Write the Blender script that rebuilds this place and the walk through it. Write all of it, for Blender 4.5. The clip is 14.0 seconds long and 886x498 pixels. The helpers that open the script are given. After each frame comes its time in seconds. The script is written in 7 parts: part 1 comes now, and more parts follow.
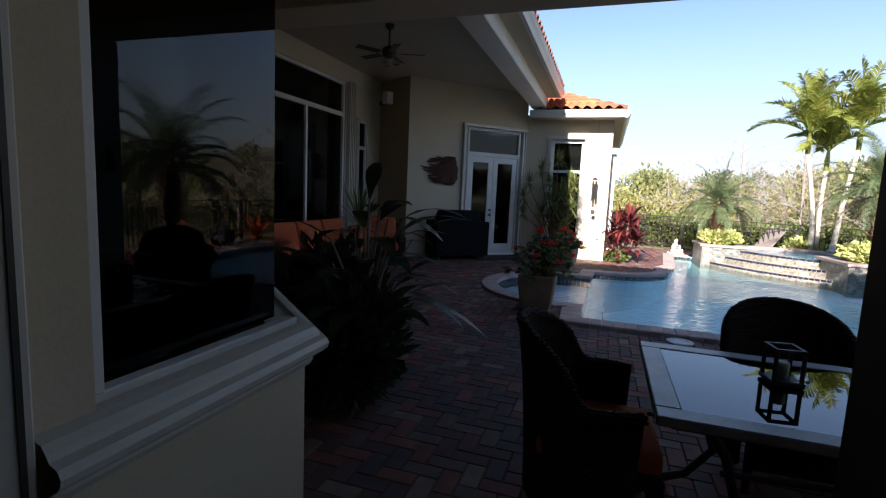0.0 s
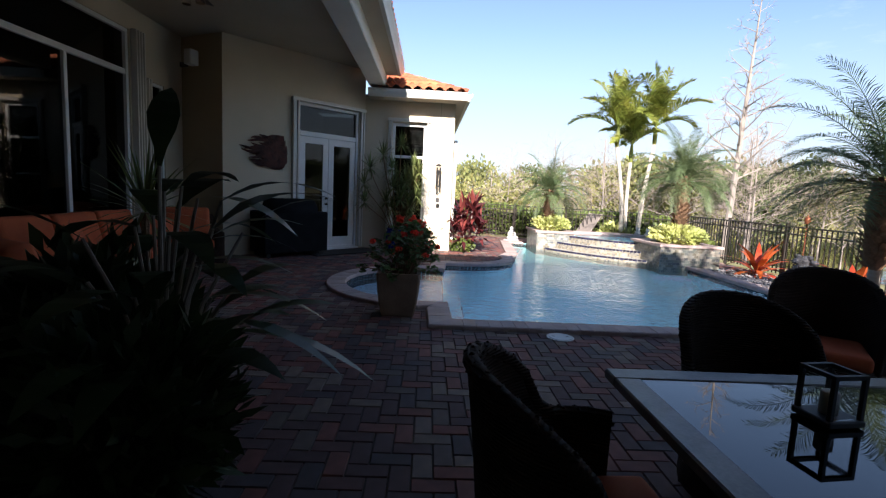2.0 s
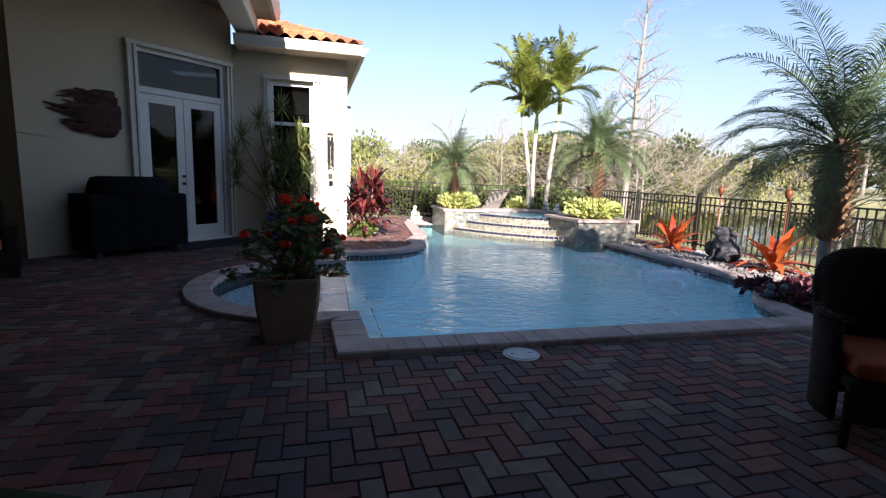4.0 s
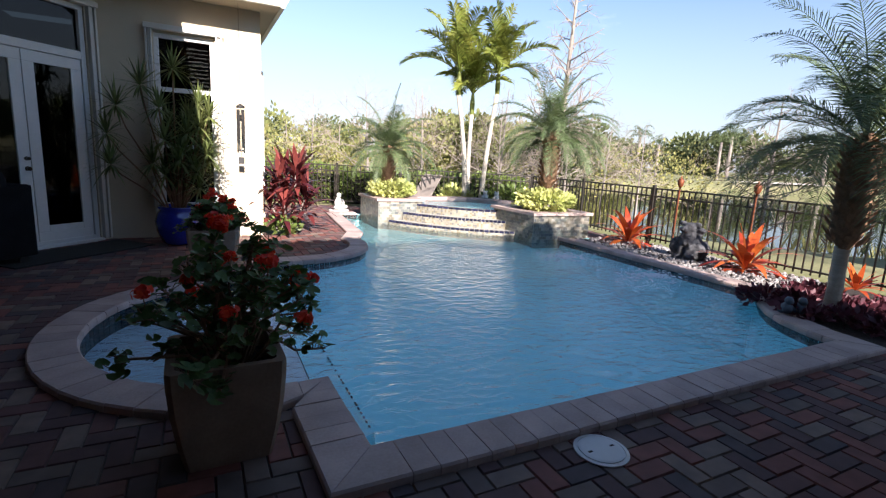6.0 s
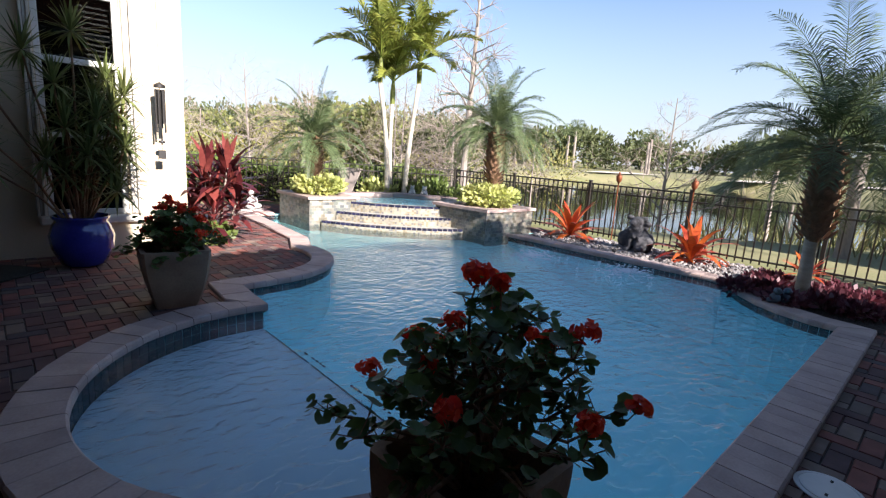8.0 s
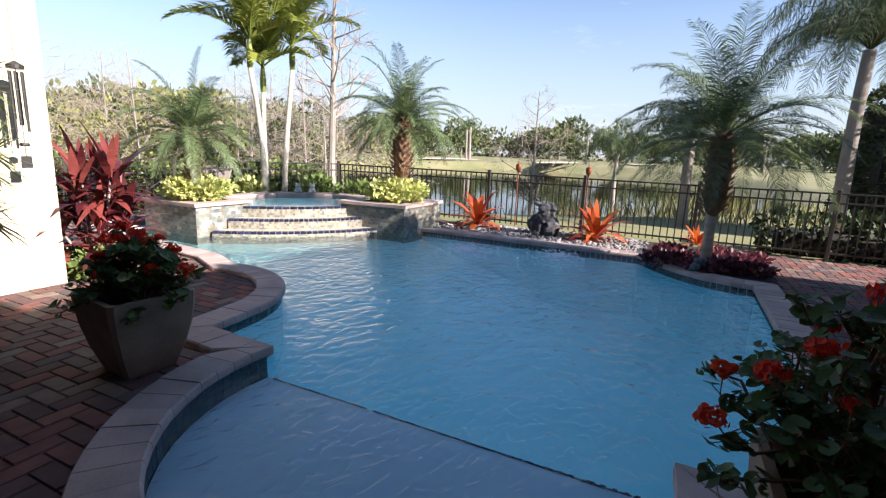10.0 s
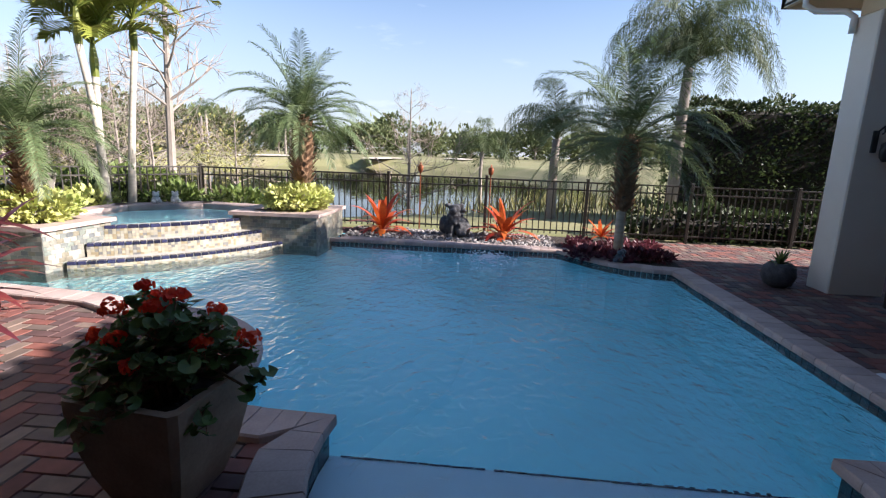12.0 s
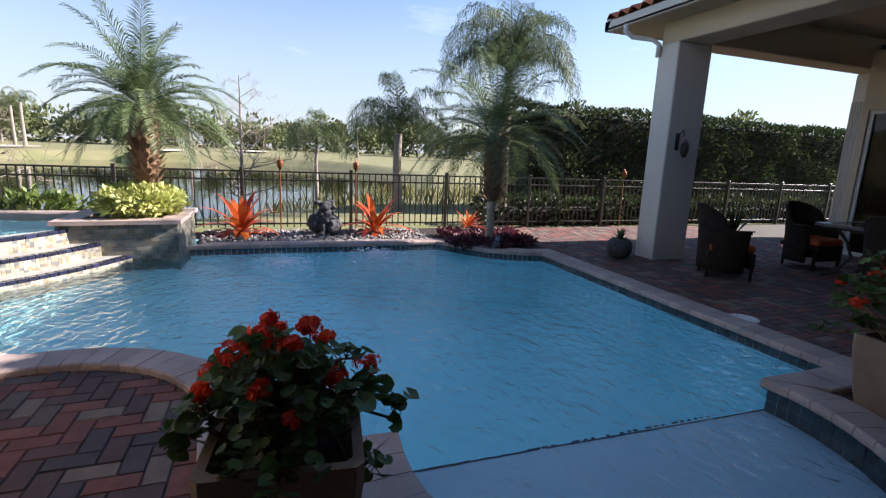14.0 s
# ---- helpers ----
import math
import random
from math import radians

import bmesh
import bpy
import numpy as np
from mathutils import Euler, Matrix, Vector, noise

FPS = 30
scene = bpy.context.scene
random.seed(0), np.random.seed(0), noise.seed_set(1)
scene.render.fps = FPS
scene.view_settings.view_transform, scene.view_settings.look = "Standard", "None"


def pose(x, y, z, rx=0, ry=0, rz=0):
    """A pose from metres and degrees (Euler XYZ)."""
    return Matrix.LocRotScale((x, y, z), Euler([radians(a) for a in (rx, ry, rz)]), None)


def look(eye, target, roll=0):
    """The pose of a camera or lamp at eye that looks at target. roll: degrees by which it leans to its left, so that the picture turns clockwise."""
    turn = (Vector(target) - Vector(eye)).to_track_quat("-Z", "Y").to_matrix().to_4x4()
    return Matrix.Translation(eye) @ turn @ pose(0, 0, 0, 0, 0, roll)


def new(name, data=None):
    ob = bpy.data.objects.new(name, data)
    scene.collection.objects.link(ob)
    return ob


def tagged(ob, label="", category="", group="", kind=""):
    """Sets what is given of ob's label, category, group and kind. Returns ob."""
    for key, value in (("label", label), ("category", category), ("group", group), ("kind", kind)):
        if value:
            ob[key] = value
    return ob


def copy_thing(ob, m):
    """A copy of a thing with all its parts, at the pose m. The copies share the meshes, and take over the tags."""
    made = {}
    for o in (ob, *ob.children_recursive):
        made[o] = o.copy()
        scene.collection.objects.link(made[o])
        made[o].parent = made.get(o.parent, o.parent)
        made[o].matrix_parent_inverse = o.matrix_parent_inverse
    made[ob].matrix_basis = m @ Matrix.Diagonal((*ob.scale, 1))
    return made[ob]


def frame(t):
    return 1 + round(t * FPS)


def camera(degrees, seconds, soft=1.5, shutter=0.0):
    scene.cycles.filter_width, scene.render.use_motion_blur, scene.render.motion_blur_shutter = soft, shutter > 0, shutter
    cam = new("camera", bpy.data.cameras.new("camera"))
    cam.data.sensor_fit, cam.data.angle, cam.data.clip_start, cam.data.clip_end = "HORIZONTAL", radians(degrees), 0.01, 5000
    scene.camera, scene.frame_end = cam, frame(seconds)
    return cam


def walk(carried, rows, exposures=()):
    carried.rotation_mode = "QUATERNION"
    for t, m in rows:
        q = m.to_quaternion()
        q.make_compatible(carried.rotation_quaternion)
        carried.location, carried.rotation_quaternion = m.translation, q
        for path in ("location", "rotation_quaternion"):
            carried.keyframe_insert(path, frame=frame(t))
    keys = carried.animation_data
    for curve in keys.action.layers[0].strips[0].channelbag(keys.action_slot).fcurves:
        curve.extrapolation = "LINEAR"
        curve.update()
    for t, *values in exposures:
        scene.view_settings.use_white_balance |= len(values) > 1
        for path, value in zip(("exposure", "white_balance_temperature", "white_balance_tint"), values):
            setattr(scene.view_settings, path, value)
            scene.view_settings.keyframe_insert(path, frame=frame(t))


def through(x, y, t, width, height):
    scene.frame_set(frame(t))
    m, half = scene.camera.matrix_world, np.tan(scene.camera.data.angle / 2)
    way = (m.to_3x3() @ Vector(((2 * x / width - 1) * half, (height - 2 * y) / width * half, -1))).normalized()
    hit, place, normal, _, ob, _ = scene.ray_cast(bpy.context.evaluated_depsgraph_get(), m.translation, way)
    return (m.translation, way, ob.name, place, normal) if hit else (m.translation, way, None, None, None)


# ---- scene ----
cam = camera(85.1, 14.0, soft=1.25)
PATH = [
    (0, (-0.141, -0.334, 1.516), (-0.764, 1.551, 1.276), 2.6),
    (0.5, (-0.32, -0.147, 1.508), (-0.716, 1.798, 1.264), 3.1),
    (1, (-0.473, 0.097, 1.467), (-0.665, 2.073, 1.226), 3.2),
    (1.5, (-0.568, 0.408, 1.425), (-0.608, 2.393, 1.185), 3.2),
    (2, (-0.623, 0.722, 1.39), (-0.553, 2.706, 1.15), 2.8),
    (2.5, (-0.667, 1.064, 1.327), (-0.493, 3.042, 1.087), 2.5),
    (3, (-0.682, 1.411, 1.299), (-0.406, 3.375, 1.045), 2.0),
    (3.5, (-0.683, 1.776, 1.3), (-0.294, 3.717, 1.013), 2.0),
    (4, (-0.708, 2.226, 1.284), (-0.195, 4.135, 0.978), 2.0),
    (6.5, (-1.162, 4.17, 1.4), (-0.167, 5.861, 1.013), 3.5),
    (7, (-1.412, 4.582, 1.349), (-0.293, 6.195, 0.969), 3.8),
    (7.5, (-1.705, 4.918, 1.323), (-0.46, 6.438, 0.948), 4.2),
    (8, (-1.943, 5.167, 1.394), (-0.588, 6.587, 1.007), 3.8),
    (10.5, (-2.644, 7.074, 1.407), (-0.807, 7.756, 1.01), 2.4),
    (11, (-2.644, 7.492, 1.439), (-0.755, 8.013, 1.038), 2.5),
    (11.5, (-2.657, 7.886, 1.462), (-0.728, 8.229, 1.063), 2.3),
    (12, (-2.614, 8.305, 1.443), (-0.657, 8.445, 1.056), 2.2),
    (12.5, (-2.589, 8.693, 1.466), (-0.628, 8.623, 1.077), 2.3),
    (13, (-2.55, 9.053, 1.45), (-0.608, 8.771, 1.067), 2.4),
    (13.5, (-2.512, 9.313, 1.412), (-0.607, 8.833, 1.035), 2.2),
    (14, (-2.447, 9.595, 1.435), (-0.603, 8.925, 1.05), 2.4),
]
walk(cam, [(t, look(eye, target, roll)) for t, eye, target, roll in PATH])

# ---- world and sun ----
SUN_AZ, SUN_EL = -4.0, 28.5          # degrees east of south, elevation
SUN_DIR = Vector((math.sin(radians(SUN_AZ)) * math.cos(radians(SUN_EL)),
                  -math.cos(radians(SUN_AZ)) * math.cos(radians(SUN_EL)), math.sin(radians(SUN_EL))))
world = bpy.data.worlds.new("sky_world")
scene.world = world
world.use_nodes = True
wn = world.node_tree.nodes
sky = wn.new("ShaderNodeTexSky")
sky.sky_type = "NISHITA"
sky.sun_disc = False
sky.sun_elevation = radians(SUN_EL)
sky.sun_rotation = radians(180 - SUN_AZ)
sky.air_density, sky.dust_density, sky.ozone_density = 1.0, 0.0, 2.0
wn["Background"].inputs[1].default_value = 0.072
wl = world.node_tree.links
w_tc = wn.new("ShaderNodeTexCoord")
w_map = wn.new("ShaderNodeMapping")
w_map.inputs["Scale"].default_value = (2.2, 2.2, 9.0)
w_noise = wn.new("ShaderNodeTexNoise")
w_noise.inputs["Scale"].default_value, w_noise.inputs["Detail"].default_value, w_noise.inputs["Roughness"].default_value = 1.6, 7, 0.62
w_range = wn.new("ShaderNodeMapRange")
w_range.inputs["From Min"].default_value, w_range.inputs["From Max"].default_value = 0.62, 0.86
w_range.inputs["To Max"].default_value = 0.35
w_mix = wn.new("ShaderNodeMix")
w_mix.data_type = "RGBA"
w_mix.inputs["B"].default_value = (7.5, 7.9, 8.4, 1)
wl.new(w_tc.outputs["Generated"], w_map.inputs["Vector"])
wl.new(w_map.outputs[0], w_noise.inputs["Vector"])
wl.new(w_noise.outputs[0], w_range.inputs["Value"])
wl.new(w_range.outputs[0], w_mix.inputs["Factor"])
w_sep = wn.new("ShaderNodeSeparateXYZ")
w_band = wn.new("ShaderNodeMapRange")
w_band.inputs["From Min"].default_value, w_band.inputs["From Max"].default_value = 0.0, 0.30
w_band.inputs["To Min"].default_value, w_band.inputs["To Max"].default_value = 0.9, 0.0
w_haze = wn.new("ShaderNodeMix")
w_haze.data_type = "RGBA"
w_haze.inputs["B"].default_value = (3.05, 3.5, 4.0, 1)
wl.new(w_tc.outputs["Generated"], w_sep.inputs[0])
wl.new(w_sep.outputs["Z"], w_band.inputs["Value"])
wl.new(w_band.outputs[0], w_haze.inputs["Factor"])
wl.new(sky.outputs[0], w_haze.inputs["A"])
wl.new(w_haze.outputs["Result"], w_mix.inputs["A"])
wl.new(w_mix.outputs["Result"], wn["Background"].inputs[0])
sun = new("sun", bpy.data.lights.new("sun", "SUN"))
sun.data.energy, sun.data.angle, sun.data.color = 5.0, radians(0.6), (1.0, 0.95, 0.87)
sun.matrix_world = look((0, 0, 30), Vector((0, 0, 30)) - SUN_DIR)
scene.view_settings.exposure = 1.6
scene.view_settings.use_white_balance = True
scene.view_settings.white_balance_temperature, scene.view_settings.white_balance_tint = 6400, 18.0


# ---- materials ----
def mat(name, color, rough=0.6, color2=None, scale=6.0, fine=60.0, amount=0.5, bump=0.15, bump_dist=0.004, metal=0.0, spec=0.5,
        island=0.0, rand=0.0, coat=0.0, detail=6.0, stretch=(1, 1, 1)):
    """A principled surface with coarse and fine variation and a fine relief."""
    m = bpy.data.materials.new(name)
    m.use_nodes = True
    nt = m.node_tree
    n, l = nt.nodes, nt.links
    b = n["Principled BSDF"]
    b.inputs["Roughness"].default_value = rough
    b.inputs["Metallic"].default_value = metal
    b.inputs["Specular IOR Level"].default_value = spec
    b.inputs["Coat Weight"].default_value = coat
    tc = n.new("ShaderNodeTexCoord")
    mp = n.new("ShaderNodeMapping")
    mp.inputs["Scale"].default_value = stretch
    l.new(tc.outputs["Object"], mp.inputs["Vector"])
    big = n.new("ShaderNodeTexNoise")
    big.inputs["Scale"].default_value, big.inputs["Detail"].default_value = scale, detail
    small = n.new("ShaderNodeTexNoise")
    small.inputs["Scale"].default_value, small.inputs["Detail"].default_value = fine, 4
    l.new(mp.outputs[0], big.inputs["Vector"])
    l.new(mp.outputs[0], small.inputs["Vector"])
    c2 = color2 or tuple(c * 0.72 for c in color)
    mix = n.new("ShaderNodeMix")
    mix.data_type = "RGBA"
    mix.inputs["A"].default_value, mix.inputs["B"].default_value = (*color, 1), (*c2, 1)
    add = n.new("ShaderNodeMath")
    add.operation = "MULTIPLY_ADD"
    l.new(small.outputs[0], add.inputs[0])
    add.inputs[1].default_value = 0.5
    l.new(big.outputs[0], add.inputs[2])
    ramp = n.new("ShaderNodeMapRange")
    ramp.inputs["From Min"].default_value, ramp.inputs["From Max"].default_value = 0.55, 0.95
    ramp.inputs["To Max"].default_value = min(1.0, amount * 2)
    l.new(add.outputs[0], ramp.inputs["Value"])
    l.new(ramp.outputs[0], mix.inputs["Factor"])
    out = mix.outputs["Result"]
    if island or rand:
        hsv = n.new("ShaderNodeHueSaturation")
        if island:
            src = n.new("ShaderNodeNewGeometry").outputs["Random Per Island"]
        else:
            src = n.new("ShaderNodeObjectInfo").outputs["Random"]
        amp = island or rand
        mr = n.new("ShaderNodeMapRange")
        mr.inputs["To Min"].default_value, mr.inputs["To Max"].default_value = 1 - amp, 1 + amp
        l.new(src, mr.inputs["Value"])
        l.new(mr.outputs[0], hsv.inputs["Value"])
        mh = n.new("ShaderNodeMath")
        mh.operation = "MULTIPLY_ADD"
        l.new(src, mh.inputs[0])
        mh.inputs[1].default_value, mh.inputs[2].default_value = 0.04 * amp, 0.5 - 0.02 * amp
        l.new(mh.outputs[0], hsv.inputs["Hue"])
        l.new(out, hsv.inputs["Color"])
        out = hsv.outputs[0]
    l.new(out, b.inputs["Base Color"])
    if bump:
        bp = n.new("ShaderNodeBump")
        bp.inputs["Strength"].default_value, bp.inputs["Distance"].default_value = bump, bump_dist
        l.new(add.outputs[0], bp.inputs["Height"])
        l.new(bp.outputs[0], b.inputs["Normal"])
    return m


def palette_mat(name, colors, rough=0.8, island=True, bump=0.3, bump_dist=0.003):
    """Pieces that each take one of several colours, with grain."""
    m = mat(name, colors[0], rough, bump=bump, bump_dist=bump_dist, scale=14, fine=160)
    nt = m.node_tree
    n, l = nt.nodes, nt.links
    src = n.new("ShaderNodeNewGeometry").outputs["Random Per Island"] if island else n.new("ShaderNodeObjectInfo").outputs["Random"]
    cr = n.new("ShaderNodeValToRGB")
    cr.color_ramp.interpolation = "CONSTANT"
    els = cr.color_ramp.elements
    while len(els) < len(colors):
        els.new(0.5)
    for i, c in enumerate(colors):
        els[i].position = i / len(colors)
        els[i].color = (*c, 1)
    l.new(src, cr.inputs[0])
    mul = n.new("ShaderNodeMix")
    mul.data_type, mul.blend_type = "RGBA", "MULTIPLY"
    mul.inputs["Factor"].default_value = 0.6
    noise_tex = n.new("ShaderNodeTexNoise")
    noise_tex.inputs["Scale"].default_value, noise_tex.inputs["Detail"].default_value = 9, 8
    l.new(n["Texture Coordinate"].outputs["Object"], noise_tex.inputs["Vector"])
    gray = n.new("ShaderNodeMapRange")
    gray.inputs["From Min"].default_value, gray.inputs["From Max"].default_value = 0.3, 0.7
    gray.inputs["To Min"].default_value, gray.inputs["To Max"].default_value = 0.55, 1.15
    l.new(noise_tex.outputs[0], gray.inputs["Value"])
    l.new(cr.outputs[0], mul.inputs["A"])
    l.new(gray.outputs[0], mul.inputs["B"])
    l.new(mul.outputs["Result"], n["Principled BSDF"].inputs["Base Color"])
    return m


def water_mat(name, tint, scale, strength, dist, ior=1.33, rough=0.02):
    """Clear water: tinted see-through body, gloss by Fresnel, rippled relief."""
    m = bpy.data.materials.new(name)
    m.use_nodes = True
    n, l = m.node_tree.nodes, m.node_tree.links
    n.remove(n["Principled BSDF"])
    tr = n.new("ShaderNodeBsdfTransparent")
    tr.inputs[0].default_value = (*tint, 1)
    gl = n.new("ShaderNodeBsdfGlossy")
    gl.inputs["Roughness"].default_value = rough
    gl.inputs["Color"].default_value = (1, 1, 1, 1)
    fr = n.new("ShaderNodeFresnel")
    fr.inputs["IOR"].default_value = ior
    mx = n.new("ShaderNodeMixShader")
    tc = n.new("ShaderNodeTexCoord")
    mp = n.new("ShaderNodeMapping")
    mp.inputs["Scale"].default_value = (1.0, 1.6, 1.0)
    mp.inputs["Rotation"].default_value = (0, 0, 0.5)
    no = n.new("ShaderNodeTexNoise")
    no.inputs["Scale"].default_value, no.inputs["Detail"].default_value, no.inputs["Distortion"].default_value = scale, 3, 0.6
    swell = n.new("ShaderNodeTexNoise")
    swell.inputs["Scale"].default_value, swell.inputs["Detail"].default_value, swell.inputs["Distortion"].default_value = scale * 0.33, 2, 0.4
    total = n.new("ShaderNodeMath")
    total.operation = "MULTIPLY_ADD"
    total.inputs[1].default_value = 0.9
    bp = n.new("ShaderNodeBump")
    bp.inputs["Strength"].default_value, bp.inputs["Distance"].default_value = strength, dist
    l.new(tc.outputs["Object"], mp.inputs[0])
    l.new(mp.outputs[0], no.inputs["Vector"])
    l.new(tc.outputs["Object"], swell.inputs["Vector"])
    l.new(swell.outputs[0], total.inputs[0])
    l.new(no.outputs[0], total.inputs[2])
    l.new(total.outputs[0], bp.inputs["Height"])
    l.new(bp.outputs[0], gl.inputs["Normal"])
    l.new(bp.outputs[0], fr.inputs["Normal"])
    l.new(fr.outputs[0], mx.inputs[0])
    l.new(tr.outputs[0], mx.inputs[1])
    l.new(gl.outputs[0], mx.inputs[2])
    l.new(mx.outputs[0], n["Material Output"].inputs["Surface"])
    return m


def glass_mat(name, tint, ior=1.5):
    m = bpy.data.materials.new(name)
    m.use_nodes = True
    n, l = m.node_tree.nodes, m.node_tree.links
    n.remove(n["Principled BSDF"])
    tr = n.new("ShaderNodeBsdfTransparent")
    tr.inputs[0].default_value = (*tint, 1)
    gl = n.new("ShaderNodeBsdfGlossy")
    gl.inputs["Roughness"].default_value = 0.0
    fr = n.new("ShaderNodeFresnel")
    fr.inputs["IOR"].default_value = ior
    mx = n.new("ShaderNodeMixShader")
    l.new(fr.outputs[0], mx.inputs[0])
    l.new(tr.outputs[0], mx.inputs[1])
    l.new(gl.outputs[0], mx.inputs[2])
    l.new(mx.outputs[0], n["Material Output"].inputs["Surface"])
    return m


STUCCO = mat("cream_stucco", (0.62, 0.52, 0.37), 0.9, (0.52, 0.43, 0.30), 1.2, 90, 0.35, 0.35, 0.004)
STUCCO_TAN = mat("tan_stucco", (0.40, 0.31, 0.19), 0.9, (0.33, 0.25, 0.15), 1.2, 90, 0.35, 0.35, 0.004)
STUCCO_WHITE = mat("white_stucco", (0.74, 0.70, 0.62), 0.9, (0.62, 0.58, 0.50), 1.5, 90, 0.3, 0.3, 0.004)
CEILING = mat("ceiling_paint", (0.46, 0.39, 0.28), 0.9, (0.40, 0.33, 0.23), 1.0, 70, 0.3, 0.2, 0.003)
WHITE = mat("white_paint", (0.70, 0.69, 0.65), 0.45, (0.60, 0.59, 0.55), 3, 40, 0.3, 0.05, 0.001)
ALU = mat("cream_aluminium", (0.62, 0.58, 0.50), 0.4, (0.52, 0.48, 0.41), 4, 50, 0.3, 0.04, 0.001)
GLASS = glass_mat("window_glass", (0.16, 0.17, 0.17), 1.42)
TABLE_GLASS = glass_mat("table_glass", (0.06, 0.07, 0.08), 1.85)
# near-black colour carries the shade of unlit interiors
UNLIT_DARK = mat("unlit_interior_dark", (0.10, 0.08, 0.06), 0.9)
TERRACOTTA = mat("terracotta_tile", (0.52, 0.17, 0.07), 0.75, (0.38, 0.11, 0.05), 5, 60, 0.5, 0.3, 0.004, island=0.3)
CONCRETE_BED = mat("joint_sand", (0.10, 0.085, 0.07), 0.95, (0.06, 0.05, 0.04), 8, 120, 0.6, 0.5, 0.004)
PAVER_COLORS = [(0.205, 0.072, 0.056), (0.115, 0.061, 0.056), (0.146, 0.103, 0.084), (0.235, 0.084, 0.063), (0.088, 0.063, 0.063),
                (0.146, 0.065, 0.056), (0.217, 0.15, 0.117), (0.108, 0.055, 0.051)]
PAVER = palette_mat("clay_paver_mix", PAVER_COLORS, 0.8)
PAVER_ONE = palette_mat("clay_paver", PAVER_COLORS, 0.8, island=False)
COPING = mat("travertine_coping", (0.49, 0.375, 0.335), 0.7, (0.37, 0.275, 0.24), 5, 70, 0.6, 0.3, 0.003, rand=0.12)
PLASTER = mat("pool_plaster", (0.48, 0.95, 0.97), 0.7, (0.42, 0.92, 0.94), 2.0, 30, 0.5, 0.1, 0.003)
POOL_TILE = palette_mat("waterline_tile", [(0.035, 0.065, 0.075), (0.045, 0.08, 0.09), (0.06, 0.09, 0.095), (0.03, 0.05, 0.06)], 0.25)
STEP_TILE = palette_mat("patterned_step_tile", [(0.40, 0.36, 0.26), (0.35, 0.33, 0.27), (0.44, 0.40, 0.31), (0.19, 0.19, 0.185), (0.39, 0.37, 0.31), (0.30, 0.25, 0.16), (0.42, 0.39, 0.30)], 0.3, bump=0.1)
MOSAIC = palette_mat("mosaic_tile", [(0.24, 0.23, 0.19), (0.17, 0.18, 0.165), (0.38, 0.35, 0.28), (0.21, 0.19, 0.14), (0.13, 0.14, 0.14),
                                     (0.30, 0.29, 0.25), (0.19, 0.21, 0.18)], 0.3, bump=0.1)
COBALT = palette_mat("cobalt_trim_tile", [(0.022, 0.024, 0.055), (0.035, 0.037, 0.085), (0.02, 0.021, 0.04)], 0.15, bump=0.05)
WATER = water_mat("pool_water", (0.89, 0.99, 1.0), 8.5, 1.0, 0.034, 1.29)
LAKE = water_mat("lake_water", (0.10, 0.12, 0.10), 1.6, 0.10, 0.05)
BRONZE = mat("dark_bronze_paint", (0.030, 0.026, 0.022), 0.45, (0.05, 0.04, 0.03), 10, 80, 0.4, 0.05, 0.001)
SOIL = mat("dark_mulch", (0.045, 0.028, 0.02), 0.95, (0.02, 0.013, 0.01), 20, 90, 0.7, 1.0, 0.03)


# ---- building helpers ----
from mathutils.geometry import tessellate_polygon


def mesh_of(name, bm, material, smooth=False):
    me = bpy.data.meshes.new(name)
    bm.to_mesh(me)
    bm.free()
    for m in (material if isinstance(material, (list, tuple)) else [material]):
        me.materials.append(m)
    if smooth:
        me.polygons.foreach_set("use_smooth", [True] * len(me.polygons))
    return me


def part(name, bm, material, parent=None, label="", smooth=False):
    """Links a bmesh as one mesh object under a thing or a part."""
    ob = new(name, mesh_of(name, bm, material, smooth))
    if parent is not None:
        ob.parent = parent
    if label:
        tagged(ob, label)
    return ob


def thing(name, label, category, m=None, group="", kind=""):
    """An empty at a thing's base, which its parts hang under."""
    ob = new(name)
    ob.empty_display_size = 0.1
    if m is not None:
        ob.matrix_world = m
    return tagged(ob, label, category, group, kind)


def structure(name, bm, material, label, category, smooth=False):
    return tagged(part(name, bm, material, None, "", smooth), label, category, "", "structure")


def box(bm, x0, x1, y0, y1, z0, z1, bevel=0.0, m=None, segments=1):
    """Adds a box, with softened edges, to bm."""
    vs = [bm.verts.new((x, y, z)) for z in (z0, z1) for y in (y0, y1) for x in (x0, x1)]
    fs = [bm.faces.new([vs[i] for i in q]) for q in ((0, 2, 3, 1), (4, 5, 7, 6), (0, 1, 5, 4), (2, 6, 7, 3), (0, 4, 6, 2), (1, 3, 7, 5))]
    if bevel:
        es = list({e for f in fs for e in f.edges})
        r = bmesh.ops.bevel(bm, geom=es, offset=bevel, segments=segments, affect="EDGES", profile=0.6)
        vs = list({v for v in vs if v.is_valid} | set(r["verts"]))
    if m is not None:
        bmesh.ops.transform(bm, matrix=m, verts=[v for v in vs if v.is_valid])
    return bm


def one_box(*a, **k):
    return box(bmesh.new(), *a, **k)


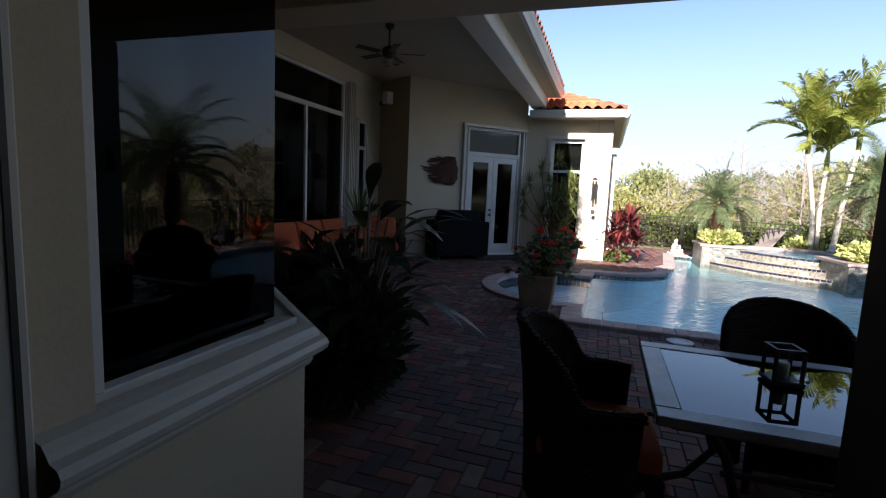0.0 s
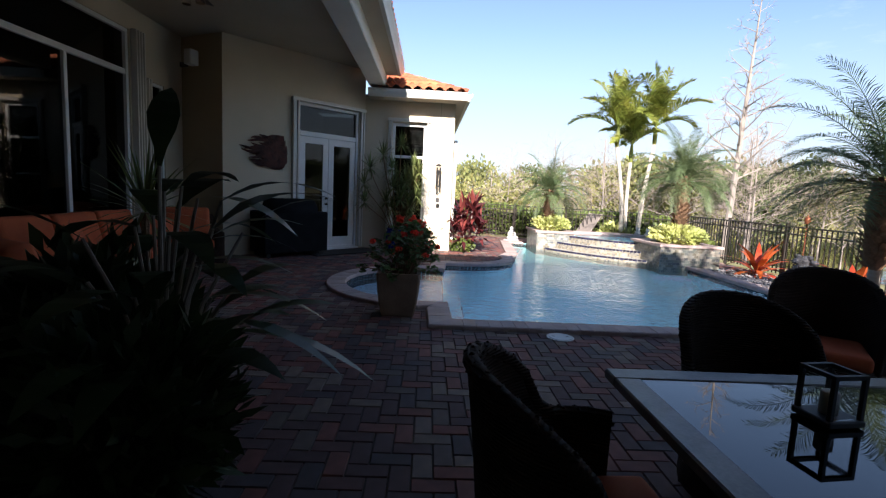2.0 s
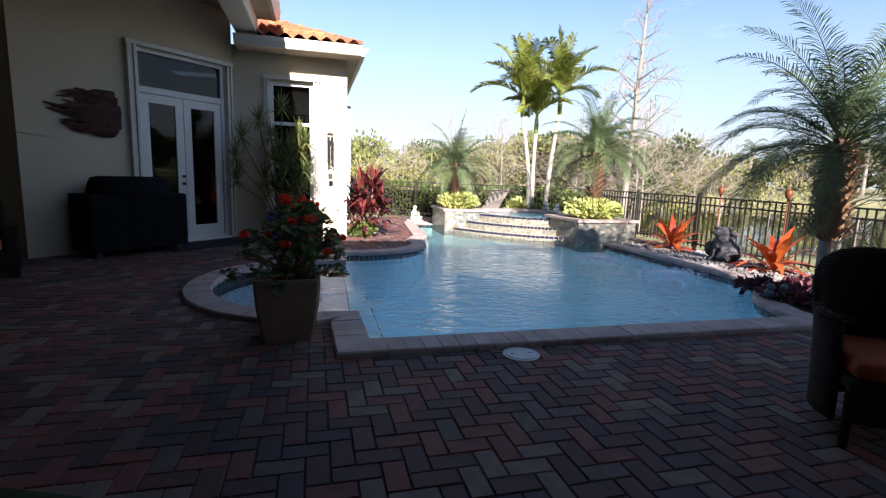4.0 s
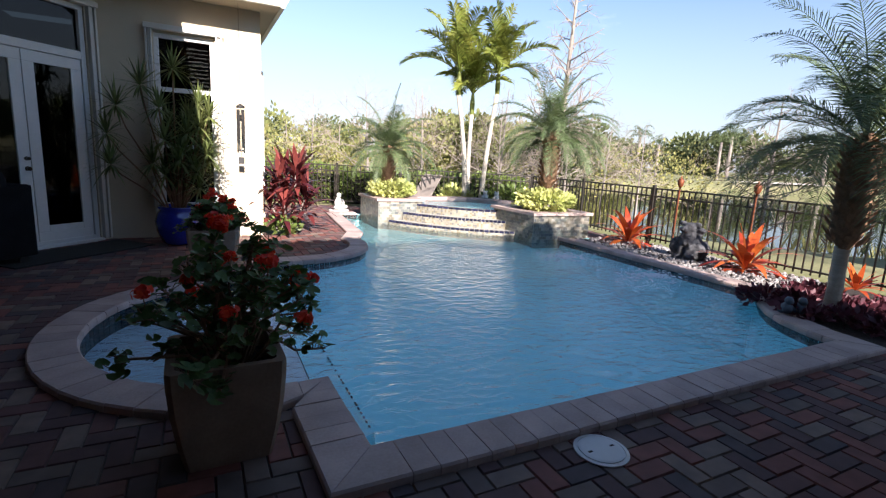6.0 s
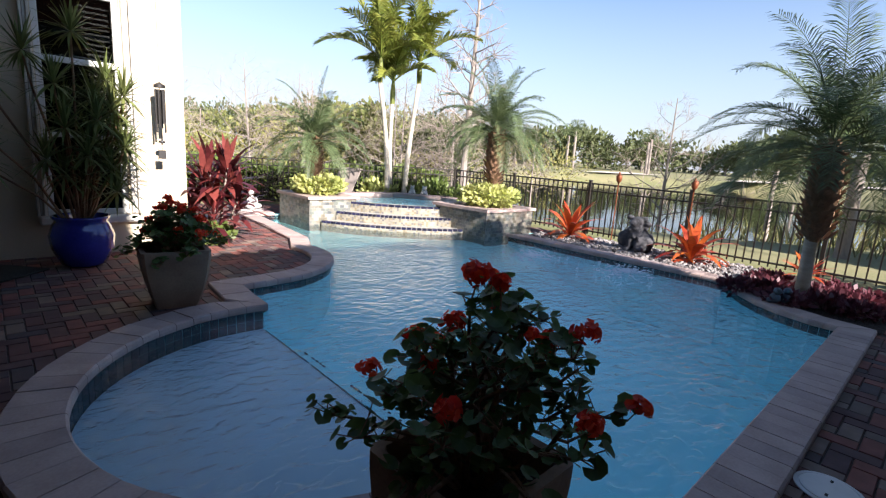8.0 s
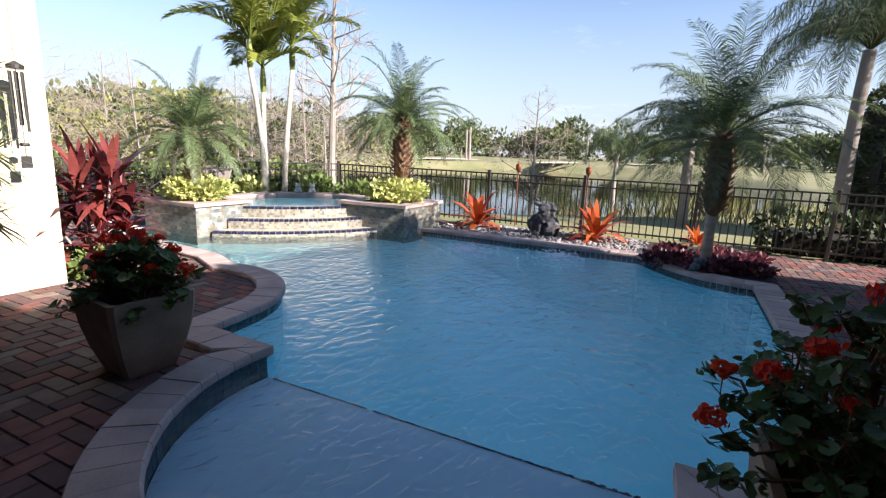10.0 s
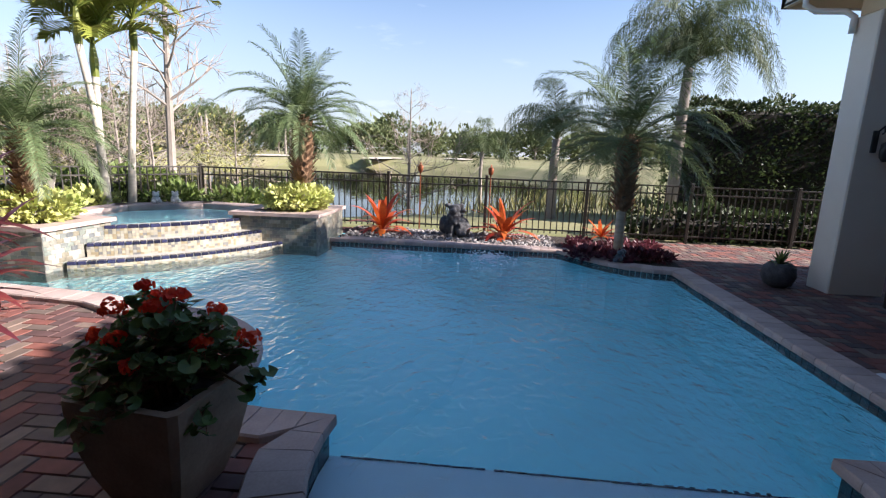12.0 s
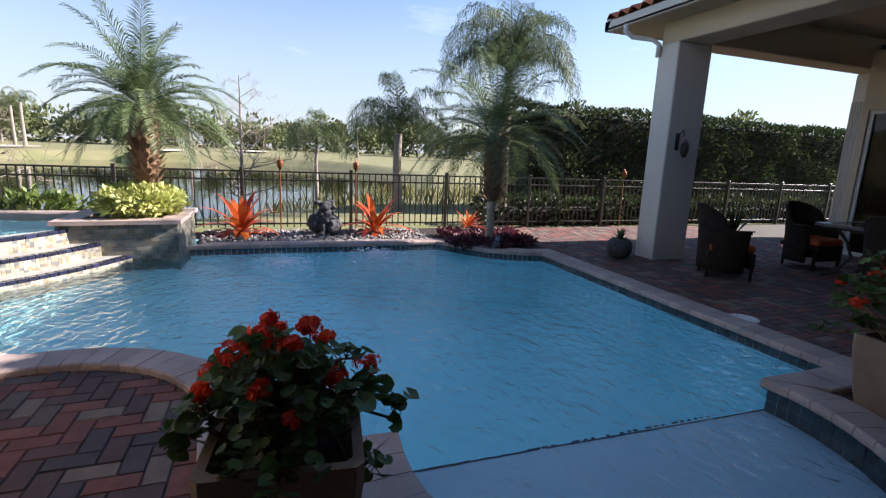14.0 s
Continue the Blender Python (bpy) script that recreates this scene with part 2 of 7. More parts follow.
def lathe(bm, profile, n=24, m=None, cap=True):
    """Turns a profile of (radius, z) round z."""
    rings = []
    for r, z in profile:
        rings.append([bm.verts.new((r * math.cos(2 * math.pi * i / n), r * math.sin(2 * math.pi * i / n), z)) for i in range(n)])
    for a, b in zip(rings, rings[1:]):
        for i in range(n):
            bm.faces.new((a[i], a[(i + 1) % n], b[(i + 1) % n], b[i]))
    if cap:
        bm.faces.new(list(reversed(rings[0])))
        bm.faces.new(rings[-1])
    if m is not None:
        bmesh.ops.transform(bm, matrix=m, verts=[v for r in rings for v in r])
    return bm


def tube(bm, pts, radii, n=8, cap=True):
    """A tube along points, with a radius at each."""
    pts = [Vector(p) for p in pts]
    if not hasattr(radii, "__len__"):
        radii = [radii] * len(pts)
    rings, side = [], None
    for i, p in enumerate(pts):
        d = (pts[min(i + 1, len(pts) - 1)] - pts[max(i - 1, 0)]).normalized()
        if side is None:
            side = d.orthogonal().normalized()
        side = (side - d * side.dot(d))
        side = side.normalized() if side.length > 1e-6 else d.orthogonal().normalized()
        up = d.cross(side)
        rings.append([bm.verts.new(p + (side * math.cos(2 * math.pi * k / n) + up * math.sin(2 * math.pi * k / n)) * radii[i]) for k in range(n)])
    for a, b in zip(rings, rings[1:]):
        for k in range(n):
            bm.faces.new((a[k], a[(k + 1) % n], b[(k + 1) % n], b[k]))
    if cap:
        bm.faces.new(list(reversed(rings[0])))
        bm.faces.new(rings[-1])
    return bm


def prism(bm, poly, z0, z1):
    """A prism over a polygon in plan."""
    lo = [bm.verts.new((x, y, z0)) for x, y in poly]
    hi = [bm.verts.new((x, y, z1)) for x, y in poly]
    n = len(poly)
    bm.faces.new(list(reversed(lo)))
    bm.faces.new(hi)
    for i in range(n):
        bm.faces.new((lo[i], lo[(i + 1) % n], hi[(i + 1) % n], hi[i]))
    bmesh.ops.recalc_face_normals(bm, faces=bm.faces[:])
    return bm


def along(a, b):
    """The pose whose x runs from a to b in plan, and that length; y is to the left."""
    d = Vector((b[0] - a[0], b[1] - a[1]))
    return pose(a[0], a[1], 0, 0, 0, math.degrees(math.atan2(d.y, d.x))), d.length


def wall_with_holes(name, a, b, z0, z1, thick, holes, material, label):
    """A wall from a to b in plan, its face on the line and its body to the left, with holes (u0, u1, v0, v1)."""
    m, length = along(a, b)
    holes = [(h[0], length if abs(h[1] - length) < 0.004 else h[1], h[2], h[3]) for h in holes]
    us = sorted({0, length, *[h[0] for h in holes], *[h[1] for h in holes]})
    vs = sorted({z0, z1, *[h[2] for h in holes], *[h[3] for h in holes]})
    bm = bmesh.new()
    for u0, u1 in zip(us, us[1:]):
        for v0, v1 in zip(vs, vs[1:]):
            cu, cv = (u0 + u1) / 2, (v0 + v1) / 2
            if not any(h[0] < cu < h[1] and h[2] < cv < h[3] for h in holes):
                box(bm, u0, u1, 0, thick, v0, v1)
    bmesh.ops.remove_doubles(bm, verts=bm.verts[:], dist=1e-5)
    # inner faces between neighbouring blocks go
    seen = {}
    for f in bm.faces:
        seen.setdefault(tuple(sorted((round(v.co.x, 4), round(v.co.y, 4), round(v.co.z, 4)) for v in f.verts)), []).append(f)
    bmesh.ops.delete(bm, geom=[f for fs in seen.values() if len(fs) > 1 for f in fs], context="FACES")
    bmesh.ops.transform(bm, matrix=m, verts=bm.verts[:])
    bmesh.ops.recalc_face_normals(bm, faces=bm.faces[:])
    return structure(name, bm, material, label, "wall")


# ---- the pool's outline in plan ----
def arc(cx, cy, r, a0, a1, n):
    return [(cx + r * math.cos(radians(a0 + (a1 - a0) * i / n)), cy + r * math.sin(radians(a0 + (a1 - a0) * i / n))) for i in range(n + 1)]


SHELF = (-0.5, 7.76, 1.30)
WATER_Z, COPE_Z = -0.022, 0.045
edge = [(-0.34, 5.70), (3.80, 5.70)]
edge += [(3.84, 5.95), (3.95, 6.22), (4.12, 6.46), (4.36, 6.68), (4.62, 6.86), (4.88, 7.05)]
edge += [(4.93, 10.66), (5.55, 10.66), (5.55, 14.2), (1.72, 14.35)]
edge += [(1.45, 11.7)] + arc(0.07, 10.90, 1.16, 12, -88, 14) + [(-0.27, 9.70)]
edge += arc(SHELF[0], SHELF[1], SHELF[2], 82, 276, 30)
POOL = edge


def offset_poly(poly, d):
    """The polygon pushed outward by d (counter-clockwise polygon)."""
    out, n = [], len(poly)
    for i in range(n):
        p0, p1, p2 = (Vector(poly[(i + k) % n]) for k in (-1, 0, 1))
        e1, e2 = (p1 - p0).normalized(), (p2 - p1).normalized()
        n1, n2 = Vector((e1.y, -e1.x)), Vector((e2.y, -e2.x))
        k = n1 + n2
        k = k / max(0.35, k.dot(n1)) if k.length > 1e-6 else n1
        out.append(tuple(p1 + k * d))
    return out


def sheet(outer, hole, z):
    bm = bmesh.new()
    loops = [outer] + ([hole] if hole else [])
    vs = [bm.verts.new((x, y, z)) for loop in loops for x, y in loop]
    for t in tessellate_polygon([[Vector((x, y, 0)) for x, y in loop] for loop in loops]):
        bm.faces.new([vs[i] for i in t])
    bm.normal_update()
    for f in bm.faces:
        if f.normal.z < 0:
            f.normal_flip()
    return bm


def inside(p, poly):
    x, y = p
    c = False
    for (x0, y0), (x1, y1) in zip(poly, poly[1:] + poly[:1]):
        if (y0 > y) != (y1 > y) and x < (x1 - x0) * (y - y0) / (y1 - y0) + x0:
            c = not c
    return c


# ---- the ground sheet and the lake ----
def ground_height(x, y):
    if -14 < x < 5.8 and -9.5 < y < 14.8:
        return -2.6
    lake = ((x - 34) / 24.0) ** 2 + ((y - 19) / 17.2) ** 2
    h = -0.03 + 0.05 * noise.noise(Vector((x * 0.15, y * 0.15, 0)))
    if x > 30:
        h += min(0.9, (x - 30) * 0.012)
    if lake < 1.35:
        k = min(1.0, max(0.0, (1.35 - lake) / 0.45))
        h = h * (1 - k) + (-1.3) * k
    return h


def axis_steps(lo, hi, near_lo, near_hi, fine, far):
    out, v = [], near_lo
    while v <= near_hi + 1e-6:
        out.append(v)
        v += fine
    step = fine
    v = near_hi
    while v < hi:
        step = min(far, step * 1.25)
        v += step
        out.append(v)
    step, v = fine, near_lo
    while v > lo:
        step = min(far, step * 1.25)
        v -= step
        out.insert(0, v)
    return out


xs = axis_steps(-1500, 1500, -16, 62, 0.7, 220)
ys = axis_steps(-1500, 1500, -16, 40, 0.7, 220)
bm = bmesh.new()
grid = [[bm.verts.new((x, y, ground_height(x, y))) for x in xs] for y in ys]
for r0, r1 in zip(grid, grid[1:]):
    for i in range(len(xs) - 1):
        bm.faces.new((r0[i], r0[i + 1], r1[i + 1], r1[i]))
GRASS = mat("golf_lawn", (0.15, 0.16, 0.06), 0.95, (0.25, 0.22, 0.11), 0.35, 14, 0.8, 0.8, 0.03)
structure("ground", bm, GRASS, "wide mown lawn running to the horizon past a lake", "ground", True)
bm = bmesh.new()
prism(bm, [(34 + 27.5 * math.cos(a * math.pi / 32), 19 + 19.6 * math.sin(a * math.pi / 32)) for a in range(64)], -0.85, -0.62)
structure("lake", bm, LAKE, "still lake water reflecting the sky", "water")

# ---- patio, pool shell and water ----
PATIO = [(-14.0, -9.5), (6.42, -9.5), (6.42, 13.9), (2.2, 16.3), (-14.0, 16.3)]
OUT = offset_poly(POOL, 0.27)
bm = sheet(PATIO, offset_poly(POOL, 0.10), -0.012)
patio = structure("patio", bm, CONCRETE_BED, "sanded joint bed under the clay pavers of the patio", "patio")
bm = bmesh.new()
n = len(POOL)
top = [bm.verts.new((x, y, 0.0)) for x, y in POOL]
lip = [bm.verts.new((x, y, 0.0)) for x, y in offset_poly(POOL, 0.12)]
DEEP = -0.85
floor_ring = [bm.verts.new((x, y, DEEP)) for x, y in POOL]
for i in range(n):
    j = (i + 1) % n
    bm.faces.new((top[i], top[j], floor_ring[j], floor_ring[i]))
    bm.faces.new((lip[i], lip[j], top[j], top[i]))
for t in tessellate_polygon([[Vector((x, y, 0)) for x, y in POOL]]):
    bm.faces.new([floor_ring[i] for i in t])
bmesh.ops.recalc_face_normals(bm, faces=bm.faces[:])
structure("pool_shell", bm, PLASTER, "pale blue plastered swimming pool basin", "pool")
# sun shelf in the half round, with a trim line at its edge
bm = bmesh.new()
shelf_poly = arc(SHELF[0], SHELF[1], SHELF[2] - 0.01, 82, 276, 26) + [(-0.36, 6.48), (-0.35, 7.2), (-0.33, 8.2), (-0.32, 9.0)]
prism(bm, shelf_poly, DEEP + 0.01, -0.18)
SHELF_PLASTER = mat("shelf_plaster", (0.72, 0.82, 0.86), 0.7, (0.65, 0.75, 0.80), 2.5, 30, 0.5, 0.1, 0.003)
structure("pool_shelf", bm, SHELF_PLASTER, "shallow sun shelf under water beside the pool edge", "pool step")
bm = bmesh.new()
rng = random.Random(7)
line = [(-0.36, 6.48), (-0.35, 7.2), (-0.33, 8.2), (-0.32, 9.0)]
for (x0, y0), (x1, y1) in zip(line, line[1:]):
    m, length = along((x0, y0), (x1, y1))
    k = int(length / 0.06)
    for i in range(k):
        box(bm, i * 0.06 + 0.001, i * 0.06 + rng.uniform(0.055, 0.061), rng.uniform(0.0, 0.004), rng.uniform(0.007, 0.011), -0.178, -0.172, 0, m)
structure("shelf_trim", bm, COBALT, "dark tile line along the underwater shelf edge", "tile trim")
# entry step below the shelf
bm = bmesh.new()
prism(bm, [(-0.36, 6.4), (-0.02, 6.5), (-0.02, 8.95), (-0.31, 9.05)], DEEP + 0.012, -0.4)
structure("pool_step", bm, PLASTER, "submerged plaster step in the pool", "pool step")
bm = bmesh.new()
for i in range(40):
    if rng.random() < 0.6:
        y = 6.5 + i * 0.06
        box(bm, -0.045, -0.032, y, y + rng.uniform(0.02, 0.055), -0.398, -0.392)
structure("step_trim", bm, COBALT, "broken dark tile line along the lower pool step", "tile trim")
bm = bmesh.new()
ledge = [(1.8, 14.2), (1.5, 11.9), (1.8, 11.3), (2.6, 10.9), (3.6, 10.75), (4.9, 10.8), (5.5, 13.8)]
ledge_top = [bm.verts.new((x, y, -0.13)) for x, y in ledge]
ledge_mid = [bm.verts.new((x, y, -0.42)) for x, y in offset_poly(ledge, 1.0)]
ledge_foot = [bm.verts.new((x, y, DEEP - 0.03)) for x, y in offset_poly(ledge, 2.6)]
for index, (ring_a, ring_b) in enumerate(((ledge_top, ledge_mid), (ledge_mid, ledge_foot))):
    for i in range(len(ledge)):
        j = (i + 1) % len(ledge)
        bm.faces.new((ring_a[i], ring_b[i], ring_b[j], ring_a[j])).material_index = index
bm.faces.new(ledge_top)
bmesh.ops.recalc_face_normals(bm, faces=bm.faces[:])
# paler copy of the pool plaster, with the sunlit shallows' brightness in its colour
SUNLIT_PLASTER = mat("sunlit_plaster", (0.62, 0.98, 0.94), 0.7, (0.56, 0.94, 0.90), 2.5, 30, 0.5, 0.1, 0.003)
structure("pool_bench", bm, [SUNLIT_PLASTER, PLASTER], "submerged plaster ledge sloping down from the spa", "pool step")
bm = sheet(POOL, None, WATER_Z)
structure("pool_water", bm, WATER, "rippled turquoise pool water", "water")


# ---- coping stones and waterline tiles ----
def resample(poly, step, closed=True):
    """Points and directions along a polyline at about even steps, corner to corner."""
    out = []
    loop = poly + poly[:1] if closed else poly
    for (x0, y0), (x1, y1) in zip(loop, loop[1:]):
        k = max(1, round(math.hypot(x1 - x0, y1 - y0) / step))
        for i in range(k):
            out.append((x0 + (x1 - x0) * i / k, y0 + (y1 - y0) * i / k))
    return out


coping = tagged(new("coping"), "pinkish cream stone coping round the pool edge", "coping", "", "structure")
pts_in = resample(POOL, 0.135)
# one stone to each step along the smooth runs, cut at the pool's corners
ring = pts_in
INN = offset_poly(ring, -0.035)
OUTR = offset_poly(ring, 0.235)
# mitred joints where the land makes a sharp corner
for i in range(len(POOL)):
    p0, p1, p2 = (Vector(POOL[(i + k) % len(POOL)]) for k in (-1, 0, 1))
    e1, e2 = (p1 - p0).normalized(), (p2 - p1).normalized()
    turn = -math.atan2(e1.x * e2.y - e1.y * e2.x, e1.dot(e2))
    if turn < radians(25):
        continue
    for k, q in enumerate(ring):
        s = (Vector(q) - p1).length
        depth = s / math.tan(turn / 2)
        if s < 0.8 and depth < 0.235:
            out_v = Vector(OUTR[k]) - Vector(q)
            OUTR[k] = tuple(Vector(q) + out_v.normalized() * max(depth, 0.002))
count = len(ring)
for i in range(count):
    j = (i + 1) % count
    mid = ((ring[i][0] + ring[j][0]) / 2, (ring[i][1] + ring[j][1]) / 2)
    if mid[1] > 10.64 and mid[0] > 2.1 and not (4.9 < mid[0] < 5.0 and mid[1] < 10.66):
        continue
    a, b, c, d = Vector(INN[i]), Vector(INN[j]), Vector(OUTR[j]), Vector(OUTR[i])
    g = 0.0025
    along_in, along_out = (b - a), (c - d)
    if along_in.length < 0.02 and along_out.length < 0.02:
        continue
    a, b = a + along_in * min(0.2, g / max(along_in.length, 0.01)), b - along_in * min(0.2, g / max(along_in.length, 0.01))
    d, c = d + along_out * min(0.2, g / max(along_out.length, 0.01)), c - along_out * min(0.2, g / max(along_out.length, 0.01))
    dz = random.uniform(-0.002, 0.002)
    bm = bmesh.new()
    rows = []
    prof = [(0.0, -0.012), (-0.012, 0.01), (0.0, 0.032), (0.04, COPE_Z), (0.965, COPE_Z), (1.0, COPE_Z - 0.012), (1.0, -0.045)]
    for u, z in prof:
        rows.append((bm.verts.new((*(a + (d - a) * u), z + dz)), bm.verts.new((*(b + (c - b) * u), z + dz))))
    for (p0, q0), (p1, q1) in zip(rows, rows[1:]):
        bm.faces.new((p0, q0, q1, p1))
    bm.faces.new([r[0] for r in rows])
    bm.faces.new([r[1] for r in reversed(rows)])
    bmesh.ops.recalc_face_normals(bm, faces=bm.faces[:])
    part("coping_stone", bm, COPING, coping)

bm = bmesh.new()
tl = resample(POOL, 0.075)
for i in range(len(tl)):
    p, q = Vector(tl[i]), Vector(tl[(i + 1) % len(tl)])
    if (q - p).length < 0.02:
        continue
    e = (q - p).normalized()
    nn = Vector((-e.y, e.x)) * 0.006
    p2, q2 = p + e * 0.003, q - e * 0.003
    for z0, z1 in ((-0.10, -0.014), (-0.19, -0.104))[:2 if p.x < -0.3 else 1]:
        f = [bm.verts.new((*(v + nn), z)) for v, z in ((p2, z0), (q2, z0), (q2, z1), (p2, z1))]
        b2 = [bm.verts.new((*v, z)) for v, z in ((p2, z0), (q2, z0), (q2, z1), (p2, z1))]
        bm.faces.new(f)
        for k in range(4):
            bm.faces.new((f[k], b2[k], b2[(k + 1) % 4], f[(k + 1) % 4]))
waterline = structure("waterline_tiles", bm, POOL_TILE, "dark blue waterline tiles under the coping", "tile band")
waterline["kind"] = "stuff"

# ---- walls of the house ----
# the door wall and the nook
wall_with_holes("wall_south", (0.07, 0.12), (3.17, 0.12), -0.05, 3.4, -0.25, [(0.5, 3.0, 0.0, 2.45)], STUCCO, "cream stucco wall behind the dining table")
wall_with_holes("wall_nook_east", (-1.24, 0.30), (-1.24, 1.28), -0.05, 3.4, 0.14, [(0.14, 0.98, 0.96, 3.3)], STUCCO, "low cream wall of the glazed nook")
wall_with_holes("wall_nook_diagonal", (-1.24, 1.28), (-2.43, 2.33), -0.05, 3.4, 0.14, [(0.0, 1.587, 0.96, 3.3)], STUCCO, "cream wall of the glazed nook")
wall_with_holes("wall_nook_north", (-2.44, 2.34), (-5.30, 2.34), -0.05, 3.9, 0.14, [(0.0, 2.0, 0.96, 3.3)], STUCCO, "cream wall of the glazed nook")
wall_with_holes("wall_west", (-5.30, 2.34), (-5.30, 10.15), -0.05, 3.95, 0.2, [(1.18, 6.23, 0.06, 3.6), (6.73, 7.20, 0.06, 2.95)], STUCCO, "cream stucco wall with tall sliding glass doors")
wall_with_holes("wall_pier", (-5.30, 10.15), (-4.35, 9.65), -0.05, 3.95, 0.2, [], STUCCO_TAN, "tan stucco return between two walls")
D0, D1 = (-4.35, 9.65), (-2.12, 11.88)
DL = math.hypot(D1[0] - D0[0], D1[1] - D0[1])
DOOR_U = (DL - 1.66, DL - 0.16)
wall_with_holes("wall_diagonal", D0, D1, -0.05, 3.95, 0.2, [(DOOR_U[0], DOOR_U[1], 0.02, 3.02)], STUCCO, "cream stucco wall with french doors and wall art")
wall_with_holes("wall_wing_south", D1, (-0.10, 11.88), -0.05, 3.4, 0.2, [(0.63, 1.39, 0.45, 2.85)], STUCCO, "cream stucco wing wall, sunlit beside a window")
wall_with_holes("wall_wing_east", (-0.10, 12.09), (-0.10, 18.5), -0.05, 3.4, 0.2, [], STUCCO, "sunlit cream stucco wing wall")
bm = one_box(-0.097, 0.03, 12.75, 13.3, -0.05, 2.62, 0.01)
structure("wall_wing_return", bm, STUCCO_WHITE, "short white stucco return on the wing wall", "wall")

# dark rooms behind the glass: unseen walls, unlit shade put into their colour
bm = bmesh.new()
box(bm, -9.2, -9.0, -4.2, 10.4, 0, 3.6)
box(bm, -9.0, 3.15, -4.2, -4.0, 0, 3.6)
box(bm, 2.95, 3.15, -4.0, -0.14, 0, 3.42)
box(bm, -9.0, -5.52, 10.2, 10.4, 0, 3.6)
structure("wall_inner", bm, UNLIT_DARK, "dim inner walls of the house", "wall")
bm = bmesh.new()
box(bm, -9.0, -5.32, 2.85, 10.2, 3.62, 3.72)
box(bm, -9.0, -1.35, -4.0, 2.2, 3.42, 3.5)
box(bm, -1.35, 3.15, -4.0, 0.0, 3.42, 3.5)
structure("ceiling_inner", bm, UNLIT_DARK, "dim ceiling of the rooms inside", "ceiling")
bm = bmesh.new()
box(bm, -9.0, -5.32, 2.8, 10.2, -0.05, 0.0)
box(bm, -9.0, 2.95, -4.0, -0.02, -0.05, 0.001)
structure("floor_inner", bm, UNLIT_DARK, "dim floor of the rooms inside", "floor")
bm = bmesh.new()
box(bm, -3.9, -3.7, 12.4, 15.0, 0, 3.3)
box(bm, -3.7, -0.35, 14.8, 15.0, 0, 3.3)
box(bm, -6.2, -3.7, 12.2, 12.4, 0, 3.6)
structure("wall_inner_wing", bm, UNLIT_DARK, "dim inner walls of the wing", "wall")
structure("ceiling_inner_wing", prism(bmesh.new(), [(-4.62, 10.0), (-2.35, 12.2), (-0.32, 12.2), (-0.32, 15.0), (-6.2, 15.0), (-6.2, 10.2)], 3.42, 3.5), UNLIT_DARK, "dim ceiling of the wing", "ceiling")

# ---- lanai roof: beams, ceilings, columns ----
bm = one_box(-5.30, 3.57, 3.62, 4.15, 3.12, 3.62, 0.015)
structure("beam_front", bm, STUCCO, "cream stucco beam along the covered patio edge", "beam")
bm = one_box(3.17, 3.59, -0.3, 3.62, 3.12, 3.62, 0.015)
structure("beam_east", bm, STUCCO, "cream stucco beam at the end of the covered patio", "beam")
bm = one_box(-2.0, -1.64, 4.15, 11.6, 3.55, 3.95, 0.015)
structure("beam_west", bm, STUCCO_WHITE, "cream stucco beam along the covered patio", "beam")
bm = bmesh.new()
box(bm, -5.45, 4.25, -0.4, 4.38, 3.62, 3.7)
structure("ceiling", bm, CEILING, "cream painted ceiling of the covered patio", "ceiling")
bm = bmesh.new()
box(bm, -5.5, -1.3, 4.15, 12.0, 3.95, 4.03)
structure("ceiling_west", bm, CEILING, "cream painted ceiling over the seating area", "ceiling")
structure("column_1", one_box(3.20, 3.58, 3.56, 4.18, -0.02, 3.12, 0.015), STUCCO_WHITE, "square cream stucco column at the patio edge", "column")
wall_with_holes("wall_house_east", (3.18, -7.0), (3.18, -0.76), -0.05, 3.4, 0.02, [], STUCCO, "cream stucco east wall of the house")
structure("column_2", one_box(3.17, 3.59, -0.75, -0.25, -0.02, 3.12, 0.015), STUCCO_WHITE, "cream stucco corner pier of the house", "column")


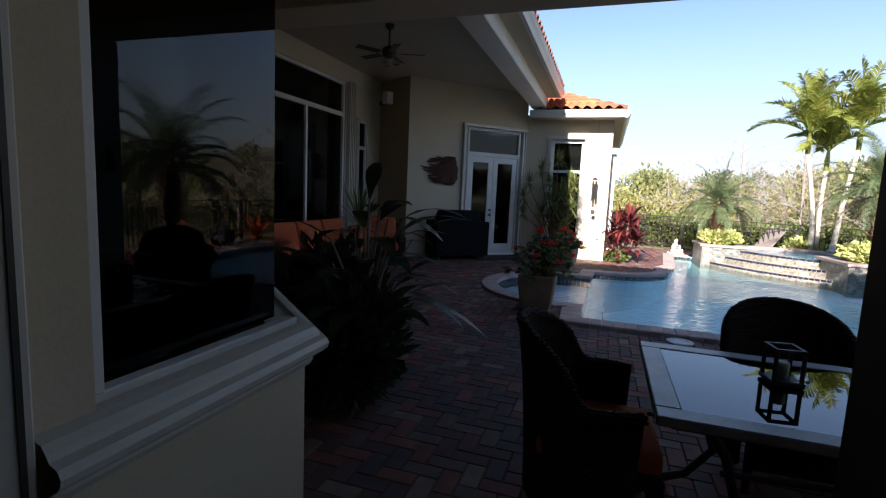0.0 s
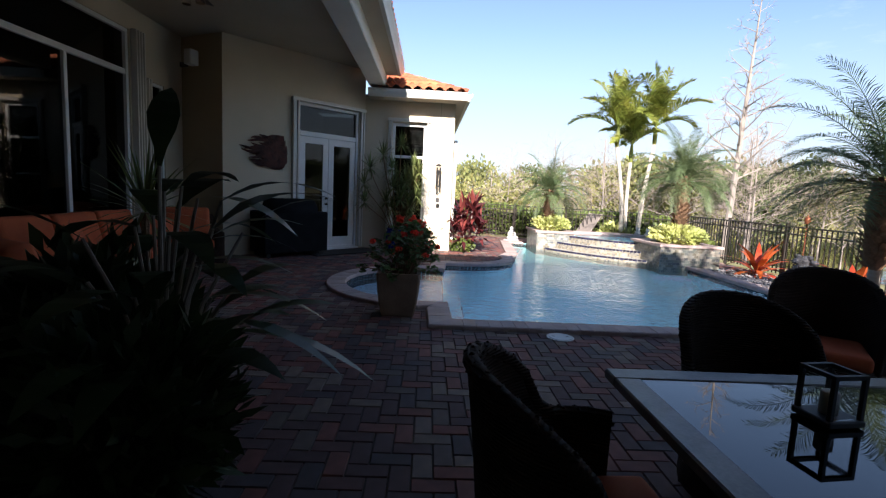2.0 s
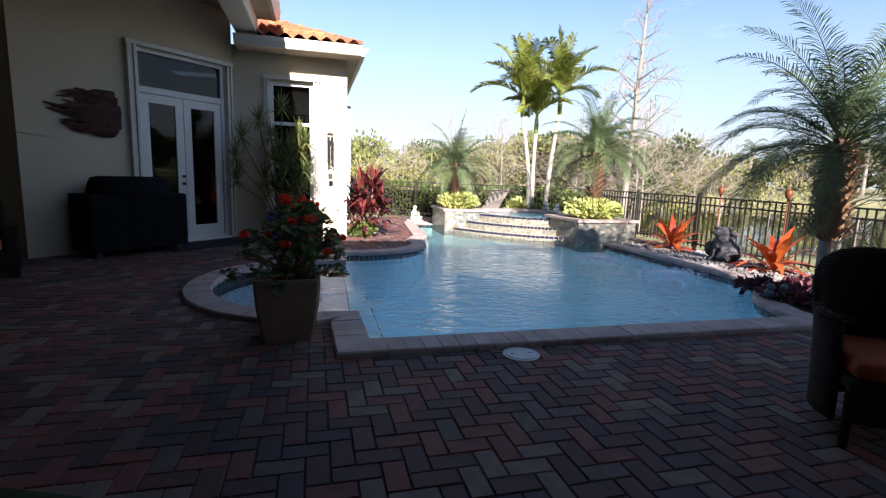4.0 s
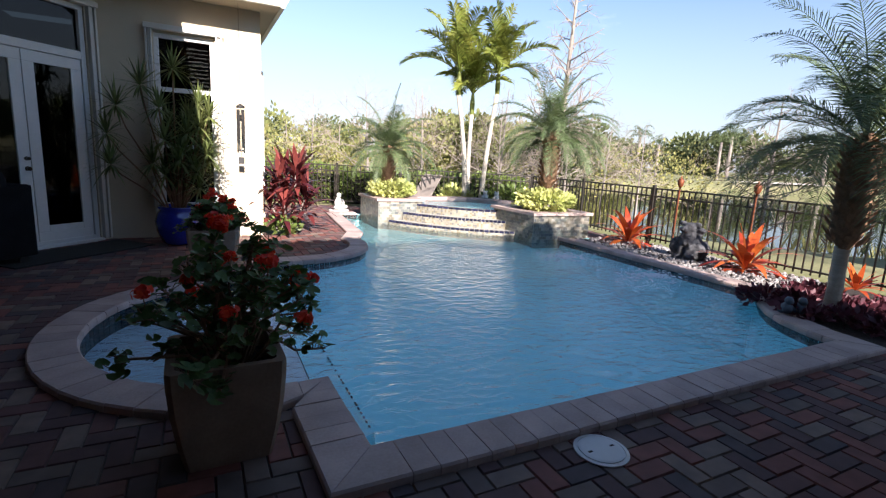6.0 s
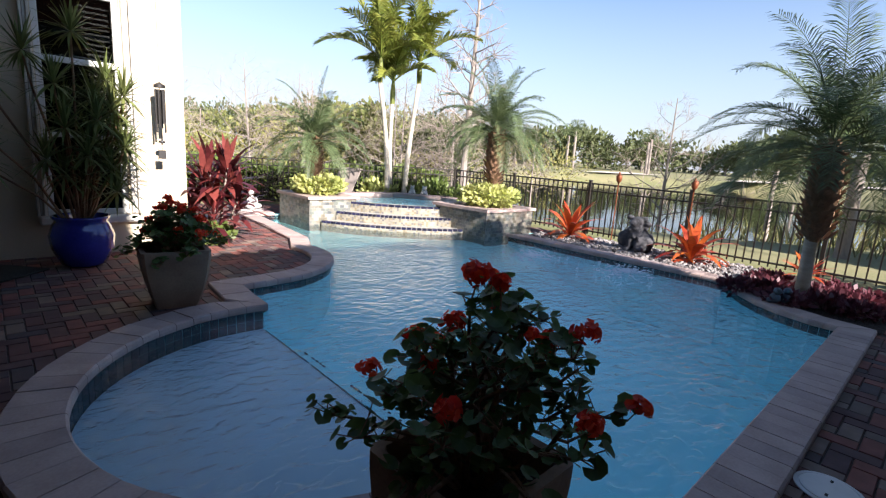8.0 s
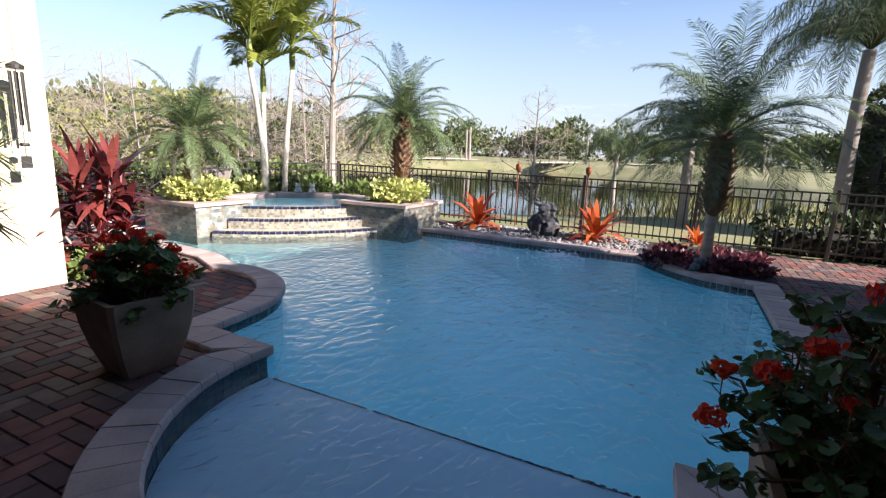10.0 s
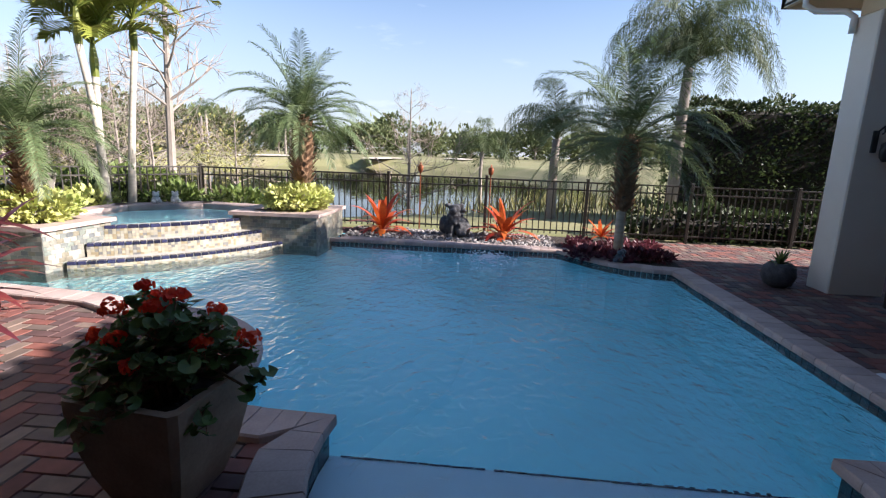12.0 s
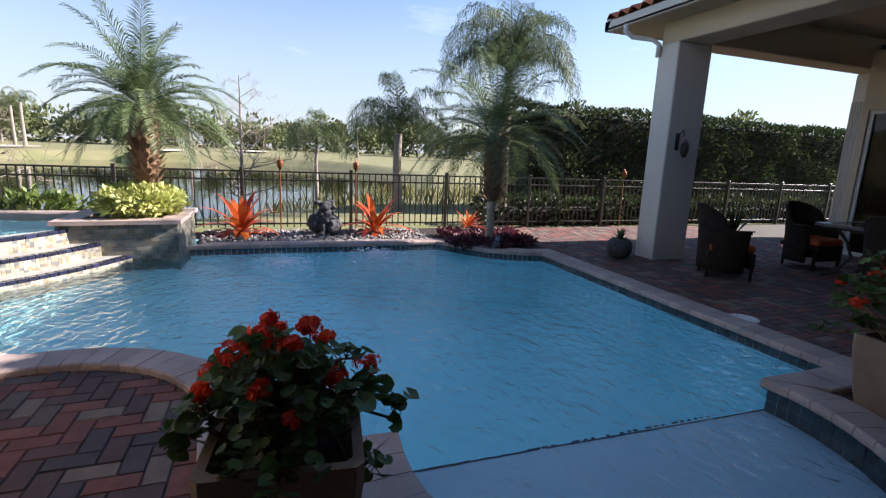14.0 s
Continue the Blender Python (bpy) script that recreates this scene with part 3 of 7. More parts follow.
def tiled_roof(name, quad, label):
    """A roof of curved clay tiles over four corners: eave left, eave right, ridge right, ridge left."""
    a, b, c, d = (Vector(q) for q in quad)
    roof = tagged(new(name), label, "roof", "", "structure")
    width = (b - a).length
    rise = ((d - a).length + (c - b).length) / 2
    nu, nv = max(2, int(width / 0.23)), max(2, int(rise / 0.36))
    normal = (b - a).cross(d - a).normalized()
    bm = bmesh.new()
    vs = [bm.verts.new(p - normal * 0.05) for p in (a, b, c, d)]
    bm.faces.new(vs)
    bmesh.ops.recalc_face_normals(bm, faces=bm.faces[:])
    part("roof_deck", bm, UNLIT_DARK, roof)
    bm = bmesh.new()
    for j in range(nv):
        for i in range(nu):
            v0, v1 = j / nv, (j + 1.15) / nv
            prof = [(-0.5, 0.0), (-0.38, 0.035), (-0.15, 0.075), (0.1, 0.06), (0.28, 0.015), (0.5, 0.0)]
            rows = []
            for v, lift in ((v0, 0.03), (min(v1, 1.03), 0.0)):
                p, q = a + (d - a) * v, b + (c - b) * v
                rows.append([bm.verts.new(p + (q - p) * ((i + 0.5 + u) / nu) + normal * (h + lift)) for u, h in prof])
            for k in range(len(prof) - 1):
                bm.faces.new((rows[0][k], rows[0][k + 1], rows[1][k + 1], rows[1][k]))
            low = [bm.verts.new(v.co - normal * 0.018) for v in rows[0]]
            for k in range(len(prof) - 1):
                bm.faces.new((low[k], low[k + 1], rows[0][k + 1], rows[0][k]))
    tiles = part("roof_tiles", bm, TERRACOTTA, roof, "weathered orange clay barrel tiles", True)
    tiles["kind"] = "stuff"
    return roof


tiled_roof("roof_wing_south", [(-1.97, 11.38, 3.5), (0.12, 11.38, 3.5), (-1.45, 13.0, 4.15), (-1.97, 13.0, 4.15)], "orange clay tile roof of the wing")
tiled_roof("roof_wing_east", [(0.12, 11.38, 3.5), (0.12, 18.5, 3.5), (-1.45, 18.5, 4.15), (-1.45, 13.0, 4.15)], "orange clay tile roof of the wing")
tiled_roof("roof_patio_east", [(-1.3, 4.5, 3.98), (-1.3, 11.6, 3.98), (-5.4, 11.6, 5.6), (-5.4, 4.5, 5.6)], "orange clay tile roof over the seating area")
tiled_roof("roof_lanai_north", [(4.3, 4.59, 3.55), (-1.2, 4.59, 3.55), (-1.2, 0.2, 5.2), (1.4, 0.2, 5.2)], "dark red clay tile roof over the covered patio")
tiled_roof("roof_lanai_east", [(4.3, -7.0, 3.55), (4.3, 4.59, 3.55), (1.4, 0.2, 5.2), (1.4, -7.0, 5.2)], "dark red clay tile roof over the covered patio")
bm = one_box(-9.2, 1.4, -7.0, 0.2, 5.1, 5.2)
box(bm, -9.2, -1.3, 0.204, 4.5, 4.6, 4.7)
structure("roof_house", bm, TERRACOTTA, "clay tile roof of the house", "roof")


def fascia(name, a, b, z0, z1, label):
    """A white gutter with a curved face along an eave, its outer side to the right of a to b."""
    m, length = along(a, b)
    bm = bmesh.new()
    h = z1 - z0
    prof = [(0.0, z0), (-0.06, z0), (-0.085, z0 + h * 0.35), (-0.115, z0 + h * 0.65), (-0.12, z1 - 0.02), (-0.13, z1 - 0.015), (-0.13, z1), (-0.105, z1), (-0.1, z1 - 0.02), (0.0, z1 - 0.02)]
    ends = [[bm.verts.new((u, y, z)) for y, z in prof] for u in (0, length)]
    k = len(prof)
    for i in range(k):
        bm.faces.new((ends[0][i], ends[1][i], ends[1][(i + 1) % k], ends[0][(i + 1) % k]))
    bm.faces.new(ends[0])
    bm.faces.new(list(reversed(ends[1])))
    bmesh.ops.transform(bm, matrix=m, verts=bm.verts[:])
    bmesh.ops.recalc_face_normals(bm, faces=bm.faces[:])
    return structure(name, bm, ALU, label, "gutter")


fascia("gutter_wing_south", (-2.0, 11.4), (0.12, 11.4), 3.32, 3.48, "cream metal gutter along the wing eave")
fascia("gutter_wing_east", (0.12, 11.4), (0.12, 18.5), 3.32, 3.48, "cream metal gutter along the wing eave")
fascia("gutter_patio", (-1.38, 4.62), (-1.38, 11.5), 3.78, 3.94, "cream metal gutter along the patio eave")
fascia("gutter_lanai", (-1.2, 4.62), (4.3, 4.62), 3.4, 3.56, "white metal gutter along the patio eave")
fascia("gutter_lanai_east", (4.3, 4.62), (4.3, -7.0), 3.4, 3.56, "white metal gutter along the patio eave")
bm = bmesh.new()
box(bm, -2.0, 0.12, 11.4, 11.88, 3.33, 3.36)
box(bm, -0.1, 0.12, 11.88, 18.5, 3.33, 3.36)
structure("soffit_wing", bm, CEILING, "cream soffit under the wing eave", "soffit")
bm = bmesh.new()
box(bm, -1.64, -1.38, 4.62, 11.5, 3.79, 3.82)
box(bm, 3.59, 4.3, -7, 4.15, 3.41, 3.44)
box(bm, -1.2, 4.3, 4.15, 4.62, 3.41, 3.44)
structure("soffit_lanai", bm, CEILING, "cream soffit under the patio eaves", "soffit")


# ---- plant helpers ----
def blade(bm, p, d, up, length, width, droop=0.3, seg=4, tip=0.0, fold=0.0, peak=0.35):
    """A leaf blade from p along d, bending down; its width peaks at `peak` of its length."""
    d, up = Vector(d).normalized(), Vector(up)
    side = d.cross(up)
    side = side.normalized() if side.length > 1e-4 else d.orthogonal().normalized()
    p = Vector(p)
    prev = None
    for i in range(seg + 1):
        u = i / seg
        w = width * (max(0.12, u / peak) if u < peak else max(tip, 1 - ((u - peak) / (1 - peak)) ** 1.6)) * 0.5
        row = (bm.verts.new(p - side * w + up * fold * w), bm.verts.new(p + side * w + up * fold * w)) if i < seg or tip else (bm.verts.new(p),)
        if prev:
            if len(row) == 2:
                bm.faces.new((prev[0], prev[1], row[1], row[0]))
            else:
                bm.faces.new((prev[0], prev[1], row[0]))
        prev = row
        d = (d + Vector((0, 0, -1)) * (droop / seg)).normalized()
        p = p + d * (length / seg)


def leaf_cloud(bm, centre, radii, count, size, rng, shell=0.55, up=0.4, aspect=0.5):
    """Small leaves through the outer part of a lumpy ellipsoid."""
    c = Vector(centre)
    for _ in range(count):
        v = Vector((rng.gauss(0, 1), rng.gauss(0, 1), rng.gauss(0, 1))).normalized()
        lump = 1 + 0.28 * noise.noise(v * 2.3 + c)
        r = (shell + (1 - shell) * rng.random()) * lump
        p = c + Vector((v.x * radii[0], v.y * radii[1], v.z * radii[2])) * r
        d = (v + Vector((rng.uniform(-0.9, 0.9), rng.uniform(-0.9, 0.9), rng.uniform(-0.6, 0.6) + up))).normalized()
        s = size * rng.uniform(0.6, 1.3)
        side = d.orthogonal().normalized()
        side.rotate(Matrix.Rotation(rng.uniform(0, 6.28), 3, d))
        q = [bm.verts.new(p), bm.verts.new(p + d * s * 0.5 + side * s * aspect * 0.5), bm.verts.new(p + d * s), bm.verts.new(p + d * s * 0.5 - side * s * aspect * 0.5)]
        bm.faces.new(q)
    return bm


def frond(bm, base, azim, tilt, length, rng, leaflets=34, leaf=0.4, curve=1.3, width=0.03, vee=0.5, hang=0.3, start=0.12, thick=0.012, stray=0.1):
    """A feather frond: a bowed rib with narrow leaflets along both sides."""
    d = Vector((math.cos(azim) * math.cos(tilt), math.sin(azim) * math.cos(tilt), math.sin(tilt)))
    p, pts, dirs = Vector(base), [], []
    steps = 12
    for i in range(steps + 1):
        pts.append(p.copy())
        dirs.append(d.copy())
        p = p + d * (length / steps)
        d = (d + Vector((0, 0, -1)) * (curve / steps) * (0.4 + i / steps)).normalized()
    tube(bm, pts, [thick * (1 - 0.85 * i / steps) for i in range(steps + 1)], 4, False)
    for k in range(leaflets):
        u = start + (1 - start) * (k + 0.5) / leaflets
        f = u * steps
        i = min(steps - 1, int(f))
        q = pts[i].lerp(pts[i + 1], f - i)
        dd = dirs[i].lerp(dirs[i + 1], f - i).normalized()
        side = dd.cross(Vector((0, 0, 1)))
        side = side.normalized() if side.length > 1e-4 else Vector((1, 0, 0))
        up = side.cross(dd)
        ll = leaf * (0.45 + 0.55 * math.sin(math.pi * min(1, 0.15 + u * 0.85))) * rng.uniform(0.85, 1.1)
        for s in (-1, 1):
            ld = (side * s * 0.9 + dd * (0.55 + 0.5 * u) + up * vee * rng.uniform(0.6, 1.2) + Vector((rng.uniform(-1, 1), rng.uniform(-1, 1), rng.uniform(-1, 1))) * stray).normalized()
            a = q
            m1 = a + ld * ll * 0.5
            ld2 = (ld + Vector((rng.uniform(-1, 1) * stray, rng.uniform(-1, 1) * stray, -1)) * hang * rng.uniform(0.6, 1.3)).normalized()
            e = m1 + ld2 * ll * 0.5
            wv = dd * width * 0.5
            v = [bm.verts.new(a - wv * 0.5), bm.verts.new(a + wv * 0.5), bm.verts.new(m1 + wv), bm.verts.new(m1 - wv), bm.verts.new(e)]
            bm.faces.new((v[0], v[1], v[2], v[3]))
            bm.faces.new((v[3], v[2], v[4]))


def leaf_mat(name, color, color2, rough=0.5, island=0.35, through=0.25):
    """A leaf that lets some light through."""
    m = mat(name, color, rough, color2, 2.0, 30, 0.6, 0.1, 0.002, island=island, spec=0.4)
    nt = m.node_tree
    n, l = nt.nodes, nt.links
    b = n["Principled BSDF"]
    tr = n.new("ShaderNodeBsdfTranslucent")
    src = b.inputs["Base Color"].links[0].from_socket
    l.new(src, tr.inputs["Color"])
    mx = n.new("ShaderNodeMixShader")
    mx.inputs[0].default_value = through
    l.new(b.outputs[0], mx.inputs[1])
    l.new(tr.outputs[0], mx.inputs[2])
    l.new(mx.outputs[0], n["Material Output"].inputs["Surface"])
    return m


LEAF_PALM = leaf_mat("palm_leaf", (0.13, 0.17, 0.05), (0.20, 0.22, 0.08))
LEAF_PYGMY = leaf_mat("date_palm_leaf", (0.085, 0.13, 0.05), (0.15, 0.19, 0.085))
LEAF_ARECA = leaf_mat("bright_palm_leaf", (0.12, 0.17, 0.03), (0.24, 0.24, 0.04))
LEAF_QUEEN = leaf_mat("queen_palm_leaf", (0.06, 0.088, 0.032), (0.11, 0.14, 0.055), 0.65)
LEAF_LIME = leaf_mat("lime_shrub_leaf", (0.60, 0.60, 0.22), (0.38, 0.44, 0.13), 0.55)
LEAF_GREEN = leaf_mat("shrub_leaf", (0.10, 0.15, 0.035), (0.16, 0.20, 0.05))
LEAF_DARK = leaf_mat("hedge_leaf", (0.028, 0.046, 0.015), (0.05, 0.07, 0.025), 0.6)
LEAF_WOODS = leaf_mat("woodland_leaf", (0.17, 0.20, 0.06), (0.25, 0.24, 0.09), 0.9)
LEAF_FAR = leaf_mat("far_tree_leaf", (0.09, 0.115, 0.045), (0.15, 0.165, 0.07), 0.8)
LEAF_PURPLE = leaf_mat("purple_leaf", (0.09, 0.024, 0.036), (0.17, 0.045, 0.06))
LEAF_RED = leaf_mat("cordyline_leaf", (0.12, 0.02, 0.026), (0.045, 0.018, 0.02), 0.35)
LEAF_ORANGE = leaf_mat("bromeliad_leaf", (0.58, 0.14, 0.028), (0.40, 0.04, 0.02), 0.4, 0.3)
LEAF_GERANIUM = leaf_mat("geranium_leaf", (0.06, 0.11, 0.025), (0.11, 0.16, 0.04))
LEAF_BROAD = leaf_mat("broad_dark_leaf", (0.026, 0.045, 0.015), (0.042, 0.066, 0.02), 0.38)
LEAF_DRACAENA = leaf_mat("dracaena_leaf", (0.10, 0.14, 0.045), (0.20, 0.22, 0.07))
PETAL = leaf_mat("red_petal", (0.80, 0.04, 0.02), (0.88, 0.10, 0.03), 0.6, 0.2, 0.4)
BARK_PALE = mat("pale_palm_trunk", (0.52, 0.47, 0.38), 0.85, (0.34, 0.30, 0.24), 3, 50, 0.6, 0.6, 0.01, stretch=(1, 1, 5))
BARK_BROWN = mat("fibrous_palm_trunk", (0.30, 0.17, 0.095), 0.95, (0.15, 0.085, 0.045), 10, 70, 0.7, 1.0, 0.02)
BARK_GRAY = mat("gray_bark", (0.33, 0.28, 0.24), 0.9, (0.20, 0.17, 0.14), 4, 40, 0.6, 0.6, 0.01, stretch=(1, 1, 0.3))
REED = leaf_mat("reed_leaf", (0.16, 0.17, 0.05), (0.26, 0.23, 0.10))


# ---- raised spa with planters, cascade steps ----
def tiled_block(bm_tile, poly, z0, z1, size=0.042, gap=0.004, wide=1.0, bond=0):
    """Mosaic tiles over the upright faces of a polygon."""
    nn = len(poly)
    for i in range(nn):
        p, q = Vector(poly[i]), Vector(poly[(i + 1) % nn])
        e = q - p
        length = e.length
        e.normalize()
        out = Vector((e.y, -e.x)) * 0.008
        k = max(1, int(length / (size * wide)))
        rows = max(1, int((z1 - z0) / size))
        for r in range(rows):
            for a in range(k + (r % 2) * bond):
                shift = 0.5 * bond * (r % 2)
                u0, u1 = max(0.0, (a - shift) * length / k) + gap / 2, min(length, (a + 1 - shift) * length / k) - gap / 2
                v0, v1 = z0 + r * (z1 - z0) / rows + gap / 2, z0 + (r + 1) * (z1 - z0) / rows - gap / 2
                c = [bm_tile.verts.new((*(p + e * u + out), v)) for u, v in ((u0, v0), (u1, v0), (u1, v1), (u0, v1))]
                bm_tile.faces.new(c)


def cap_slab(poly, z, over, name, parent, t=0.05):
    """A stone cap along a polygon's rim."""
    outer, inner = offset_poly(poly, over), offset_poly(poly, -0.2)
    bm = bmesh.new()
    nn = len(poly)
    for i in range(nn):
        j = (i + 1) % nn
        a, b, c, d = outer[i], outer[j], inner[j], inner[i]
        top = [bm.verts.new((*p, z)) for p in (a, b, c, d)]
        low = [bm.verts.new((*p, z - t)) for p in (a, b, c, d)]
        bm.faces.new(top)
        bm.faces.new(list(reversed(low)))
        for k in range(4):
            bm.faces.new((low[k], low[(k + 1) % 4], top[(k + 1) % 4], top[k]))
    bmesh.ops.remove_doubles(bm, verts=bm.verts[:], dist=0.002)
    bmesh.ops.recalc_face_normals(bm, faces=bm.faces[:])
    return part(name, bm, COPING, parent, "pale stone cap")


spa = thing("raised_spa", "raised spa clad in mottled mosaic tile with stone caps", "spa")
GROUT = mat("tile_grout", (0.42, 0.40, 0.36), 0.9)
PL_L = [(2.22, 13.05), (3.16, 13.0), (3.16, 14.25), (2.22, 14.25)]
PL_R = [(4.33, 10.70), (5.60, 10.68), (5.60, 11.95), (4.27, 11.95)]
BASIN = [(3.16, 13.0), (4.27, 11.95), (5.60, 11.95), (5.75, 13.2), (4.9, 14.25), (3.16, 14.25)]
for poly, zt, nm in ((PL_L, 0.44, "planter_wall"), (PL_R, 0.44, "planter_wall"), (BASIN, 0.33, "basin_wall")):
    bm = bmesh.new()
    prism(bm, poly, -1.3, zt)
    wall_ob = part(nm, bm, GROUT, spa)
    bm = bmesh.new()
    tiled_block(bm, poly, -0.16, zt, 0.05, 0.004, 1.6, 1)
    tl_ob = part("mosaic_tiles", bm, MOSAIC, wall_ob, "mottled grey and tan mosaic tiles")
    tl_ob["kind"] = "stuff"
cap_slab(PL_L, 0.49, 0.05, "stone_cap", spa)
cap_slab(PL_R, 0.49, 0.05, "stone_cap", spa)
bm = bmesh.new()
for p, q in (((5.60, 11.95), (5.75, 13.2)), ((5.75, 13.2), (4.9, 14.25)), ((4.9, 14.25), (3.16, 14.25))):
    m, length = along(p, q)
    box(bm, -0.05, length + 0.05, -0.06, 0.26, 0.33, 0.44, 0.012, m)
part("stone_cap", bm, COPING, spa, "pale stone cap")
# pale sheet added to brighten the spa water from below
part("spa_floor", sheet(offset_poly(BASIN, -0.05), None, 0.336), SUNLIT_PLASTER, spa, "pale plaster under the spa water")
bm = sheet(offset_poly(BASIN, -0.06), None, 0.385)
part("spa_water", bm, WATER, spa, "clear spa water at the brim")
for poly in (PL_L, PL_R):
    bm = sheet(offset_poly(poly, -0.15), None, 0.47)
    part("planter_soil", bm, SOIL, spa)
# bowed cascade steps, each with a cobalt lip
P0, P1 = Vector((3.16, 13.0)), Vector((4.27, 11.95))
mid, chord = (P0 + P1) / 2, (P1 - P0)
outw = Vector((chord.y, -chord.x)).normalized()


def bow(extend, bulge, k=14):
    a, b = P0 - chord.normalized() * extend, P1 + chord.normalized() * extend
    return [tuple(a.lerp(b, i / k) + outw * bulge * (1 - (2 * i / k - 1) ** 2)) for i in range(k + 1)]


for zt, off, bulge in ((0.39, 0.08, 0.14), (0.22, 0.30, 0.18), (0.06, 0.52, 0.22)):
    front = [tuple(Vector(p) + outw * off) for p in bow(off, bulge)]
    poly = front + [tuple(P1), tuple(P0)]
    bm = bmesh.new()
    prism(bm, poly, -1.3, zt)
    step = part("cascade_step", bm, GROUT, spa)
    bm = bmesh.new()
    tiled_block(bm, poly[:len(front)], zt - 0.17, zt - 0.035, 0.032, 0.003)
    t_ob = part("mosaic_tiles", bm, STEP_TILE, step, "cream and ochre patterned tiles")
    t_ob["kind"] = "stuff"
    bm = bmesh.new()
    for i in range(len(front) - 1):
        m, length = along(front[i], front[i + 1])
        k = max(1, round(length / 0.1))
        for q in range(k):
            box(bm, q * length / k + 0.006, (q + 1) * length / k - 0.006, -0.014, 0.07, zt - 0.035, zt + 0.006, 0.004, m)
    part("lip_tiles", bm, COBALT, step, "dark cobalt glazed lip tiles")


# ---- fence ----
def fence(a, b, label, height=1.04, base=0.03):
    m, length = along(a, b)
    f = thing("metal_fence", label, "fence", m)
    k = max(1, round(length / 1.85))
    post = mesh_of("post", one_box(-0.027, 0.027, -0.027, 0.027, -0.2, height + 0.02, 0.004), BRONZE)
    capm = mesh_of("post_cap", one_box(-0.034, 0.034, -0.034, 0.034, height + 0.02, height + 0.045, 0.01), BRONZE)
    for i in range(k + 1):
        for nm, me in (("post", post), ("post_cap", capm)):
            o = new(nm, me)
            o.parent = f
            o.location = (i * length / k, 0, 0)
    for z in (base + 0.08, height - 0.16, height - 0.02):
        part("rail", one_box(0, length, -0.013, 0.013, z - 0.014, z + 0.014, 0.003), BRONZE, f)
    picket = mesh_of("picket", one_box(-0.009, 0.009, -0.009, 0.009, base + 0.02, height - 0.02), BRONZE)
    count = int(length / 0.112)
    for i in range(count):
        o = new("picket", picket)
        o.parent = f
        o.location = ((i + 0.5) * length / count, 0, 0)
    return f


FENCE_X = 6.5
fence((FENCE_X, 13.75), (FENCE_X, -8.5), "dark bronze metal picket fence between garden and lake")
fence((FENCE_X, 13.75), (2.2, 16.35), "dark bronze metal picket fence before a leafy hedge")
fence((2.2, 16.35), (-2.0, 18.9), "dark bronze metal picket fence before a leafy hedge")

# ---- planting bed along the fence ----
bm = sheet([(5.02, 10.6), (5.0, 7.12), (4.7, 6.95), (4.35, 6.72), (4.12, 6.42), (4.02, 5.9), (4.05, 5.42), (6.44, 5.42), (6.44, 10.66)], None, 0.005)
structure("planting_bed", bm, SOIL, "dark mulched planting bed beside the pool", "planting bed")
rng = random.Random(5)
PEBBLE = mat("river_pebble", (0.34, 0.31, 0.29), 0.7, (0.14, 0.13, 0.13), 6, 60, 0.5, 0.2, 0.003, island=0.5)
bm = bmesh.new()
for _ in range(1500):
    x, y = rng.uniform(5.05, 6.4), rng.uniform(7.0, 10.6)
    s = rng.uniform(0.018, 0.042)
    bmesh.ops.create_icosphere(bm, subdivisions=1, radius=s, matrix=pose(x, y, 0.012, rng.uniform(0, 60), rng.uniform(0, 60), rng.uniform(0, 360)) @ Matrix.Diagonal((1.3, 1.0, 0.55, 1)))
tagged(part("pebbles", bm, PEBBLE, None), "grey river pebbles spread over the bed", "pebbles", "", "stuff")


# ---- palms ----
def trunk_rings(bm, pts, radii, n=14, rough=0.012, rng=None):
    tube(bm, pts, radii, n)
    for v in bm.verts:
        v.co += Vector((rng.uniform(-rough, rough), rng.uniform(-rough, rough), 0))


def boots(bm, x, y, z0, z1, radius, rng, count=170):
    """Cut leaf bases that clothe a palm's trunk."""
    for k in range(count):
        u = k / count
        z = z0 + (z1 - z0) * u
        a = k * 2.39996
        r = radius * (0.72 + 0.38 * math.sin(math.pi * min(1.0, 0.25 + 0.7 * u)))
        d = Vector((math.cos(a), math.sin(a), 0.75))
        p = Vector((x + math.cos(a) * r * 0.8, y + math.sin(a) * r * 0.8, z))
        blade(bm, p, d, (0, 0, 1), 0.11 * rng.uniform(0.8, 1.3), 0.075, -0.3, 2, 0.5, 0.3, 0.3)


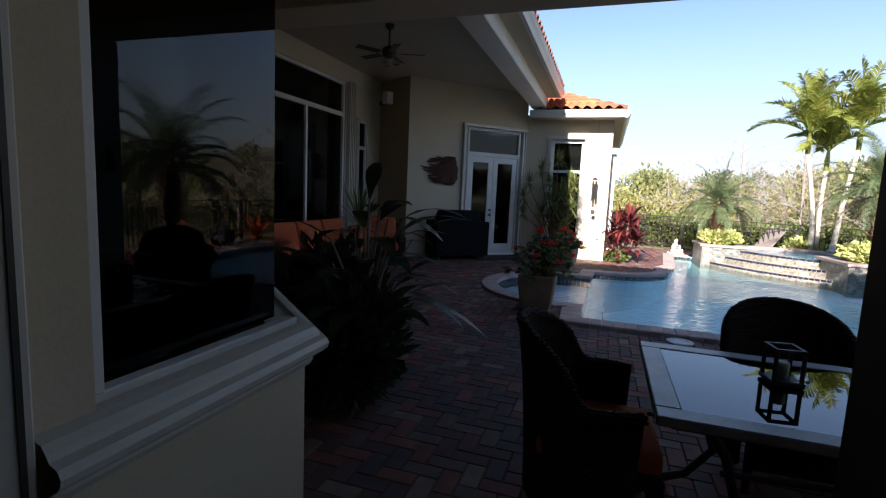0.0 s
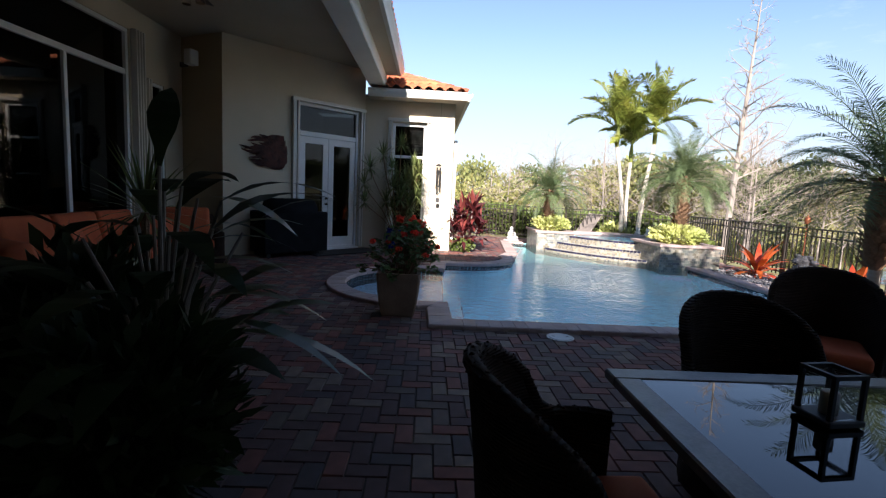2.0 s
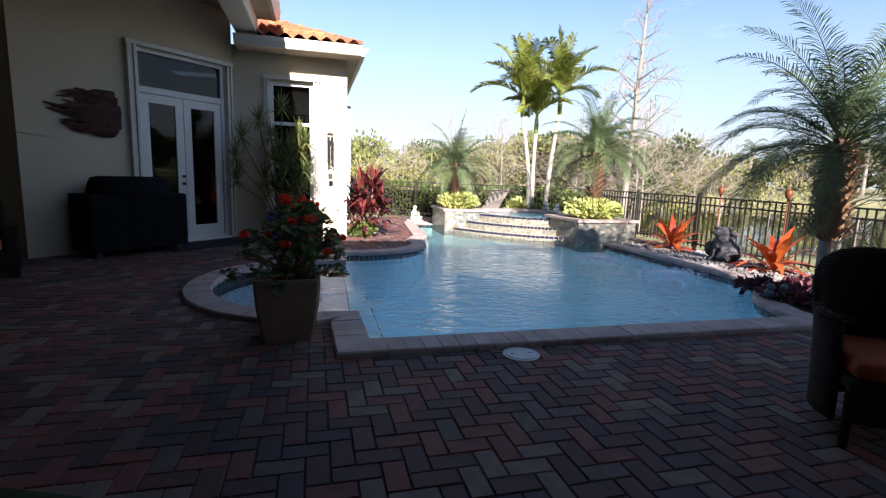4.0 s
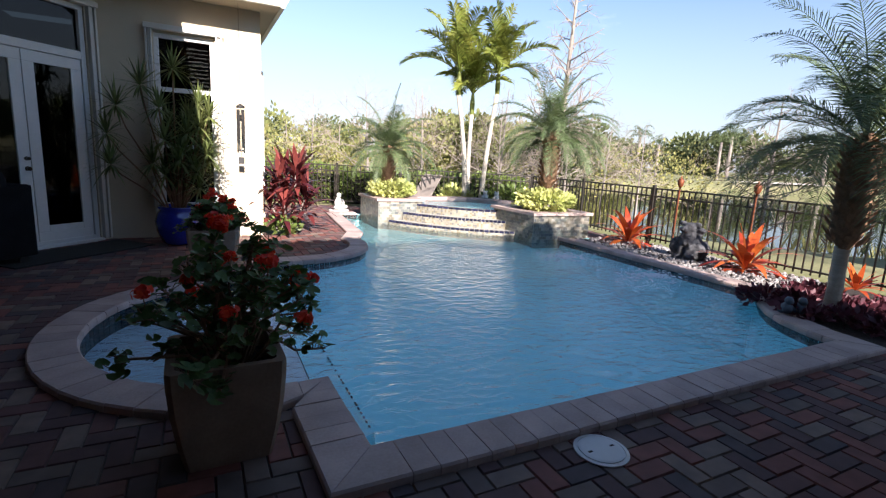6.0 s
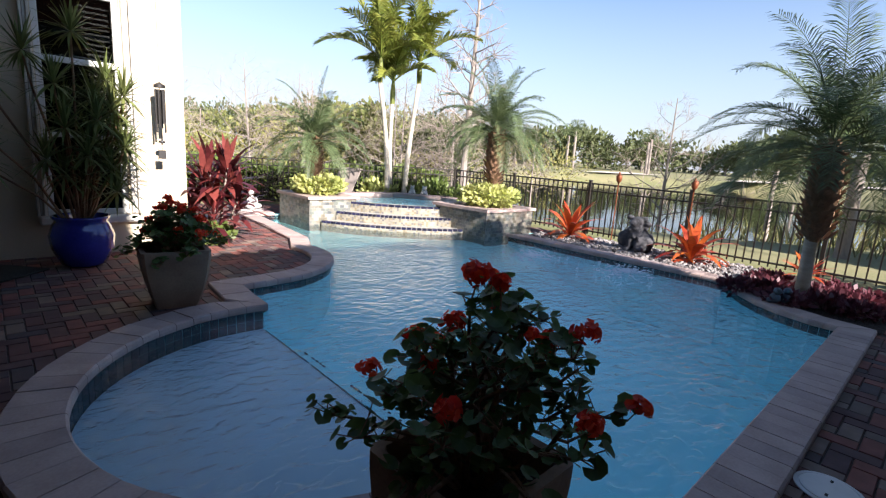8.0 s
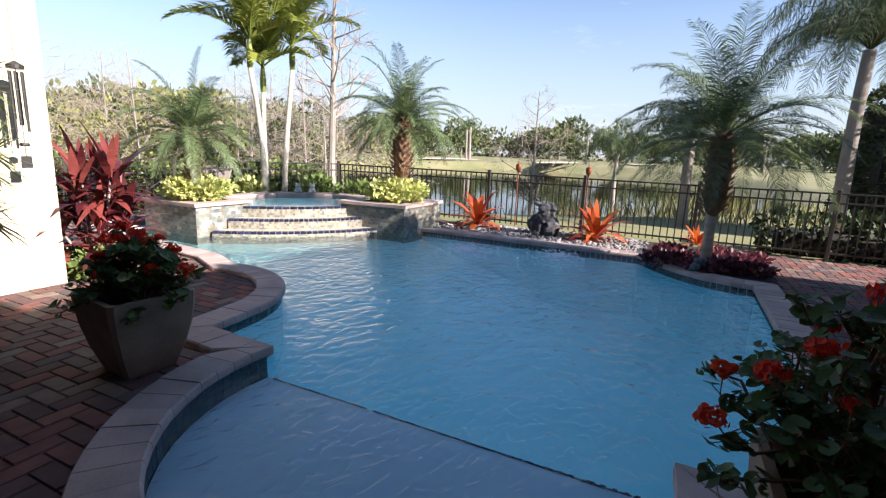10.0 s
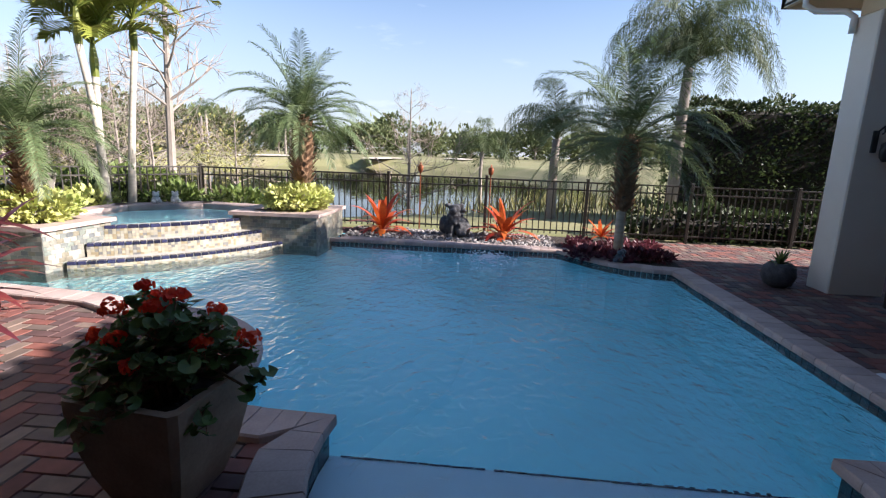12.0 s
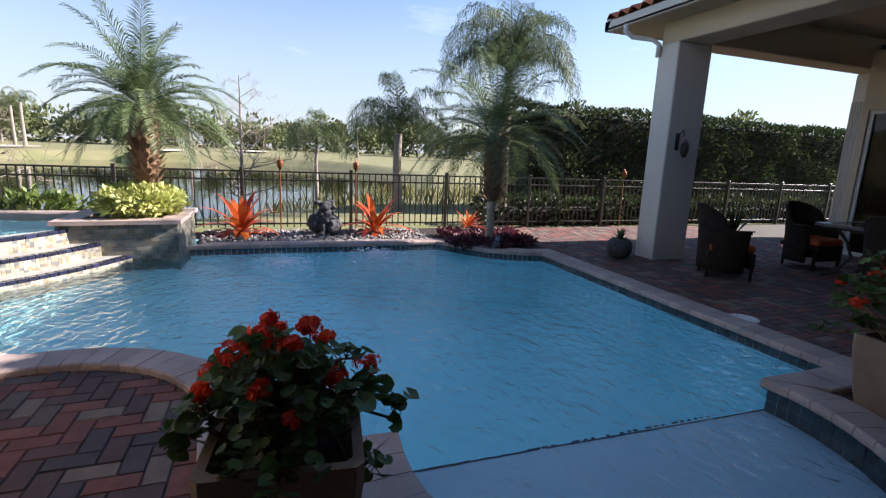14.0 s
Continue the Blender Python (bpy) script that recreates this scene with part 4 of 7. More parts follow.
def date_palm(x, y, z, bare, top, spread, fronds, fat, label, seed):
    """A feather palm with a thin foot, a thick skirt of leaf bases and a round crown."""
    rng = random.Random(seed)
    t = thing("palm_tree", label, "palm tree", pose(x, y, z))
    bm = bmesh.new()
    h = top - z
    trunk_rings(bm, [(0, 0, -0.1), (0.01, 0, bare * 0.4), (0, 0.01, bare), (0, 0, bare + 0.02)], [0.085, 0.065, 0.06, 0.06], 12, 0.006, rng)
    part("trunk_foot", bm, BARK_PALE, t, "pale ringed trunk foot", True)
    bm = bmesh.new()
    tube(bm, [(0, 0, bare - 0.02), (0, 0, bare + 0.12), (0, 0, bare + (h - bare) * 0.6), (0, 0, h), (0, 0, h + 0.12)], [0.05, fat * 0.8, fat, fat * 0.85, 0.05], 12)
    boots(bm, 0, 0, bare - 0.02, h + 0.02, fat, rng)
    part("trunk", bm, BARK_BROWN, t, "shaggy brown trunk of old leaf bases")
    bm = bmesh.new()
    for k in range(fronds):
        u = (k + 0.5) / fronds
        tilt = radians(80 - 80 * u ** 0.72 + rng.uniform(-9, 9))
        frond(bm, (0, 0, h + 0.08 - 0.14 * u), k * 2.39996 + rng.uniform(-0.25, 0.25), tilt, spread * rng.uniform(0.8, 1.15), rng, 56, 0.2 * spread, 1.7 + 0.8 * u, 0.0125, 0.3, 0.5, 0.14, 0.009, 0.14)
    part("crown", bm, LEAF_PYGMY, t, "arching feathery green fronds")
    return t


date_palm(4.68, 6.2, 0.02, 0.70, 1.70, 1.55, 56, 0.16, "feather palm with shaggy brown trunk in the pool bed", 3)
date_palm(4.88, 11.1, 0.45, 0.45, 1.84, 1.24, 58, 0.17, "feather palm with shaggy trunk in a tiled planter", 4)
date_palm(2.58, 13.5, 0.45, 0.28, 1.45, 1.15, 44, 0.10, "small feather palm in a tiled planter", 6)

rng = random.Random(11)
areca = thing("palm_clump", "clump of three slim pale-trunked palms behind the spa", "palm tree", pose(5.1, 14.5, 0))
for bx, by, tx, ty, tz, n_fr, ln in ((-0.12, 0.0, -0.5, -0.1, 2.85, 15, 1.6), (0.12, 0.12, 0.02, 0.1, 2.45, 10, 1.2), (0.3, -0.1, 0.5, -0.25, 2.95, 14, 1.5)):
    pts = [Vector((bx, by, -0.3)).lerp(Vector((tx, ty, tz)), u) + Vector((0.12 * math.sin(u * 3.1) * (1 if tx < 0 else -0.5), 0, 0)) for u in (0, 0.2, 0.4, 0.6, 0.8, 1)]
    bm = bmesh.new()
    tube(bm, pts, [0.085, 0.07, 0.06, 0.055, 0.05, 0.05], 10)
    part("trunk", bm, BARK_PALE, areca, "slim pale ringed trunk", True)
    bm = bmesh.new()
    tube(bm, [pts[-1], pts[-1] + Vector((0, 0, 0.25)), pts[-1] + Vector((0, 0, 0.55))], [0.055, 0.065, 0.03], 8)
    for k in range(n_fr):
        u = (k + 0.5) / n_fr
        frond(bm, pts[-1] + Vector((0, 0, 0.5)), k * 2.39996 + bx * 9, radians(88 - 66 * u ** 1.2), ln * rng.uniform(0.8, 1.1), rng, 40, 0.46, 1.7, 0.04, 0.6, 0.6, 0.13, 0.02)
    part("crown", bm, LEAF_ARECA, areca, "arching yellow-green fronds")


def queen_palm(x, y, z, top, length, fronds, label, seed, fat=0.13):
    rng = random.Random(seed)
    t = thing("palm_tree", label, "palm tree", pose(x, y, z))
    bm = bmesh.new()
    h = top - z
    trunk_rings(bm, [(0, 0, -0.4), (0.02, 0, h * 0.3), (0.0, 0.02, h * 0.7), (0, 0, h)], [fat * 1.3, fat, fat * 0.9, fat * 0.8], 12, 0.008, rng)
    part("trunk", bm, BARK_GRAY, t, "grey ringed trunk", True)
    bm = bmesh.new()
    for k in range(fronds):
        u = (k + 0.5) / fronds
        frond(bm, (0, 0, h), k * 2.39996 + rng.uniform(-0.2, 0.2), radians(86 - 50 * u), length * rng.uniform(0.8, 1.1), rng, 92, 0.58, 4.6, 0.0125, 0.0, 3.0, 0.12, 0.016, 0.4)
    part("crown", bm, LEAF_QUEEN, t, "drooping dark feathery fronds")
    return t


queen_palm(9.0, 3.85, -0.25, 3.5, 2.7, 44, "tall drooping feather palm on the lawn past the fence", 21)
queen_palm(9.7, 6.5, -0.4, 1.9, 2.1, 17, "young drooping feather palm on the lawn past the fence", 22, 0.12)
queen_palm(12.0, 8.3, -0.6, 1.55, 1.45, 9, "small feather palm near the lake bank", 23, 0.06)


# ---- shrubs and flowers ----
def shrub(name, label, category, pos, radii, count, size, material, seed, aspect=0.5, shell=0.5, kind="", stems=6):
    rng = random.Random(seed)
    t = thing(name, label, category, pose(*pos), kind=kind)
    bm = bmesh.new()
    for k in range(stems):
        a = rng.uniform(0, 6.28)
        tube(bm, [(0, 0, -0.05), (math.cos(a) * radii[0] * 0.4, math.sin(a) * radii[1] * 0.4, radii[2] * 0.9), (math.cos(a) * radii[0] * 0.7, math.sin(a) * radii[1] * 0.7, radii[2] * 1.5)], [0.012, 0.008, 0.004], 5)
    part("stem", bm, BARK_GRAY, t)
    bm = bmesh.new()
    leaf_cloud(bm, (0, 0, radii[2]), radii, count, size, rng, shell, 0.4, aspect)
    part("leaves", bm, material, t)
    return t


shrub("lime_shrub", "lime yellow-green leafy shrub filling a planter", "shrub", (4.95, 11.2, 0.46), (0.56, 0.5, 0.2), 3000, 0.085, LEAF_LIME, 31, 0.6, 0.7)
shrub("lime_shrub", "lime yellow-green leafy shrub filling a planter", "shrub", (2.7, 13.6, 0.46), (0.46, 0.5, 0.19), 2600, 0.085, LEAF_LIME, 32, 0.6, 0.7)
shrub("croton_shrub", "green and yellow leafy shrub behind the spa", "shrub", (4.95, 14.75, 0.0), (0.5, 0.35, 0.33), 900, 0.14, LEAF_LIME, 33)
shrub("green_shrub", "dark green leafy shrub behind the spa", "shrub", (5.9, 13.9, 0.0), (0.6, 0.5, 0.36), 900, 0.13, LEAF_GREEN, 34)
shrub("green_shrub", "dark green leafy shrub behind the spa", "shrub", (6.1, 12.8, 0.0), (0.45, 0.7, 0.33), 900, 0.13, LEAF_GREEN, 35)
shrub("green_shrub", "dark green leafy shrub beside the fence", "shrub", (5.1, 15.0, 0.0), (0.5, 0.4, 0.38), 800, 0.13, LEAF_GREEN, 36)
for i, (x, y) in enumerate([(4.5, 6.75), (4.75, 6.55), (5.1, 6.7), (5.4, 6.6), (4.35, 6.3), (4.6, 5.95), (5.0, 6.1), (5.0, 5.75), (5.5, 6.0), (5.3, 5.6), (4.55, 5.65)]):
    shrub("purple_ground_cover", "low purple-red leafy plants in the pool bed", "ground cover", (x, y, 0.0), (0.26, 0.24, 0.075), 280, 0.085, LEAF_PURPLE, 40 + i, 0.55, 0.3)


def rosette(name, label, category, pos, count, length, width, material, seed, low=10, high=80, droop=0.7, stem=0.0, seg=5):
    rng = random.Random(seed)
    t = thing(name, label, category, pose(*pos))
    if stem:
        part("stem", tube(bmesh.new(), [(0, 0, -0.02), (0, 0, stem)], 0.02, 7), BARK_BROWN, t)
    bm = bmesh.new()
    for k in range(count):
        u = (k + 0.5) / count
        a = k * 2.39996 + rng.uniform(-0.2, 0.2)
        el = radians(high + (low - high) * u + rng.uniform(-6, 6))
        d = Vector((math.cos(a) * math.cos(el), math.sin(a) * math.cos(el), math.sin(el)))
        blade(bm, (0, 0, stem), d, (0, 0, 1), length * rng.uniform(0.8, 1.15), width, droop, seg, 0, 0.35, 0.4)
    part("leaves", bm, material, t)
    return t


for x, y, sd in ((6.0, 10.05, 51), (5.95, 7.85, 52)):
    rosette("bromeliad", "large orange-red bromeliad in the pebble bed", "bromeliad", (x, y, 0.02), 34, 0.78, 0.125, LEAF_ORANGE, sd, 6, 82, 1.25, 0.0, 7)
rosette("bromeliad", "small coral-red bromeliad among purple plants", "bromeliad", (5.35, 6.3, 0.2), 24, 0.34, 0.06, LEAF_ORANGE, 53, 12, 70, 0.6)

# the tall red cordyline at the wing's corner
rng = random.Random(61)
LEAF_PINK = leaf_mat("pink_edged_leaf", (0.24, 0.05, 0.045), (0.12, 0.025, 0.025), 0.4, 0.35)
cord = thing("cordyline_plant", "tall dark red cordyline plant at the house corner", "shrub", pose(0.30, 12.1, 0))
heads = []
for k in range(10):
    a, r = k * 2.39996, 0.06 + 0.27 * math.sqrt(k / 10)
    h = rng.uniform(0.75, 1.08) if k < 5 else rng.uniform(0.35, 0.7)
    heads.append(Vector((math.cos(a) * r + 0.1 * h, math.sin(a) * r, h)))
    tip = heads[-1]
    part("stem", tube(bmesh.new(), [(tip.x * 0.3, tip.y * 0.3, -0.03), (tip.x * 0.6, tip.y * 0.6, tip.z * 0.5), tip], [0.018, 0.015, 0.012], 6), BARK_GRAY, cord)
for i, tip in enumerate(heads):
    bm = bmesh.new()
    for k in range(21):
        a = k * 2.39996 + i
        el = radians(84 - 84 * (k / 21) ** 0.9 + rng.uniform(-8, 8))
        d = Vector((math.cos(a) * math.cos(el), math.sin(a) * math.cos(el), math.sin(el)))
        blade(bm, tip - Vector((0, 0, 0.012 * k)), d, (0, 0, 1), rng.uniform(0.42, 0.68), rng.uniform(0.075, 0.105), 0.75, 5, 0, 0.5, 0.42)
        for f in bm.faces[-5:] if rng.random() < 0.42 else []:
            f.material_index = 1
    part("leaf_head", bm, [LEAF_RED, LEAF_PINK], cord)
shrub("green_shrub", "low green shrub under the red cordyline", "shrub", (0.2, 11.95, 0.0), (0.28, 0.24, 0.13), 420, 0.1, LEAF_GREEN, 62)

# dracaena in the blue pot
BLUE_GLAZE = mat("cobalt_glaze", (0.012, 0.02, 0.20), 0.1, (0.02, 0.03, 0.28), 6, 40, 0.5, 0.04, 0.002, coat=0.6)
pot = thing("blue_pot", "glossy cobalt blue glazed pot beside the window", "plant pot", pose(-1.27, 11.3, 0))
bm = lathe(bmesh.new(), [(0.15, 0.0), (0.2, 0.04), (0.27, 0.2), (0.285, 0.33), (0.25, 0.44), (0.225, 0.48), (0.25, 0.51), (0.25, 0.53), (0.22, 0.53), (0.2, 0.46)], 32)
part("body", bm, BLUE_GLAZE, pot, "", True)
part("soil", lathe(bmesh.new(), [(0.2, 0.44), (0.2, 0.462)], 20), SOIL, pot)
rng = random.Random(71)
drac = thing("dracaena_plant", "spiky multi-headed dracaena growing in a blue pot", "dracaena", pose(-1.27, 11.3, 0.45))
bm = bmesh.new()
bl = bmesh.new()
HEADS = [(-0.62, -0.1, 1.35), (-0.75, 0.0, 1.0), (-0.35, -0.1, 1.62), (-0.15, -0.2, 1.35), (0.02, -0.1, 1.85), (0.18, 0.05, 1.25), (-0.7, -0.25, 0.62), (0.35, -0.05, 0.95), (0.1, -0.25, 0.8),
         (0.3, 0.1, 1.45), (-0.1, -0.3, 0.95), (0.25, -0.25, 0.55), (-0.25, -0.2, 0.65), (0.42, 0.05, 0.7), (0.05, 0.0, 0.45), (-0.05, 0.1, 1.15)]
HEADS += [(0.3, -0.2, 1.15), (0.42, -0.1, 1.3), (0.15, -0.3, 1.05), (0.38, -0.25, 0.8), (0.05, -0.35, 0.7), (-0.12, -0.15, 0.5), (0.2, -0.1, 0.65), (0.28, -0.3, 0.35)]
for hx, hy, hz in HEADS:
    tip = Vector((hx, hy, hz))
    tube(bm, [(hx * 0.15, hy * 0.15, 0), (hx * 0.45, hy * 0.4, hz * 0.45), (hx * 0.85, hy * 0.9, hz * 0.8), tip], [0.014, 0.012, 0.010, 0.009], 6)
    for k in range(56):
        a = k * 2.39996
        el = radians(85 - 120 * k / 56 + rng.uniform(-8, 8))
        d = Vector((math.cos(a) * math.cos(el), math.sin(a) * math.cos(el), math.sin(el)))
        blade(bl, tip, d, (0, 0, 1), rng.uniform(0.26, 0.40), 0.028, 0.5, 3, 0, 0.2, 0.3)
part("stem", bm, BARK_BROWN, drac)
part("leaves", bl, LEAF_DRACAENA, drac)

# ---- geraniums in square stone pots ----
POT_STONE = mat("brown_cast_stone", (0.36, 0.245, 0.165), 0.85, (0.25, 0.165, 0.11), 5, 70, 0.6, 0.4, 0.004)


def square_pot(x, y, turn, top_w, base_w, height, label):
    t = thing("square_planter", label, "plant pot", pose(x, y, 0.0, 0, 0, turn), "geranium pots")
    bm = bmesh.new()
    rows = []
    for u, k in ((0.0, 0.0), (0.06, 0.12), (0.3, 0.5), (0.6, 0.83), (0.85, 0.98), (0.93, 1.0), (1.0, 1.0)):
        w = (base_w + (top_w - base_w) * k) / 2
        c = w * 0.1
        z = height * u
        rows.append([bm.verts.new((a, b, z)) for a, b in ((-w + c, -w), (w - c, -w), (w, -w + c), (w, w - c), (w - c, w), (-w + c, w), (-w, w - c), (-w, -w + c))])
    for z, w in ((height, top_w / 2 - 0.035), (height - 0.1, top_w / 2 - 0.05)):
        c = w * 0.1
        rows.append([bm.verts.new((a, b, z)) for a, b in ((-w + c, -w), (w - c, -w), (w, -w + c), (w, w - c), (w - c, w), (-w + c, w), (-w, w - c), (-w, -w + c))])
    for a, b in zip(rows, rows[1:]):
        for i in range(8):
            bm.faces.new((a[i], a[(i + 1) % 8], b[(i + 1) % 8], b[i]))
    bm.faces.new(list(reversed(rows[0])))
    bm.faces.new(rows[-1])
    part("body", bm, POT_STONE, t)
    w = top_w / 2 - 0.05
    part("soil", one_box(-w, w, -w, w, height - 0.1, height - 0.085), SOIL, t)
    return t


def round_leaf(bm, p, d, r, rng):
    """A scalloped round leaf, slightly cupped."""
    d = d.normalized()
    s = d.orthogonal().normalized()
    s.rotate(Matrix.Rotation(rng.uniform(0, 6.28), 3, d))
    q = d.cross(s)
    c = bm.verts.new(p)
    k = 9
    ring_v = [bm.verts.new(p + (s * math.cos(6.283 * i / k) + q * math.sin(6.283 * i / k)) * r * rng.uniform(0.82, 1.08) + d * r * 0.25) for i in range(k)]
    for i in range(k - 1):
        bm.faces.new((c, ring_v[i], ring_v[i + 1]))


def geranium(x, y, z, spread, height, branches, flowers, seed, lean=(0.0, 0.0), leaf=1.0):
    """Sprawling woody stems with round leaves and ragged flower heads on thin stalks."""
    rng = random.Random(seed)
    t = thing("geranium_plant", "red-flowering geranium growing in a stone pot", "geranium", pose(x, y, z), "geraniums")
    st, lf = bmesh.new(), bmesh.new()
    ends = []
    for k in range(branches):
        a = k * 2.39996 + rng.uniform(-0.4, 0.4)
        u = math.sqrt((k + 0.5) / branches)
        r = spread * u * rng.uniform(0.7, 1.15)
        h = height * (1.08 - 0.85 * u ** 1.8) * rng.uniform(0.7, 1.12)
        if u > 0.8 and k % 3 == 0:
            r, h = r * 1.12, rng.uniform(-0.08, 0.08)
        tip = Vector((math.cos(a) * r + lean[0] * h, math.sin(a) * r + lean[1] * h, h))
        bend = Vector((rng.uniform(-0.05, 0.05), rng.uniform(-0.05, 0.05), rng.uniform(-0.03, 0.05)))
        pts = [Vector((math.cos(a) * 0.05, math.sin(a) * 0.05, -0.08)), Vector((tip.x * 0.4, tip.y * 0.4, max(0.06, h * 0.5))) + bend, Vector((tip.x * 0.78, tip.y * 0.78, h * 0.8 + 0.02)) - bend, tip]
        tube(st, pts, [0.010, 0.008, 0.006, 0.004], 5)
        ends.append(tip)
        for i in range(18):
            u = rng.uniform(0.22, 1.0) if i < 9 else rng.uniform(0.8, 1.0)
            f = min(2.99, u * 3)
            q = pts[int(f)].lerp(pts[int(f) + 1], f - int(f))
            off = Vector((rng.uniform(-1, 1), rng.uniform(-1, 1), rng.uniform(-0.4, 1))) * rng.uniform(0.03, 0.075)
            tube(st, [q, q + off], 0.0022, 3, False)
            round_leaf(lf, q + off, Vector((rng.uniform(-0.9, 0.9), rng.uniform(-0.9, 0.9), 0.9)) + off * 5, rng.uniform(0.016, 0.038) * leaf, rng)
    for k in range(flowers):
        b = ends[(k * 3 + 1) % len(ends)]
        e = b + Vector((rng.uniform(-0.05, 0.05), rng.uniform(-0.05, 0.05), rng.uniform(0.05, 0.11)))
        tube(st, [b, b.lerp(e, 0.6) + Vector((0.008, 0, 0)), e], 0.0028, 4, False)
        fl = bmesh.new()
        big = rng.uniform(0.55, 1.1)
        for i in range(int(16 + 22 * big)):
            v = Vector((rng.gauss(0, 1), rng.gauss(0, 1), rng.gauss(0, 0.7) + 0.35)).normalized()
            p = e + Vector((v.x, v.y, v.z * 0.75)) * 0.044 * big * rng.uniform(0.45, 1.15)
            round_leaf(fl, p, v + Vector((rng.uniform(-0.7, 0.7), rng.uniform(-0.7, 0.7), 0.1)), rng.uniform(0.011, 0.019), rng)
        part("flower_head", fl, PETAL, t, "bright red flower head")
    part("stem", st, BARK_BROWN, t)
    part("leaves", lf, LEAF_GERANIUM, t)
    return t


square_pot(-0.91, 6.06, 1, 0.47, 0.35, 0.48, "brown square stone pot at the pool corner")
geranium(-0.88, 6.08, 0.43, 0.46, 0.52, 44, 14, 81, (0.1, 0.0))
square_pot(-0.86, 9.56, -7, 0.50, 0.30, 0.49, "brown flared square stone pot on the coping")
geranium(-0.84, 9.57, 0.45, 0.36, 0.32, 40, 16, 84, (0.0, 0.0), 1.1)

# ---- hedges ----
def hedge(a, b, depth, height, count, size, material, label, seed, base=-0.05, lump=0.25):
    """A clipped hedge: leaves over an uneven box, round a dark core."""
    rng = random.Random(seed)
    m, length = along(a, b)
    t = thing("hedge", label, "hedge", m)
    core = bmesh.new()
    # solid box in near-black, painted as the shade deep between the leaves
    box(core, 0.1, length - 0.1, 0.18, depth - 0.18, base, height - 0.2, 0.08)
    part("shade_core", core, HEDGE_SHADE, t)
    bm = bmesh.new()
    for _ in range(count):
        face = rng.random()
        u = rng.uniform(0, length)
        if face < 0.30:
            p = Vector((u, rng.uniform(0, depth), height))
            nrm = Vector((0, 0, 1))
        elif face < 0.9:
            p = Vector((u, 0, base + (height - base) * rng.random() ** 0.8))
            nrm = Vector((0, -1, 0))
        else:
            p = Vector((rng.choice((0, length)), rng.uniform(0, depth), rng.uniform(base, height)))
            nrm = Vector((-1 if p.x == 0 else 1, 0, 0))
        p += nrm * (lump * noise.noise(Vector((p.x * 0.9, p.y * 0.9, p.z * 1.1 + seed))) - 0.12 * rng.random())
        if p.z > height - 0.3:
            p.y += 0.15 * (p.z - height + 0.3)
        d = (nrm + Vector((rng.uniform(-1, 1), rng.uniform(-1, 1), rng.uniform(-0.5, 1)))).normalized()
        s = size * rng.uniform(0.6, 1.3)
        side = d.orthogonal().normalized()
        side.rotate(Matrix.Rotation(rng.uniform(0, 6.28), 3, d))
        bm.faces.new([bm.verts.new(p), bm.verts.new(p + d * s * 0.5 + side * s * 0.3), bm.verts.new(p + d * s), bm.verts.new(p + d * s * 0.5 - side * s * 0.3)])
    part("leaves", bm, material, t)
    return t


HEDGE_SHADE = mat("hedge_inner_shade", (0.03, 0.025, 0.018), 0.95)
hedge((8.9, 3.4), (9.4, -14), 2.0, 2.85, 34000, 0.095, LEAF_DARK, "tall dense dark green clipped hedge", 91)
hedge((6.75, 5.2), (6.75, -9), 0.7, 0.55, 5000, 0.12, LEAF_DARK, "low dark green hedge along the fence", 92)
hedge((-3.0, 19.8), (2.4, 16.75), 0.8, 0.95, 5200, 0.11, LEAF_GREEN, "leafy green hedge behind the fence", 93)
hedge((2.4, 16.75), (6.7, 14.2), 0.8, 0.9, 4200, 0.11, LEAF_GREEN, "leafy green hedge behind the fence", 94)

